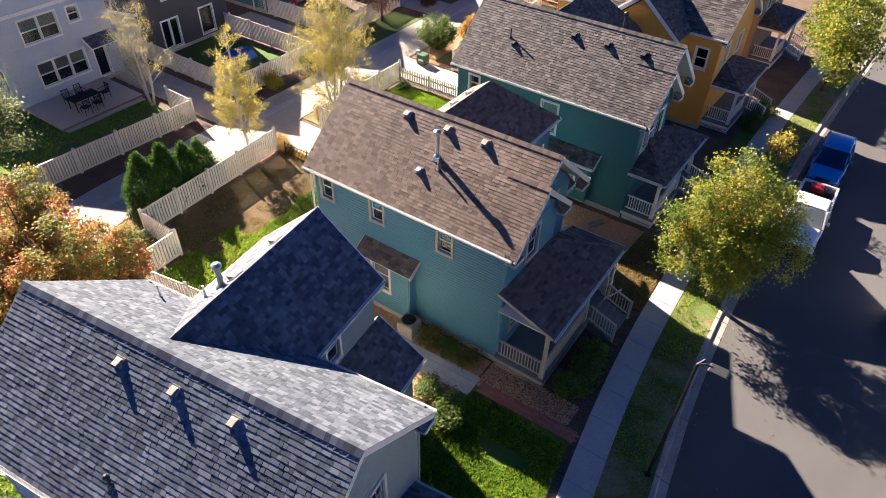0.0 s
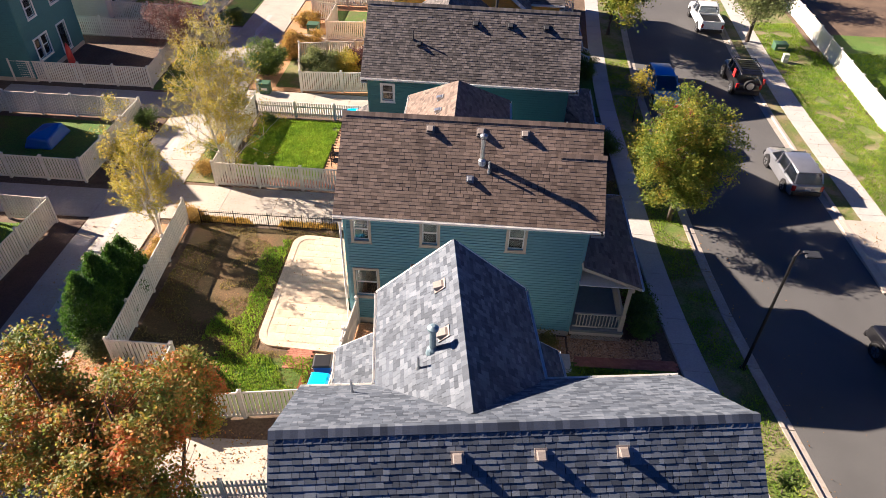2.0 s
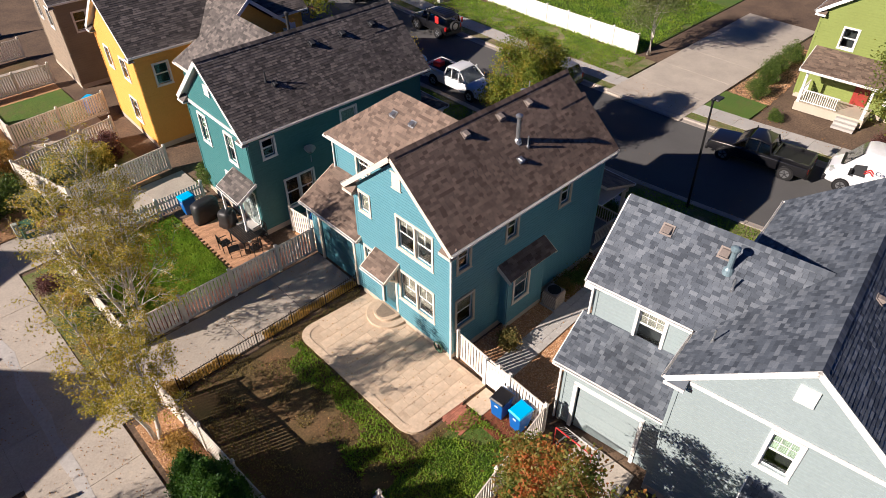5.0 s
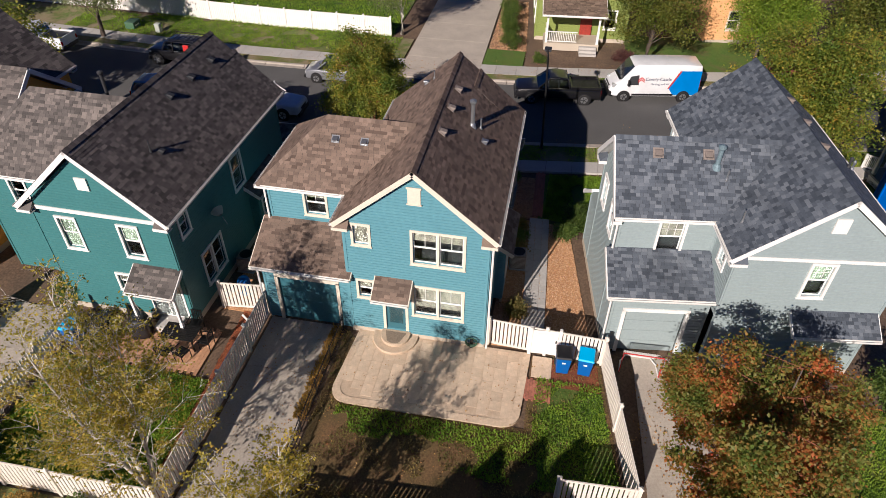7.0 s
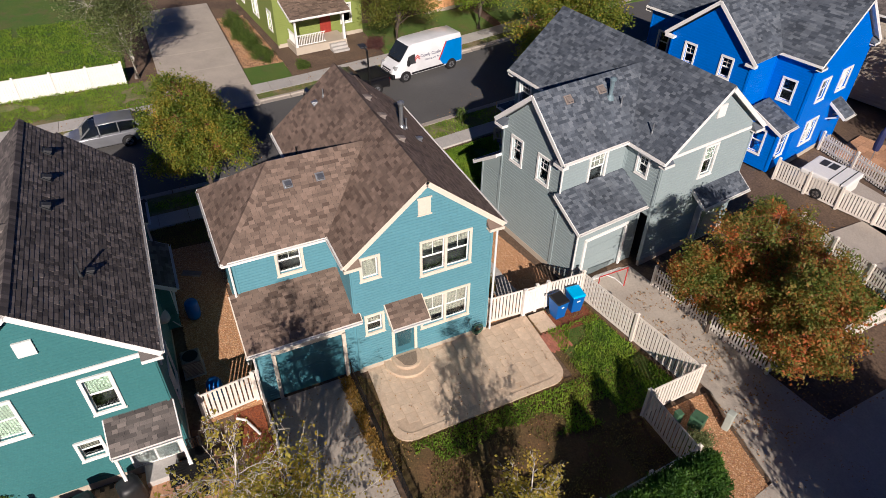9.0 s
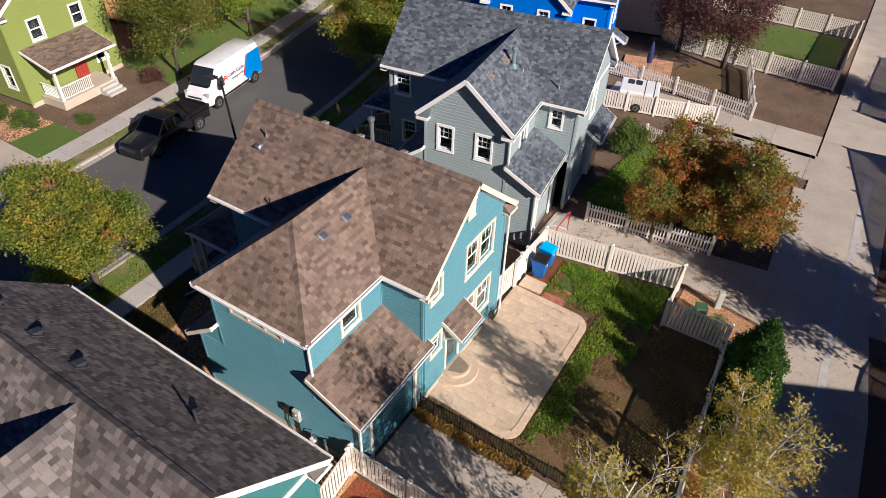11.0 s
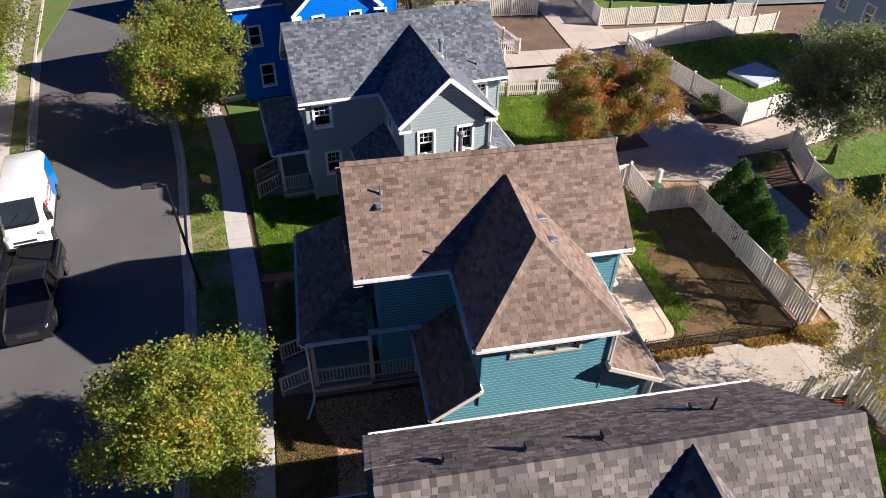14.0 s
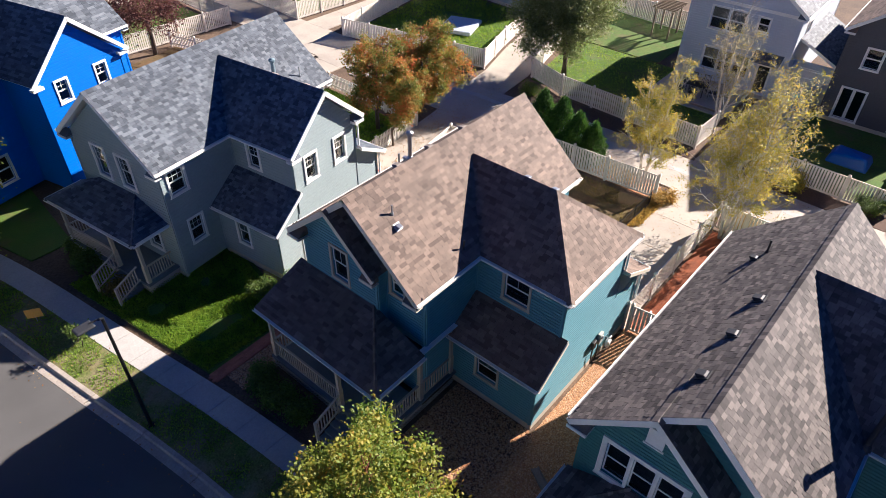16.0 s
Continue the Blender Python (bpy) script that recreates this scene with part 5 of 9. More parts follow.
# porch
porch(T, 9.75, 12.2, -3.1, 3.05, 7.75, 0.62, 3.32, 4.25, "brown", "tan", steps=(12.0, 1.0, 2.7, 4),
      posts=[(11.85, -2.95), (11.85, 0.85), (11.85, 2.9), (9.7, 2.9), (7.95, 2.9)],
      rails=[((9.85, -2.95), (11.75, -2.95)), ((11.85, -2.85), (11.85, 0.78)), ((11.75, 2.9), (9.8, 2.9)), ((9.6, 2.9), (8.05, 2.9))], hips=(False, True))
# roof things
sl = 0.845
for x, y in ((3.45, -0.42), (5.4, -0.42), (7.1, -0.42)):
    box_vent(T, (x, y, ZR + y * sl + 0.02), (0, -sl, 1), "vent_tan", 0.25)
box_vent(T, (5.1, -1.87, ZR - 1.87 * sl + 0.02), (0, -sl, 1), "steel", 0.2)
pipe(T, 5.52, -1.3, ZR - 1.3 * sl, 8.62, 0.085, "steel", True)
pipe(T, 5.8, -1.62, ZR - 1.62 * sl, 7.8, 0.035)
pipe(T, 8.83, 0.95, ZR - 0.95 * sl, 8.25, 0.03)
box_vent(T, (8.95, 1.3, ZR - 1.3 * sl + 0.02), (0, sl, 1), "steel", 0.2)
pipe(T, 7.2, 2.75, ZR - 2.75 * sl, 6.75, 0.025, "black")
for y in (3.95, 2.75):
    box_vent(T, (3.55, y, zw - 0.75 * 0.84 + 0.02), (-0.84, 0, 1), "steel", 0.24)

# ---- the grey house ----
G = thing("house", pose(1.13, -14.62, 0, 0, 0, 7.4), "two storey sage grey house with a slate grey shingle roof", "house", "houses")
core(G, 0.35, -3.0, 10.6, 3.0, 6.0)
core(G, 2.5, 3.0, 6.6, 6.8, 6.0)
GE, GR = 6.06, 8.76
gable(G, 0.0, 11.0, 0.0, 3.34, GE, GR, "grey", "white", singles=((3.5, 10.6, 2.2, 4.2), None), vary=0.11, width=0.2)
# north wing with its gable
hw, zw2, xc = 2.43, 8.24, 4.57
for sgn in (-1, 1):
    v = Vector((-sgn * hw, 0, zw2 - 6.12))
    slope(G, (xc + sgn * hw, 7.12, 6.12), (0, -1, 0), v, [(0, 0), (6.3, 0), (6.3, v.length), (0, v.length)], "grey", "white", vary=0.11, width=0.2)
    gutter(G, (xc + sgn * (hw + 0.05), 3.4, 6.05), (xc + sgn * (hw + 0.05), 7.1, 6.05))
    a, b = Vector((xc + sgn * hw, 7.14, 6.02)), Vector((xc, 7.14, zw2 - 0.1))
    Geo().bar(a, b, 0.05, 0.2).part("rake_board", M["white"], G)
    w = -sgn * 0.6
    x0 = xc + sgn * hw
    Geo().add([(x0, 7.12, 5.9), (x0 + w, 7.12, 5.9), (x0 + w, 6.8, 6.2), (x0, 6.8, 6.2), (x0 + w, 6.8, 5.9)], [(0, 1, 2, 3), (1, 4, 2)]).part("pent_return", M["shingle_grey"], G)
    Geo().box(min(x0, x0 + w), 6.8, 5.76, max(x0, x0 + w), 7.15, 5.9).part("return_board", M["white"], G)
caps(G, (xc, 7.12, zw2 + 0.02), (xc, 0.7, zw2 + 0.02), "grey")
GW = [W(2.75, 3.5, 4.2, 5.7, trim="white", grid=(2, 1), blind=("curtain_green", "half"))]
walls_with_windows(G, (0.33, 3.0), (0.33, -3.0), 0.25, 6.0, "grey_siding", GW, apex=(3.0, 8.4), board=0.16, doors=[(3.4, 5.1, 0.25, 2.3)])
walls_with_windows(G, (0.33, -3.0), (10.65, -3.0), 0.25, 6.0, "grey_siding", [W(1.5, 2.3, 4.3, 5.6, trim="white"), W(6.5, 7.3, 4.3, 5.6, trim="white")], board=0.16)
walls_with_windows(G, (10.65, -3.0), (10.65, 3.0), 0.25, 6.0, "grey_siding", [W(1.6, 2.4, 4.3, 5.8, trim="white", grid=(2, 1)), W(3.3, 4.1, 4.3, 5.8, trim="white", grid=(2, 1)), W(3.9, 4.7, 1.2, 2.6, trim="white")], apex=(3.0, 8.4), board=0.16, doors=[(2.0, 2.9, 0.6, 2.6)])
walls_with_windows(G, (10.65, 3.0), (6.7, 3.0), 0.25, 6.0, "grey_siding", [W(0.4, 1.2, 4.5, 5.6, trim="white", grid=(2, 1)), W(0.8, 1.5, 1.7, 2.9, trim="white", grid=(2, 1))], board=0.16)
walls_with_windows(G, (6.7, 3.0), (6.7, 6.8), 0.25, 6.05, "grey_siding", [W(1.1, 1.75, 4.6, 5.7, trim="white", grid=(1, 1))], board=0.16)
walls_with_windows(G, (6.7, 6.8), (2.45, 6.8), 0.25, 6.05, "grey_siding", [W(0.75, 1.45, 4.3, 5.5, trim="white", grid=(2, 1)), W(2.7, 3.4, 4.3, 5.5, trim="white", grid=(2, 1))], apex=(2.12, 8.0), board=0.16)
walls_with_windows(G, (2.45, 6.8), (2.45, 3.0), 2.9, 6.05, "grey_siding", [W(1.6, 2.5, 4.3, 5.75, trim="white", grid=(2, 1), blind=("blind", "half"))], board=0.16)
walls_with_windows(G, (2.45, 3.0), (0.33, 3.0), 2.9, 6.0, "grey_siding", [W(0.8, 1.35, 4.7, 5.6, trim="white", grid=(1, 1))], board=0.16)
walls_with_windows(G, (2.45, 6.8), (0.95, 6.8), 0.25, 3.35, "grey_siding", board=0.16)
walls_with_windows(G, (0.95, 6.8), (0.95, 3.0), 0.1, 3.3, "grey_siding", doors=[(0.6, 3.0, 0.1, 2.4)], board=0.16)
walls_with_windows(G, (8.2, 3.0), (8.2, 6.8), 0.25, 2.95, "grey_siding", [W(1.2, 1.9, 1.2, 2.5, trim="white", grid=(1, 0))], board=0.16)
walls_with_windows(G, (8.2, 6.8), (6.7, 6.8), 0.25, 2.95, "grey_siding", board=0.16)
Geo().add([(2.45, 6.8, 3.3), (0.95, 6.8, 3.3), (0.95, 6.8, 3.5), (2.45, 6.8, 4.35), (2.45, 6.7, 3.3), (0.95, 6.7, 3.3), (0.95, 6.7, 3.5), (2.45, 6.7, 4.35)], [(0, 1, 2, 3), (7, 6, 5, 4), (0, 3, 7, 4), (3, 2, 6, 7), (2, 1, 5, 6)]).part("gable_end", M["grey_siding"], G)
Geo().add([(8.2, 6.8, 2.9), (6.7, 6.8, 2.9), (6.7, 6.8, 4.1), (8.2, 6.8, 3.05), (8.2, 6.7, 2.9), (6.7, 6.7, 2.9), (6.7, 6.7, 4.1), (8.2, 6.7, 3.05)], [(0, 1, 2, 3), (7, 6, 5, 4), (0, 3, 7, 4), (3, 2, 6, 7)]).part("gable_end", M["grey_siding"], G)
shed(G, (0.6, 7.12), (0.6, 2.95), (1, 0), 1.85, 3.42, 4.45, "grey", "white", vary=0.11, width=0.2)
shed(G, (8.55, 2.9), (8.55, 7.12), (-1, 0), 1.85, 2.95, 4.25, "grey", "white", vary=0.11, width=0.2)
shed(G, (-0.55, 0.3), (-0.55, -2.9), (1, 0), 0.9, 2.9, 3.5, "grey", "white", vary=0.11, width=0.2)
Geo().box(-0.02, -2.0, 0.3, 0.3, -0.35, 2.3).part("sliding_door_frame", M["white"], G)
Geo().box(-0.04, -1.9, 0.4, -0.02, -0.45, 2.2).part("sliding_door_pane", M["glass"], G)
gd = Geo()
for i in range(4):
    z = 0.06 + i * 0.585
    gd.box(1.02, 3.85, z, 1.06, 6.15, z + 0.57)
bevel(gd.part("garage_door", M["grey_siding"], G, "pale grey panelled garage door"), 0.006)
Geo().box(0.88, 3.68, 0.05, 0.97, 3.82, 2.5).box(0.88, 6.2, 0.05, 0.97, 6.34, 2.5).box(0.88, 3.68, 2.4, 0.97, 6.34, 2.56).part("garage_frame", M["white"], G)
Geo().box(0.27, -2.9, 5.86, 0.31, 2.9, 6.0).part("belly_band", M["white"], G)
Geo().box(0.25, -0.25, 7.2, 0.31, 0.25, 7.8).part("attic_vent", M["white"], G)
skirting(G, [(0.33, 3.0), (0.33, -3.0), (10.65, -3.0), (10.65, 3.0)])
skirting(G, [(8.2, 3.0), (8.2, 6.8), (0.95, 6.8)])
porch(G, 10.65, 12.55, -3.4, 2.55, 10.65, 0.62, 3.1, 3.95, "grey", "tan", steps=(12.35, 0.4, 2.0, 4),
      posts=[(12.2, -3.25), (12.2, 0.3), (12.2, 2.4)], rails=[((12.2, -3.1), (12.2, 0.2)), ((10.8, 2.4), (12.1, 2.4)), ((10.8, -3.25), (12.1, -3.25))])
gs = (GR - GE) / 3.34
for x in (4.1, 5.95, 7.8):
    box_vent(G, (x, -0.55, GR - 0.55 * gs + 0.02), (0, -gs, 1), "vent_tan", 0.21)
pipe(G, 5.4, -2.6, GR - 2.6 * gs, GR - 2.6 * gs + 0.35, 0.05, "vent_dark", True)
pipe(G, 5.9, -3.1, GR - 3.1 * gs, GR - 3.1 * gs + 0.3, 0.04, "steel", True)
ws = (zw2 - 6.12) / 2.43
for y in (5.5, 3.6):
    box_vent(G, (xc - 0.5, y, zw2 - 0.5 * ws + 0.02), (-ws, 0, 1), "vent_tan", 0.3)
pipe(G, 3.75, 3.3, zw2 - 0.82 * ws, 8.3, 0.09, "flashing", True)
pipe(G, 3.35, 2.95, zw2 - 1.22 * ws, 7.65, 0.035, "steel")
pipe(G, 1.55, 2.7, GR - 2.7 * gs, 7.1, 0.03, "steel")
downpipe(G, 2.35, 6.9, 4.4, 6.0)
downpipe(G, 0.85, 6.9, 0.1, 3.3)

# ---- the green teal house ----
N = thing("house", pose(-1.0, 12.55, 0, 0, 0, -1.0), "two storey dark green teal house with white trim", "house", "houses")
core(N, 0.35, -2.95, 10.9, 2.95, 5.6)
NE_, NR = 5.72, 8.56
gable(N, 0.0, 11.3, 0.0, 3.25, NE_, NR, "taupe", "white", singles=(None, (4.0, 10.9, 0.6, 3.6)), vary=0.11, width=0.21)
hw, zn, xn = 2.6, 8.5, 4.3
for sgn in (-1, 1):
    v = Vector((-sgn * hw, 0, zn - NE_))
    slope(N, (xn + sgn * hw, 7.2, NE_), (0, -1, 0), v, [(0, 0), (7.1, 0), (7.1, v.length), (hw, v.length)], "taupe", "white", vary=0.11, width=0.21)
    gutter(N, (xn + sgn * (hw + 0.05), 3.3, NE_ - 0.07), (xn + sgn * (hw + 0.05), 7.2, NE_ - 0.07))
    caps(N, (xn + sgn * hw, 7.2, NE_ + 0.02), (xn, 4.6, zn + 0.02), "taupe")
v = Vector((0, -hw, zn - NE_))
slope(N, (xn - hw, 7.2, NE_), (1, 0, 0), v, [(0, 0), (2 * hw, 0), (hw, v.length)], "taupe", "white", vary=0.11, width=0.21)
caps(N, (xn, 4.6, zn + 0.02), (xn, 0.1, zn + 0.02), "taupe")
walls_with_windows(N, (0.33, -2.95), (10.95, -2.95), 0.25, 5.65, "green_teal", [
    W(0.75, 1.35, 4.3, 5.2, trim="white"), W(5.3, 6.2, 3.5, 5.1, trim="white", blind=("curtain_green", "full")), W(1.6, 3.2, 1.0, 2.6, trim="white", lights=2)], trim="white")
walls_with_windows(N, (0.33, 2.95), (0.33, -2.95), 0.25, 5.65, "green_teal", [
    W(1.1, 1.85, 3.6, 5.1, trim="white", blind=("curtain_green", "full")), W(3.8, 4.55, 3.6, 5.1, trim="white", blind=("curtain_green", "half")), W(2.85, 3.5, 1.6, 2.4, trim="white", blind=("blind", "half"))],
    apex=(2.95, 8.2), doors=[(4.1, 5.6, 0.4, 2.4)], trim="white")
gable(N, 9.4, 11.46, -1.0, 2.25, NE_ + 0.004, 7.68, "taupe", "white", rakes=(False, True), eaves=(False, False), vary=0.11, width=0.21)
walls_with_windows(N, (10.95, -2.95), (10.95, 0.85), 0.25, 5.65, "green_teal", [W(0.8, 3.1, 3.75, 5.2, trim="white", lights=3, tw=0.16)], apex=(1.95, 7.35), trim="white")
walls_with_windows(N, (10.95, 0.85), (10.45, 0.85), 0.25, 6.0, "green_teal", trim="white")
walls_with_windows(N, (10.45, 0.85), (10.45, 2.95), 0.25, 5.65, "green_teal", [W(0.7, 1.4, 3.9, 5.0, trim="white")], trim="white", doors=[(0.2, 1.1, 0.6, 2.6)])
wall(N, (10.45, -2.95), (10.45, 2.95), 5.65, 5.66, "green_teal", apex=(2.95, 8.2))
Geo().box(10.98, -1.22, 6.2, 11.04, -0.74, 6.8).box(11.04, -1.27, 6.15, 11.07, -0.69, 6.2).box(11.04, -1.27, 6.8, 11.07, -0.69, 6.86).part("attic_vent", M["white"], N)
walls_with_windows(N, (10.45, 2.95), (6.6, 2.95), 0.25, 5.65, "green_teal", trim="white")
walls_with_windows(N, (6.6, 2.95), (6.6, 6.9), 0.25, 5.65, "green_teal", trim="white")
walls_with_windows(N, (6.6, 6.9), (2.0, 6.9), 0.25, 5.65, "green_teal", trim="white")
walls_with_windows(N, (2.0, 6.9), (2.0, 2.95), 0.25, 5.65, "green_teal", [W(1.6, 2.3, 4.2, 5.3, trim="white")], trim="white")
walls_with_windows(N, (2.0, 2.95), (0.33, 2.95), 0.25, 5.65, "green_teal", trim="white")
Geo().box(0.26, -2.9, 5.45, 0.31, 2.9, 5.62).part("belly_band", M["white"], N)
Geo().box(0.25, -0.25, 6.7, 0.31, 0.25, 7.25).part("attic_vent", M["white"], N)
skirting(N, [(0.33, 2.95), (0.33, -2.95), (10.95, -2.95)])
shed(N, (-0.75, -0.9), (-0.75, -3.0), (1, 0), 1.1, 2.55, 3.2, "taupe", "white", vary=0.14)
Geo().box(0.28, -2.75, 0.35, 0.34, -1.1, 2.45).part("sliding_door_frame", M["white"], N)
Geo().box(0.26, -2.65, 0.45, 0.28, -1.95, 2.35).box(0.26, -1.88, 0.45, 0.28, -1.2, 2.35).part("sliding_door_pane", M["glass"], N)
for y in (-0.95, -2.95):
    post(N, -0.6, y, 0.05, 2.5, "white", 0.1)
walls_with_windows(N, (6.6, -3.4), (9.0, -3.4), 0.4, 2.7, "green_teal", [W(0.4, 1.6, 1.0, 2.4, trim="white", blind=("blind", "full"))], trim="white")
walls_with_windows(N, (6.6, -2.95), (6.6, -3.4), 0.4, 2.7, "green_teal")
walls_with_windows(N, (9.0, -3.4), (9.0, -2.95), 0.4, 2.7, "green_teal")
shed(N, (6.3, -3.75), (9.3, -3.75), (0, 1), 0.78, 2.75, 3.25, "taupe", "white", vary=0.14)
porch(N, 10.95, 12.9, -3.0, 2.6, 10.95, 0.6, 2.95, 3.8, "taupe", "white", rail_key="white", steps=(12.7, 0.6, 2.0, 4),
      posts=[(12.55, -2.85), (12.55, 0.5), (12.55, 2.45)], rails=[((11.1, -2.85), (12.45, -2.85)), ((12.55, -2.75), (12.55, 0.4)), ((11.1, 2.45), (12.45, 2.45))])
ns = (NR - NE_) / 3.25
for x in (5.85, 7.7, 9.6):
    box_vent(N, (x, -0.75, NR - 0.75 * ns + 0.02), (0, -ns, 1), "vent_dark", 0.26)
for x in (2.6,):
    pipe(N, x, -1.55, NR - 1.55 * ns, NR - 1.1 * ns + 0.12, 0.035, "vent_dark")
    box_vent(N, (x + 0.35, -1.75, NR - 1.75 * ns + 0.02), (0, -ns, 1), "vent_dark", 0.2)
pipe(N, 6.9, 3.2, NR - 2.6 * 1.07, 8.05, 0.08, "vent_dark", True)
# satellite dish on the south wall
dish = Geo()
rings = [[(0.02 * k * k, 0.075 * k * math.cos(a), 0.075 * k * math.sin(a)) for a in [2 * math.pi * j / 16 for j in range(16)]] for k in range(1, 5)]
for k in range(3):
    dish.add(rings[k] + rings[k + 1], [(j, (j + 1) % 16, 16 + (j + 1) % 16, 16 + j) for j in range(16)])
d_ob = dish.part("satellite_dish", M["box_grey"], N, "grey satellite dish", smooth=True)
d_ob.matrix_basis = pose(3.3, -3.45, 3.85, 0, -25, 60)
Geo().tube([(-0.1, 0, 0), (-0.45, 0, -0.1)], [0.02, 0.02], 6).part("arm", M["steel"], d_ob)


# ---- houses further off ----
def plain_house(m, label, L, half, ze, zr, key, style, trim="white", wing=None, porch_at=None, west=(), east=(), south=(), north=(), board=0.16, door_west=None):
    """A two storey neighbour: ridge along x, optional north wing (x centre, half width, y end), optional east or west porch."""
    R = thing("house", m, label, "house", "houses")
    core(R, 0.35, -half + 0.3, L - 0.35, half - 0.3, ze - 0.1)
    h = half - 0.32
    gable(R, 0, L, 0, half, ze, zr, style, trim, vary=0.14, width=0.32)
    zw_ = ze - 0.06
    walls_with_windows(R, (0.33, h), (0.33, -h), 0.2, zw_, key, list(west), apex=(h, zr - 0.35), trim=trim, board=board)
    walls_with_windows(R, (0.33, -h), (L - 0.35, -h), 0.2, zw_, key, list(south), trim=trim, board=board)
    walls_with_windows(R, (L - 0.35, -h), (L - 0.35, h), 0.2, zw_, key, list(east), apex=(h, zr - 0.35), trim=trim, board=board)
    walls_with_windows(R, (L - 0.35, h), (0.33, h), 0.2, zw_, key, list(north), trim=trim, board=board)
    if wing:
        xc_, hw_, ye = wing
        zt = ze + hw_ * (zr - ze) / half
        s = 1 if ye > 0 else -1
        for sg in (-1, 1):
            v = Vector((-sg * hw_, 0, zt - ze))
            slope(R, (xc_ + sg * hw_, ye, ze), (0, -s, 0), v, [(0, 0), (abs(ye), 0), (abs(ye), v.length), (0, v.length)], style, trim, vary=0.14, width=0.32)
            Geo().bar((xc_ + sg * hw_, ye + s * 0.02, ze - 0.1), (xc_, ye + s * 0.02, zt - 0.1), 0.05, 0.2).part("rake_board", M[trim], R)
            Geo().box(min(xc_ + sg * hw_, xc_ + sg * (hw_ - 0.6)), min(ye, ye - s * 0.3), ze - 0.3, max(xc_ + sg * hw_, xc_ + sg * (hw_ - 0.6)), max(ye, ye - s * 0.3), ze - 0.16).part("return_board", M[trim], R)
        caps(R, (xc_, ye, zt + 0.02), (xc_, 0, zt + 0.02), style)
        a, b, yy = xc_ - hw_ + 0.32, xc_ + hw_ - 0.32, ye - s * 0.3
        q = [(b, s * h), (b, yy), (a, yy), (a, s * h)] if s > 0 else [(a, s * h), (a, yy), (b, yy), (b, s * h)]
        Lw = b - a
        walls_with_windows(R, q[0], q[1], 0.2, zw_, key, trim=trim, board=board)
        walls_with_windows(R, q[1], q[2], 0.2, zw_, key, [W(Lw * 0.2, Lw * 0.2 + 0.62, ze - 1.4, ze - 0.35, trim=trim, grid=(1, 1)), W(Lw * 0.66, Lw * 0.66 + 0.62, ze - 1.4, ze - 0.35, trim=trim, grid=(1, 1))], apex=(Lw / 2, zt - 0.35), trim=trim, board=board)
        walls_with_windows(R, q[2], q[3], 0.2, zw_, key, trim=trim, board=board)
    skirting(R, [(0.33, h), (0.33, -h), (L - 0.35, -h), (L - 0.35, h)])
    if porch_at:
        porch(R, L - 0.35, L + 1.6, porch_at[0], porch_at[1], L - 0.35, 0.6, 2.95, 3.75, style, trim, rail_key=trim, steps=(L + 1.4, porch_at[1] - 1.8, porch_at[1] - 0.4, 4),
              posts=[(L + 1.25, porch_at[0] + 0.15), (L + 1.25, porch_at[1] - 0.15)], rails=[((L - 0.2, porch_at[0] + 0.15), (L + 1.2, porch_at[0] + 0.15)), ((L + 1.25, porch_at[0] + 0.2), (L + 1.25, porch_at[1] - 1.9))])
    return R


UP, LO = (3.9, 5.1), (1.1, 2.5)
BL = plain_house(pose(5.1, -27.9, 0, 0, 0, 13), "two storey bright blue house with a grey roof", 11.5, 3.3, 6.5, 9.4, "blue_siding", "grey", "white", wing=(5.2, 2.9, 5.9), porch_at=(-2.6, 2.4),
            west=[W(1.3, 2.1, *UP, trim="white", lights=1), W(3.6, 4.6, *UP, trim="white", lights=2), W(1.4, 2.6, *LO, trim="white", lights=2)],
            north=[W(0.8, 1.5, *UP, trim="white"), W(1.2, 2.0, *LO, trim="white"), W(9.3, 10.0, *UP, trim="white")], east=[W(1.2, 1.9, *UP, trim="white"), W(3.5, 4.2, *UP, trim="white")])
shed(BL, (0.2, 4.75), (0.2, 3.0), (1, 0), 2.1, 2.85, 3.75, "grey", "white", vary=0.14)
walls_with_windows(BL, (0.45, 4.45), (0.45, 2.98), 0.2, 2.8, "blue_siding", [W(0.35, 1.1, *LO, trim="white")], trim="white", board=0.16)
walls_with_windows(BL, (2.6, 4.45), (0.45, 4.45), 0.2, 2.8, "blue_siding", [W(0.7, 1.4, *LO, trim="white")], trim="white", board=0.16)
shed(BL, (-0.8, -0.7), (-0.8, -1.85), (1, 0), 1.15, 2.5, 3.2, "grey", "white", vary=0.14)
for y_ in (-0.85, -1.7):
    Geo().bar((0.33, y_, 2.0), (-0.6, y_, 2.5), 0.08, 0.08).part("bracket", M["white"], BL)
plain_house(pose(-1.0, 24.4, 0, 0, 0, -2), "two storey yellow house with brown shingles", 11.6, 3.3, 6.0, 8.7, "yellow_siding", "taupe", "white", wing=(6.8, 2.6, -5.2), porch_at=(-2.5, 2.4),
            west=[W(1.2, 1.9, *UP, trim="white"), W(3.6, 4.4, *UP, trim="white"), W(3.2, 4.2, *LO, trim="white")], south=[W(1.0, 1.8, *UP, trim="white"), W(9.6, 10.3, *UP, trim="white")], east=[W(1.2, 2.0, *UP, trim="white"), W(3.6, 4.4, *UP, trim="white")])
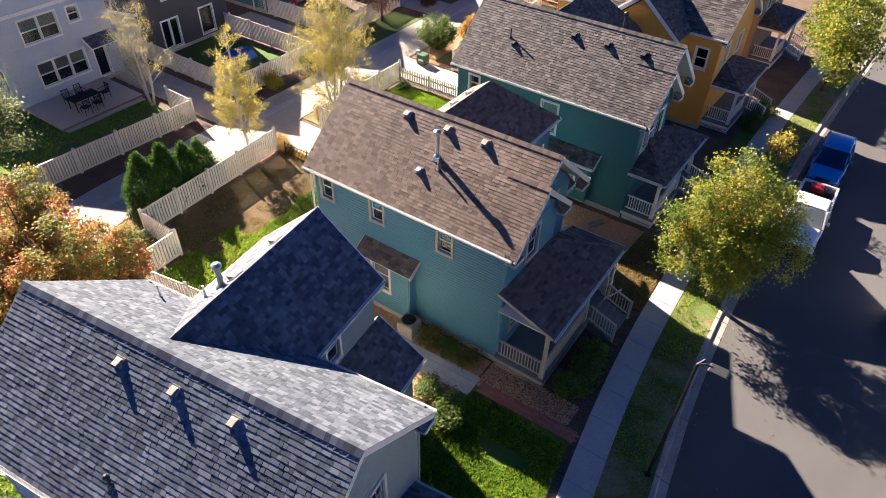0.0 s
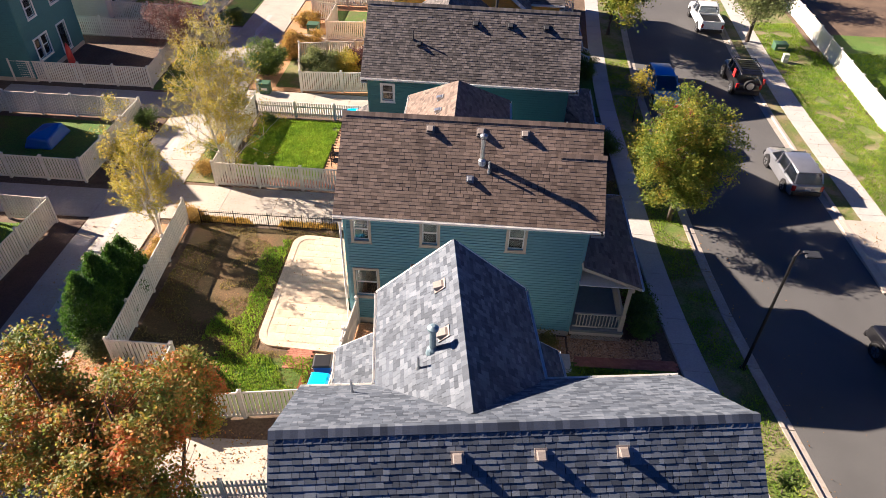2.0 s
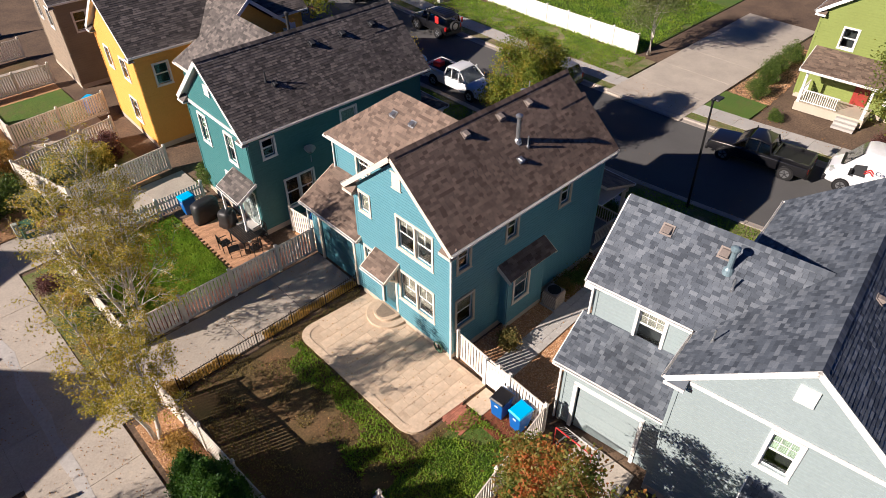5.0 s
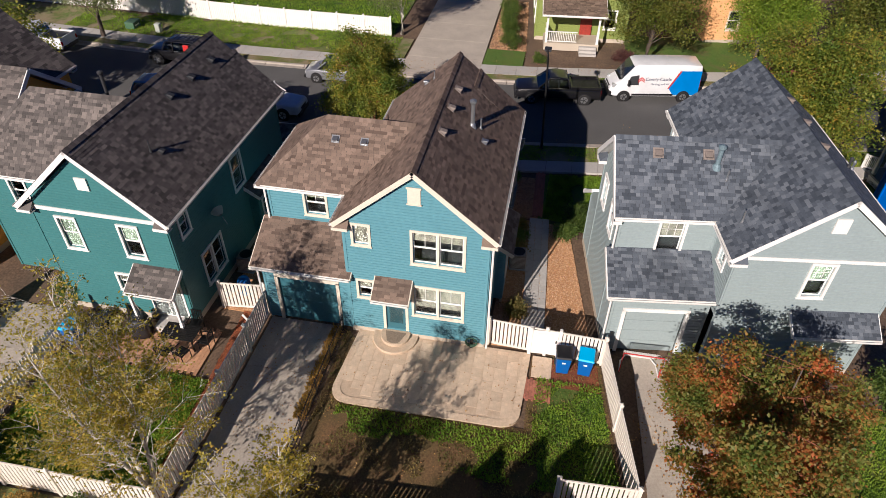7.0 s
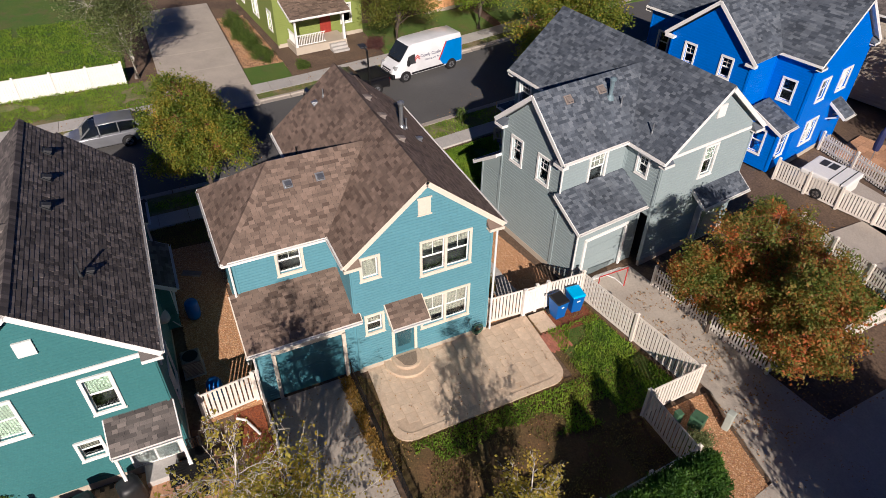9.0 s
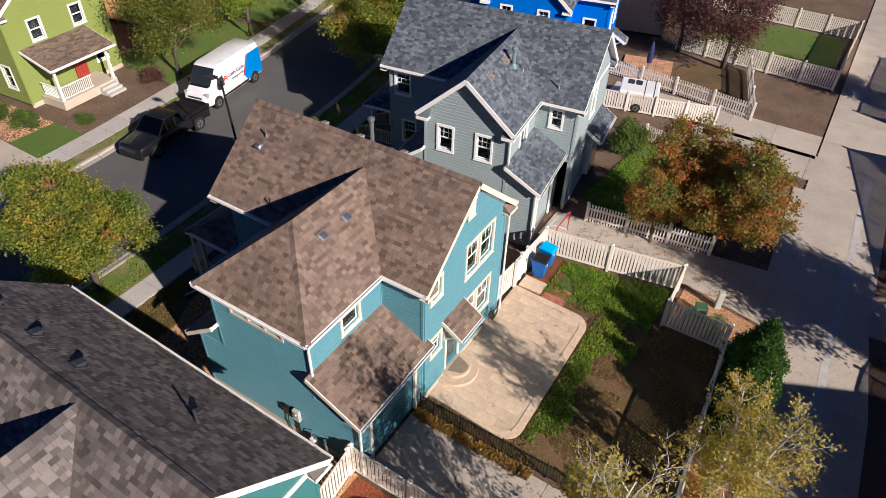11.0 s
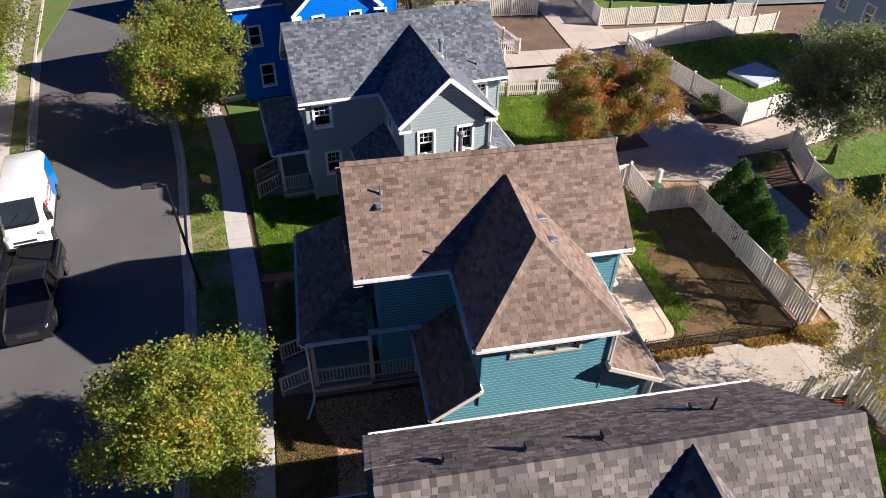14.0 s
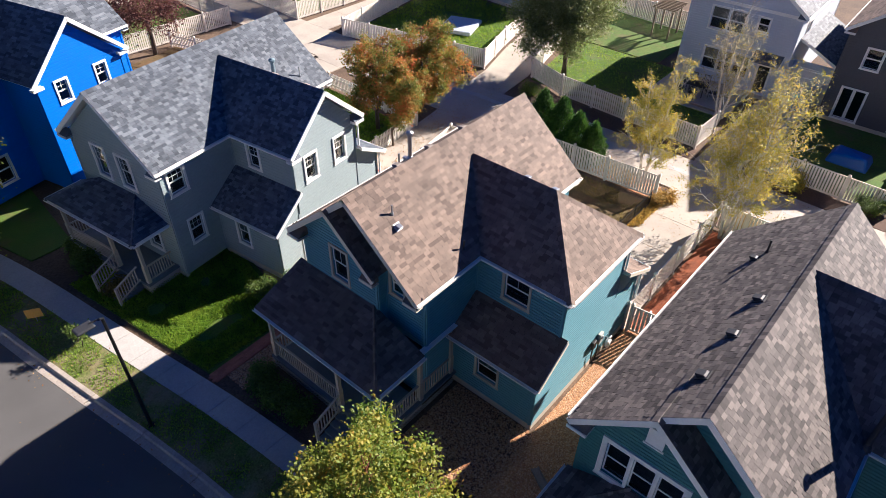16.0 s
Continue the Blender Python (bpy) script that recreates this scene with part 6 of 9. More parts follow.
LH = plain_house(pose(-36.05, 0.3, 0, 0, 0, 1), "two storey pale grey blue house with white trim", 11.0, 4.0, 6.1, 8.9, "lilac_siding", "grey", "white",
            east=[W(1.6, 3.95, 3.95, 5.4, trim="white", lights=2, blind=("blind", "half")), W(4.75, 5.45, 4.45, 5.35, trim="white"), W(1.75, 4.95, 1.1, 2.6, trim="white", lights=3, blind=("blind", "half")), W(5.6, 6.4, 0.35, 2.45, trim="white", kind="fixed", sill=False)],
            south=[W(8.2, 9.6, 1.1, 2.6, trim="white", lights=2)], north=[W(2.0, 2.8, *UP, trim="white")])
shed(LH, (9.4, 6.8), (3.0, 6.8), (0, -1), 3.1, 2.8, 4.3, "grey", "white", vary=0.14)
walls_with_windows(LH, (9.1, 3.7), (9.1, 6.45), 0.1, 2.7, "lilac_siding", trim="white", board=0.16, doors=[(0.25, 2.5, 0.1, 2.2)])
walls_with_windows(LH, (9.1, 6.45), (3.0, 6.45), 0.1, 2.7, "lilac_siding", trim="white", board=0.16)
shed(LH, (11.55, 1.45), (11.55, 3.35), (-1, 0), 0.9, 2.72, 3.25, "grey", "white", vary=0.11, drip=False)
for y_ in (1.6, 3.2):
    Geo().bar((10.66, y_, 2.2), (11.4, y_, 2.68), 0.06, 0.08).part("bracket", M["white"], LH)
Geo().box(10.66, -3.66, 5.75, 10.71, 3.66, 5.95).part("belly_band", M["white"], LH)
gd = Geo().ring(0.15, 0.1, 2.6, 2.32, 0.25, 0.1, 2.5, 2.2, 0, 0.05).part("garage_door", M["white"], LH)
gd.matrix_basis = pose(9.1, 3.7, 0) @ Matrix.Rotation(radians(90), 4, "Z") @ Matrix.Scale(-1, 4, (0, 1, 0))
for k in range(4):
    Geo().box(0.25, 0.02, 0.1 + k * 0.525, 2.5, 0.06, 0.61 + k * 0.525).part("door_panel", M["white"], gd)
plain_house(pose(-36.5, 10.2, 0, 0, 0, 1), "two storey dark slate house with white trim", 11.4, 3.7, 6.1, 8.8, "slate_siding", "brown", "white",
            east=[W(1.3, 2.2, *UP, trim="white"), W(4.2, 5.2, *UP, trim="white", lights=2), W(0.8, 2.2, 0.4, 2.4, trim="white", lights=2, kind="fixed"), W(4.2, 5.4, 0.5, 2.4, trim="white", kind="fixed")])
plain_house(pose(-36.5, 21.0, 0, 0, 0, 1), "two storey dark green house with white windows", 11.4, 3.7, 6.1, 8.8, "green_teal", "brown", "white",
            east=[W(1.3, 2.2, *UP, trim="white"), W(4.2, 5.2, *UP, trim="white"), W(1.0, 2.6, *LO, trim="white", lights=2), W(4.0, 5.0, 0.5, 2.4, trim="white", kind="fixed")])
plain_house(pose(-40.0, -20.5, 0, 0, 0, -4), "two storey pale house behind a fenced lawn", 12.0, 3.9, 6.0, 8.8, "grey_siding", "grey", "white",
            east=[W(1.5, 2.4, *UP, trim="white"), W(4.4, 5.3, *UP, trim="white"), W(1.3, 2.8, 0.4, 2.4, trim="white", lights=2, kind="fixed")], north=[W(2, 2.8, *UP, trim="white")])
plain_house(pose(33.8, -5.9, 0, 0, 0, 5), "two storey olive green house with cream trim", 12.0, 3.9, 5.9, 8.6, "lime_siding", "brown", "white",
            north=[W(3.0, 3.8, *UP, trim="white"), W(6.6, 7.4, *UP, trim="white"), W(9.6, 10.4, *LO, trim="white"), W(5.6, 7.0, *LO, trim="white", lights=2), W(2.2, 3.0, *LO, trim="white")],
            west=[W(1.6, 2.4, *UP, trim="white"), W(4.6, 5.4, *UP, trim="white"), W(5.4, 6.2, *LO, trim="white")])
plain_house(pose(36.2, -19.2, 0, 0, 0, 12), "two storey apricot house with cream trim", 12.0, 3.9, 5.9, 8.6, "orange_siding", "brown", "cream",
            west=[W(1.6, 2.4, *UP, trim="cream"), W(4.6, 5.4, *UP, trim="cream"), W(1.6, 2.5, *LO, trim="cream")], north=[W(3, 3.8, *UP, trim="cream")])
plain_house(pose(38.6, 28.6, 0, 0, 0, 2), "two storey white house behind a white fence", 12.0, 4.2, 6.0, 8.8, "white_siding", "grey", "white",
            west=[W(1.6, 2.4, *UP, trim="white"), W(4.6, 5.4, *UP, trim="white"), W(2.6, 4.0, *LO, trim="white", lights=2)], south=[W(2, 2.8, *UP, trim="white"), W(6, 6.8, *UP, trim="white"), W(2.5, 4.1, *LO, trim="white", lights=2)])

plain_house(pose(-36.5, 32.0, 0, 0, 0, 1), "two storey beige house beyond the alley", 11.4, 3.7, 6.1, 8.8, "cream", "brown", "white",
            east=[W(1.3, 2.2, *UP, trim="white"), W(4.2, 5.2, *UP, trim="white"), W(1.0, 2.6, *LO, trim="white", lights=2)])
plain_house(pose(-36.5, 43.0, 0, 0, 0, 1), "two storey grey house beyond the alley", 11.4, 3.7, 6.1, 8.8, "grey_siding", "grey", "white",
            east=[W(1.3, 2.2, *UP, trim="white"), W(4.2, 5.2, *UP, trim="white"), W(1.0, 2.6, *LO, trim="white", lights=2)])
plain_house(pose(-1.2, 36.0, 0, 0, 0, -3), "two storey brown house further up the street", 11.6, 3.3, 6.0, 8.7, "wood", "taupe", "white", wing=(6.8, 2.6, -5.2), porch_at=(-2.5, 2.4),
            west=[W(1.2, 1.9, *UP, trim="white"), W(3.6, 4.4, *UP, trim="white")], east=[W(1.2, 2.0, *UP, trim="white"), W(3.6, 4.4, *UP, trim="white")], south=[W(1.0, 1.8, *UP, trim="white")])
plain_house(pose(-39.5, -37.5, 0, 0, 0, -3), "two storey pale green house beyond the alley", 12.0, 3.9, 6.0, 8.8, "grey_siding", "grey", "white",
            east=[W(1.5, 2.4, *UP, trim="white"), W(4.4, 5.3, *UP, trim="white"), W(1.3, 2.8, 0.4, 2.4, trim="white", lights=2, kind="fixed")], north=[W(8.5, 9.3, *UP, trim="white"), W(4, 4.8, *UP, trim="white")])
plain_house(pose(4.5, -40.5, 0, 0, 0, 14), "two storey tan house further down the street", 11.5, 3.3, 6.0, 8.7, "tan", "taupe", "white", porch_at=(-2.6, 2.4),
            west=[W(1.3, 2.1, *UP, trim="white"), W(3.6, 4.6, *UP, trim="white", lights=2)], north=[W(2.8, 3.5, *UP, trim="white"), W(7.2, 8.0, *UP, trim="white")])

# porch of the olive house
OL = thing("porch", pose(33.9, -5.2, 0, 0, 0, 5), "white railed front porch with a brown shingle roof", "porch")
Geo().box(-2.0, -2.0, 0.05, 0.0, 2.2, 0.62).part("porch_deck", M["tan"], OL)
shed(OL, (-2.4, 2.5), (-2.4, -2.3), (1, 0), 2.45, 2.95, 3.7, "brown", "white", vary=0.14)
for yy in (-1.85, 2.05):
    post(OL, -1.85, yy, 0.62, 2.85, "white")
railing(OL, (-1.85, -0.3, 0), (-1.85, 1.95, 0), 0.62, key="white")
railing(OL, (-1.75, 2.05, 0), (-0.1, 2.05, 0), 0.62, key="white")
for i in range(3):
    Geo().box(-2.3 - i * 0.3, -1.8, 0.02, -2.0 - i * 0.3, -0.5, 0.5 - i * 0.16).part("step", M["walk"], OL)
Geo().box(-0.06, -1.5, 0.62, 0.0, -0.6, 2.6).part("door", M["door_red"], OL, "red front door")

# ---- patio ----
gt = thing("garden_gate", pose(0.44, -4.82, 0, 0, 0, -87), "white solid vinyl gate in the patio fence", "gate")
bevel(Geo().box(0.0, -0.09, 0.12, 1.05, -0.04, 1.48).part("gate_panel", M["fence_white"], gt), 0.01)
for k in range(7):
    Geo().box(0.02 + k * 0.147, -0.105, 0.2, 0.15 + k * 0.147, -0.09, 1.4).part("board", M["fence_white"], gt)
for x in (-0.07, 1.12):
    Geo().box(x - 0.065, -0.13, 0, x + 0.065, 0.0, 1.62).part("post", M["fence_white"], gt)
Geo().box(0.95, -0.13, 0.85, 1.0, -0.105, 1.0).part("latch", M["iron"], gt)
pat = thing("patio", Matrix(), "tan stamped concrete patio with rounded corners", "patio", kind="structure")
outline = [(0.3, 2.55), (-2.75, 2.75)] + arc(-2.85, 2.05, 0.7, 90, 180) + arc(-2.75, -3.95, 0.75, 180, 270) + [(0.35, -4.85)]
Geo().prism(outline, -0.1, 0.075).part("base_slab", M["patio"], pat)
inner = [(-0.05, 2.3), (-2.7, 2.45)] + arc(-2.75, 1.95, 0.5, 90, 180) + arc(-2.65, -3.85, 0.55, 180, 270) + [(0.05, -4.55)]
prng = random.Random(5)
sizes = {}
y = -4.4
row = 0
while y < 2.2:
    hgt = 0.46
    x = -3.1 + (row % 2) * 0.28
    while x < 0.1:
        wd = prng.choice((0.45, 0.6, 0.75))
        x1 = min(x + wd, 0.22)
        cx, cy = (x + x1) / 2, y + hgt / 2
        if x1 - x > 0.15 and not (cx > -0.75 and 0.1 < cy < 1.75) and not (cx < -2.75 and (cy < -3.9 or cy > 1.9)):
            k = round((x1 - x) / 0.05)
            if k not in sizes:
                w2 = k * 0.05 / 2 - 0.006
                sizes[k] = Geo().prism([(-w2, -hgt / 2 + 0.006), (w2, -hgt / 2 + 0.006), (w2, hgt / 2 - 0.006), (-w2, hgt / 2 - 0.006)], 0.07, 0.083).mesh("paving_slab", M["patio"])
            place("paving_slab", sizes[k], pat, at=Matrix.Translation((cx, cy, prng.uniform(0, 0.003))))
        x = x1
    y += hgt
    row += 1
bo = Geo()
for (a, b), (c, d) in zip(zip(outline, inner), zip(outline[1:], inner[1:])):
    bo.add([(*a, 0.075), (*c, 0.075), (*d, 0.092), (*b, 0.092), (*a, 0.09), (*c, 0.09)], [(4, 5, 2, 3), (0, 1, 5, 4)])
bo.part("border", M["patio"], pat)
for i, (r, z) in enumerate(((0.95, 0.2), (0.62, 0.34))):
    bevel(Geo().prism([(0.33, 0.9 + r)] + arc(0.1, 0.9, r, 90, 270, 14) + [(0.33, 0.9 - r)], 0.05, z).part("step", M["patio"], pat), 0.02)
Geo().prism([(0.2, 0.45), (-0.25, 0.6)] + arc(-0.1, 0.9, 0.35, 235, 125, 6) + [(0.2, 1.35)], 0.33, 0.352).part("door_mat", M["wood"], pat)
bp = thing("brick_path", Matrix(), "worn red brick path beside the patio", "path", kind="structure")
bk = Geo().box(-0.1, -0.05, 0, 0.1, 0.05, 0.06).mesh("brick", M["brick"])
for i in range(5):
    for j in range(10):
        place("brick", bk, bp, at=pose(-1.95 + i * 0.21 + (j % 2) * 0.08, -5.75 + j * 0.108, 0.005 + prng.uniform(0, 0.01), 0, 0, prng.uniform(-3, 3)))
for i in range(20):
    for j in range(5):
        place("brick", bk, bp, at=pose(10.0 + i * 0.21 + (j % 2) * 0.1, -4.6 + j * 0.108 + i * 0.005, 0.025 + prng.uniform(0, 0.01), 0, 0, prng.uniform(-2, 2)))
patch("mulch_bed", [(-1.2, -7.7), (0.2, -7.6), (0.25, -5.7), (-1.2, -5.7)], 0.0, 0.042, "redmulch", "red bark and gravel round the bins", "bed")
Geo().box(-0.85, -5.75, 0, 0.25, -4.95, 0.07).part("pad", M["patio"], bp, "tan concrete pad")
sw = thing("side_path", pose(0, 0, 0, 0, 0, 2), "pale flagstone path between two houses", "path", kind="structure")
fl = Geo().box(-0.21, -0.165, 0, 0.21, 0.165, 0.06).mesh("flagstone", M["walk"])
for i in range(20):
    for j in range(3):
        place("flagstone", fl, sw, at=pose(1.2 + i * 0.43, -5.2 + j * 0.34, 0.02 + prng.uniform(0, 0.012)))
pv = thing("paved_terrace", Matrix(), "tan clay paver terrace behind the neighbour", "terrace", kind="structure")
pk = Geo().box(-0.146, -0.071, 0, 0.146, 0.071, 0.05).mesh("paver", M["paver"])
for i in range(8):
    for j in range(36):
        place("paver", pk, pv, at=pose(-3.25 + i * 0.3 + (j % 2) * 0.15, 8.4 + j * 0.15, 0.01 + prng.uniform(0, 0.008)))


# ---- vehicles ----
def wheel(root, x, y, r, side, rim="rim"):
    ob = Geo().tube([(x, y - side * 0.11, r), (x, y - side * 0.1, r), (x, y + side * 0.09, r), (x, y + side * 0.11, r)], [r * 0.9, r, r, r * 0.9], 20).part("tyre", M["rubber"], root)
    Geo().tube([(x, y + side * 0.07, r), (x, y + side * 0.115, r), (x, y + side * 0.12, r)], [r * 0.66, r * 0.64, r * 0.2], 14).part("rim", M[rim], ob)
    g = Geo()
    for k in range(5):
        a = 2 * math.pi * k / 5
        g.bar((x, y + side * 0.125, r), (x + r * 0.6 * math.cos(a), y + side * 0.12, r + r * 0.6 * math.sin(a)), 0.03, 0.05)
    g.part("hubcap", M["vent_dark"] if rim == "rim" else M["steel"], ob)


def loft(stations):
    """A body from cross-sections (x, half width low, half width high, z low, z high), rounded at the top edge."""
    g = Geo()
    n = 10
    for x, wl, wh, zl, zh in stations:
        k = 0.12 * (zh - zl)
        half = [(wl * 0.92, zl), (wl, zl + k), ((wl * 0.45 + wh * 0.55), (zl + zh) / 2), (wh, zh - k), (wh * 0.86, zh)]
        g.v += [(x, y, z) for y, z in half] + [(x, -y, z) for y, z in reversed(half)]
    for i in range(len(stations) - 1):
        for j in range(n):
            a, b = i * n + j, i * n + (j + 1) % n
            g.f.append((a, b, b + n, a + n))
    g.f.append(tuple(range(n - 1, -1, -1)))
    g.f.append(tuple((len(stations) - 1) * n + j for j in range(n)))
    return g


def vehicle(name, m, label, cat, L, width, body, cabin, wheels, r, colour, roof=None, rim="rim", glass_top=False):
    """A car: lofted body and cabin, wheels with arches, lamps, bumpers, mirrors. The nose points along x."""
    R = thing(name, m, label, cat, "parked vehicles")
    hw_ = width / 2
    b = loft([(x * L, hw_ * wl, hw_ * wh, zl, zh) for x, wl, wh, zl, zh in body]).part("body", colour, R, smooth=True)
    bevel(b, 0.03, 2)
    c = loft([(x * L, hw_ * wl, hw_ * wh, zl, zh) for x, wl, wh, zl, zh in cabin]).part("cabin_glass", M["car_glass"], R)
    xs = [s[0] * L for s in cabin]
    zt = max(s[4] for s in cabin)
    wt = max(s[2] for s in cabin) * hw_
    mid = [s for s in cabin if s[4] > zt - 0.12]
    g = loft([(s[0] * L, s[2] * hw_ * 1.0, s[2] * hw_ * 0.92, s[4] - 0.05, s[4] + 0.035) for s in mid])
    bevel(g.part("roof", roof or colour, R, smooth=True), 0.02)
    for sd in (-1, 1):
        for s, t in zip(cabin, cabin[1:]):
            if abs(s[4] - t[4]) > 0.12:
                Geo().bar((s[0] * L, sd * hw_ * (s[2] if s[4] > t[4] else s[1]) * 0.985, max(s[4], 0)), (t[0] * L, sd * hw_ * (t[2] if t[4] > s[4] else t[1]) * 0.985, t[4]), 0.06, 0.07).part("pillar", colour, R)
        for f in (0.36, 0.68):
            k = xs[0] + (xs[-1] - xs[0]) * f
            Geo().bar((k, sd * hw_ * 0.985, cabin[1][3]), (k, sd * wt * 0.97, zt), 0.05, 0.08).part("pillar", colour, R)
        zb = cabin[1][3]
        xm = xs[-1] - 0.28 * (xs[-1] - xs[0])
        bevel(Geo().box(xm - 0.09, sd * (hw_ + 0.02) - (0.1 if sd < 0 else 0), zb + 0.02, xm + 0.09, sd * (hw_ + 0.02) + (0.1 if sd > 0 else 0), zb + 0.18).part("mirror", colour, R), 0.03)
        for x in wheels:
            Geo().tube([(x * L, sd * (hw_ - 0.2), r), (x * L, sd * (hw_ + 0.008), r)], [r * 1.2, r * 1.2], 20).part("wheel_arch", M["black"], R)
            wheel(R, x * L, sd * (hw_ - 0.07), r, sd, rim)
        zf = body[-2][4] - 0.16
        bevel(Geo().box(L / 2 - 0.28, sd * hw_ * 0.62 - 0.16, zf - 0.1, L / 2 - 0.04, sd * hw_ * 0.62 + 0.16, zf + 0.06).part("headlamp", M["lamp_clear"], R), 0.03)
        zr_ = body[1][4] - 0.2
        bevel(Geo().box(-L / 2 - 0.01, sd * hw_ * 0.84 - 0.1, zr_ - 0.18, -L / 2 + 0.14, sd * hw_ * 0.84 + 0.1, zr_ + 0.14).part("tail_lamp", M["lamp_red"], R), 0.03)
    bevel(Geo().box(L / 2 - 0.12, -hw_ * 0.9, 0.3, L / 2 + 0.05, hw_ * 0.9, 0.58).part("front_bumper", M["black"], R), 0.05)
    bevel(Geo().box(-L / 2 - 0.06, -hw_ * 0.9, 0.34, -L / 2 + 0.1, hw_ * 0.9, 0.62).part("rear_bumper", M["black"], R), 0.05)
    Geo().box(L / 2 - 0.03, -hw_ * 0.4, 0.6, L / 2 + 0.02, hw_ * 0.4, 0.8).part("grille", M["vent_dark"], R)
    Geo().box(-L / 2 - 0.025, -0.16, 0.72, -L / 2 + 0.01, 0.16, 0.84).part("number_plate", M["white"], R)
    return R


SUV_BODY = [(-0.5, 0.86, 0.84, 0.38, 0.95), (-0.48, 0.98, 0.95, 0.28, 1.02), (-0.2, 1.0, 0.97, 0.24, 1.02), (0.16, 1.0, 0.97, 0.24, 1.02), (0.3, 1.0, 0.92, 0.24, 1.0), (0.46, 0.94, 0.84, 0.28, 0.86), (0.5, 0.82, 0.7, 0.38, 0.72)]
SUV_CAB = [(-0.47, 0.86, 0.74, 0.98, 1.08), (-0.41, 0.92, 0.76, 0.98, 1.58), (-0.2, 0.94, 0.8, 0.98, 1.66), (0.05, 0.94, 0.79, 0.98, 1.63), (0.13, 0.93, 0.76, 0.98, 1.53), (0.27, 0.9, 0.84, 0.96, 1.04)]
TRUCK_BODY = [(-0.5, 0.94, 0.94, 0.5, 1.05), (-0.49, 1.0, 0.97, 0.42, 1.08), (-0.05, 1.0, 0.97, 0.4, 1.1), (0.2, 1.0, 0.97, 0.4, 1.12), (0.3, 1.0, 0.93, 0.4, 1.1), (0.47, 0.96, 0.88, 0.42, 1.02), (0.5, 0.88, 0.78, 0.5, 0.9)]
TRUCK_CAB = [(-0.13, 0.92, 0.8, 1.08, 1.14), (-0.1, 0.94, 0.8, 1.08, 1.72), (0.03, 0.95, 0.8, 1.08, 1.82), (0.11, 0.95, 0.78, 1.08, 1.76), (0.24, 0.93, 0.88, 1.08, 1.14)]


def pick_up(m, label, colour, load=None):
    R = vehicle("pickup_truck", m, label, "pickup truck", 5.7, 1.95, TRUCK_BODY, TRUCK_CAB, (-0.31, 0.31), 0.39, colour)
    g = Geo().box(-2.8, -0.9, 1.08, -0.85, -0.78, 1.26).box(-2.8, 0.78, 1.08, -0.85, 0.9, 1.26).box(-2.84, -0.9, 1.0, -2.74, 0.9, 1.26).box(-0.92, -0.9, 1.08, -0.82, 0.9, 1.26)
    bevel(g.part("bed_wall", colour, R), 0.02)
    Geo().box(-2.74, -0.78, 1.09, -0.9, 0.78, 1.13).part("bed_liner", M["black"], R)
    return R


pick_up(pose(18.05, 14.3, 0, 0, 0, -90), "white pickup truck parked at the kerb", P_WHITE)
tl = thing("tool_box", pose(18.05, 16.4, 1.131, 0, 0, 6), "red and black load in the truck bed", "tools")
bevel(Geo().box(-0.4, -0.3, 0, 0.2, 0.3, 0.3).part("case", M["red"], tl), 0.03)
bevel(Geo().box(0.22, -0.35, 0, 0.6, 0.3, 0.25).part("crate", M["black"], tl), 0.03)
vehicle("suv", pose(18.0, 20.8, 0, 0, 0, -90), "blue sport utility car parked at the kerb", "car", 4.7, 1.85, SUV_BODY, SUV_CAB, (-0.29, 0.3), 0.36, P_BLUE)
vehicle("suv", pose(23.65, 10.9, 0, 0, 0, 92), "silver grey metallic hatchback parked at the kerb", "car", 4.5, 1.82, SUV_BODY, SUV_CAB, (-0.29, 0.3), 0.35, P_GREY)
JB = [(-0.5, 0.9, 0.9, 0.5, 1.05), (-0.48, 0.92, 0.92, 0.45, 1.15), (0.0, 0.92, 0.92, 0.42, 1.15), (0.2, 0.9, 0.86, 0.42, 1.15), (0.44, 0.84, 0.76, 0.5, 1.1), (0.5, 0.8, 0.74, 0.55, 1.05)]
JC = [(-0.47, 0.88, 0.8, 1.1, 1.74), (-0.3, 0.9, 0.82, 1.1, 1.84), (0.05, 0.9, 0.82, 1.1, 1.82), (0.13, 0.9, 0.82, 1.1, 1.76), (0.2, 0.88, 0.84, 1.1, 1.2)]
jeep = vehicle("offroad_car", pose(24.05, 23.2, 0, 0, 0, 88), "black boxy offroad car with a rack and spare wheel", "car", 4.3, 1.85, JB, JC, (-0.3, 0.32), 0.42, P_BLACK, rim="vent_dark")
rack = Geo().bar((-2.0, -0.72, 1.98), (0.4, -0.72, 1.98), 0.04, 0.05).part("roof_rack", M["iron"], jeep)
Geo().bar((-2.0, 0.72, 1.98), (0.4, 0.72, 1.98), 0.04, 0.05).part("side_rail", M["iron"], rack)
for k in range(7):
    Geo().bar((-1.9 + k * 0.36, -0.7, 1.98), (-1.9 + k * 0.36, 0.7, 1.98), 0.03, 0.03).part("slat", M["iron"], rack)
for x in (-1.8, 0.2):
    for y in (-0.72, 0.72):
        Geo().bar((x, y, 1.8), (x, y, 1.98), 0.03, 0.03).part("foot", M["iron"], rack)
sp = Geo().tube([(-2.36, 0, 1.05), (-2.14, 0, 1.05)], [0.4, 0.4], 20).part("spare_wheel", M["rubber"], jeep)
Geo().tube([(-2.375, 0, 1.05), (-2.36, 0, 1.05)], [0.25, 0.26], 14).part("rim", M["rim"], sp)
bevel(Geo().box(-2.25, -0.95, 1.15, -2.1, -0.78, 1.55).part("fuel_can", M["red"], jeep), 0.03)
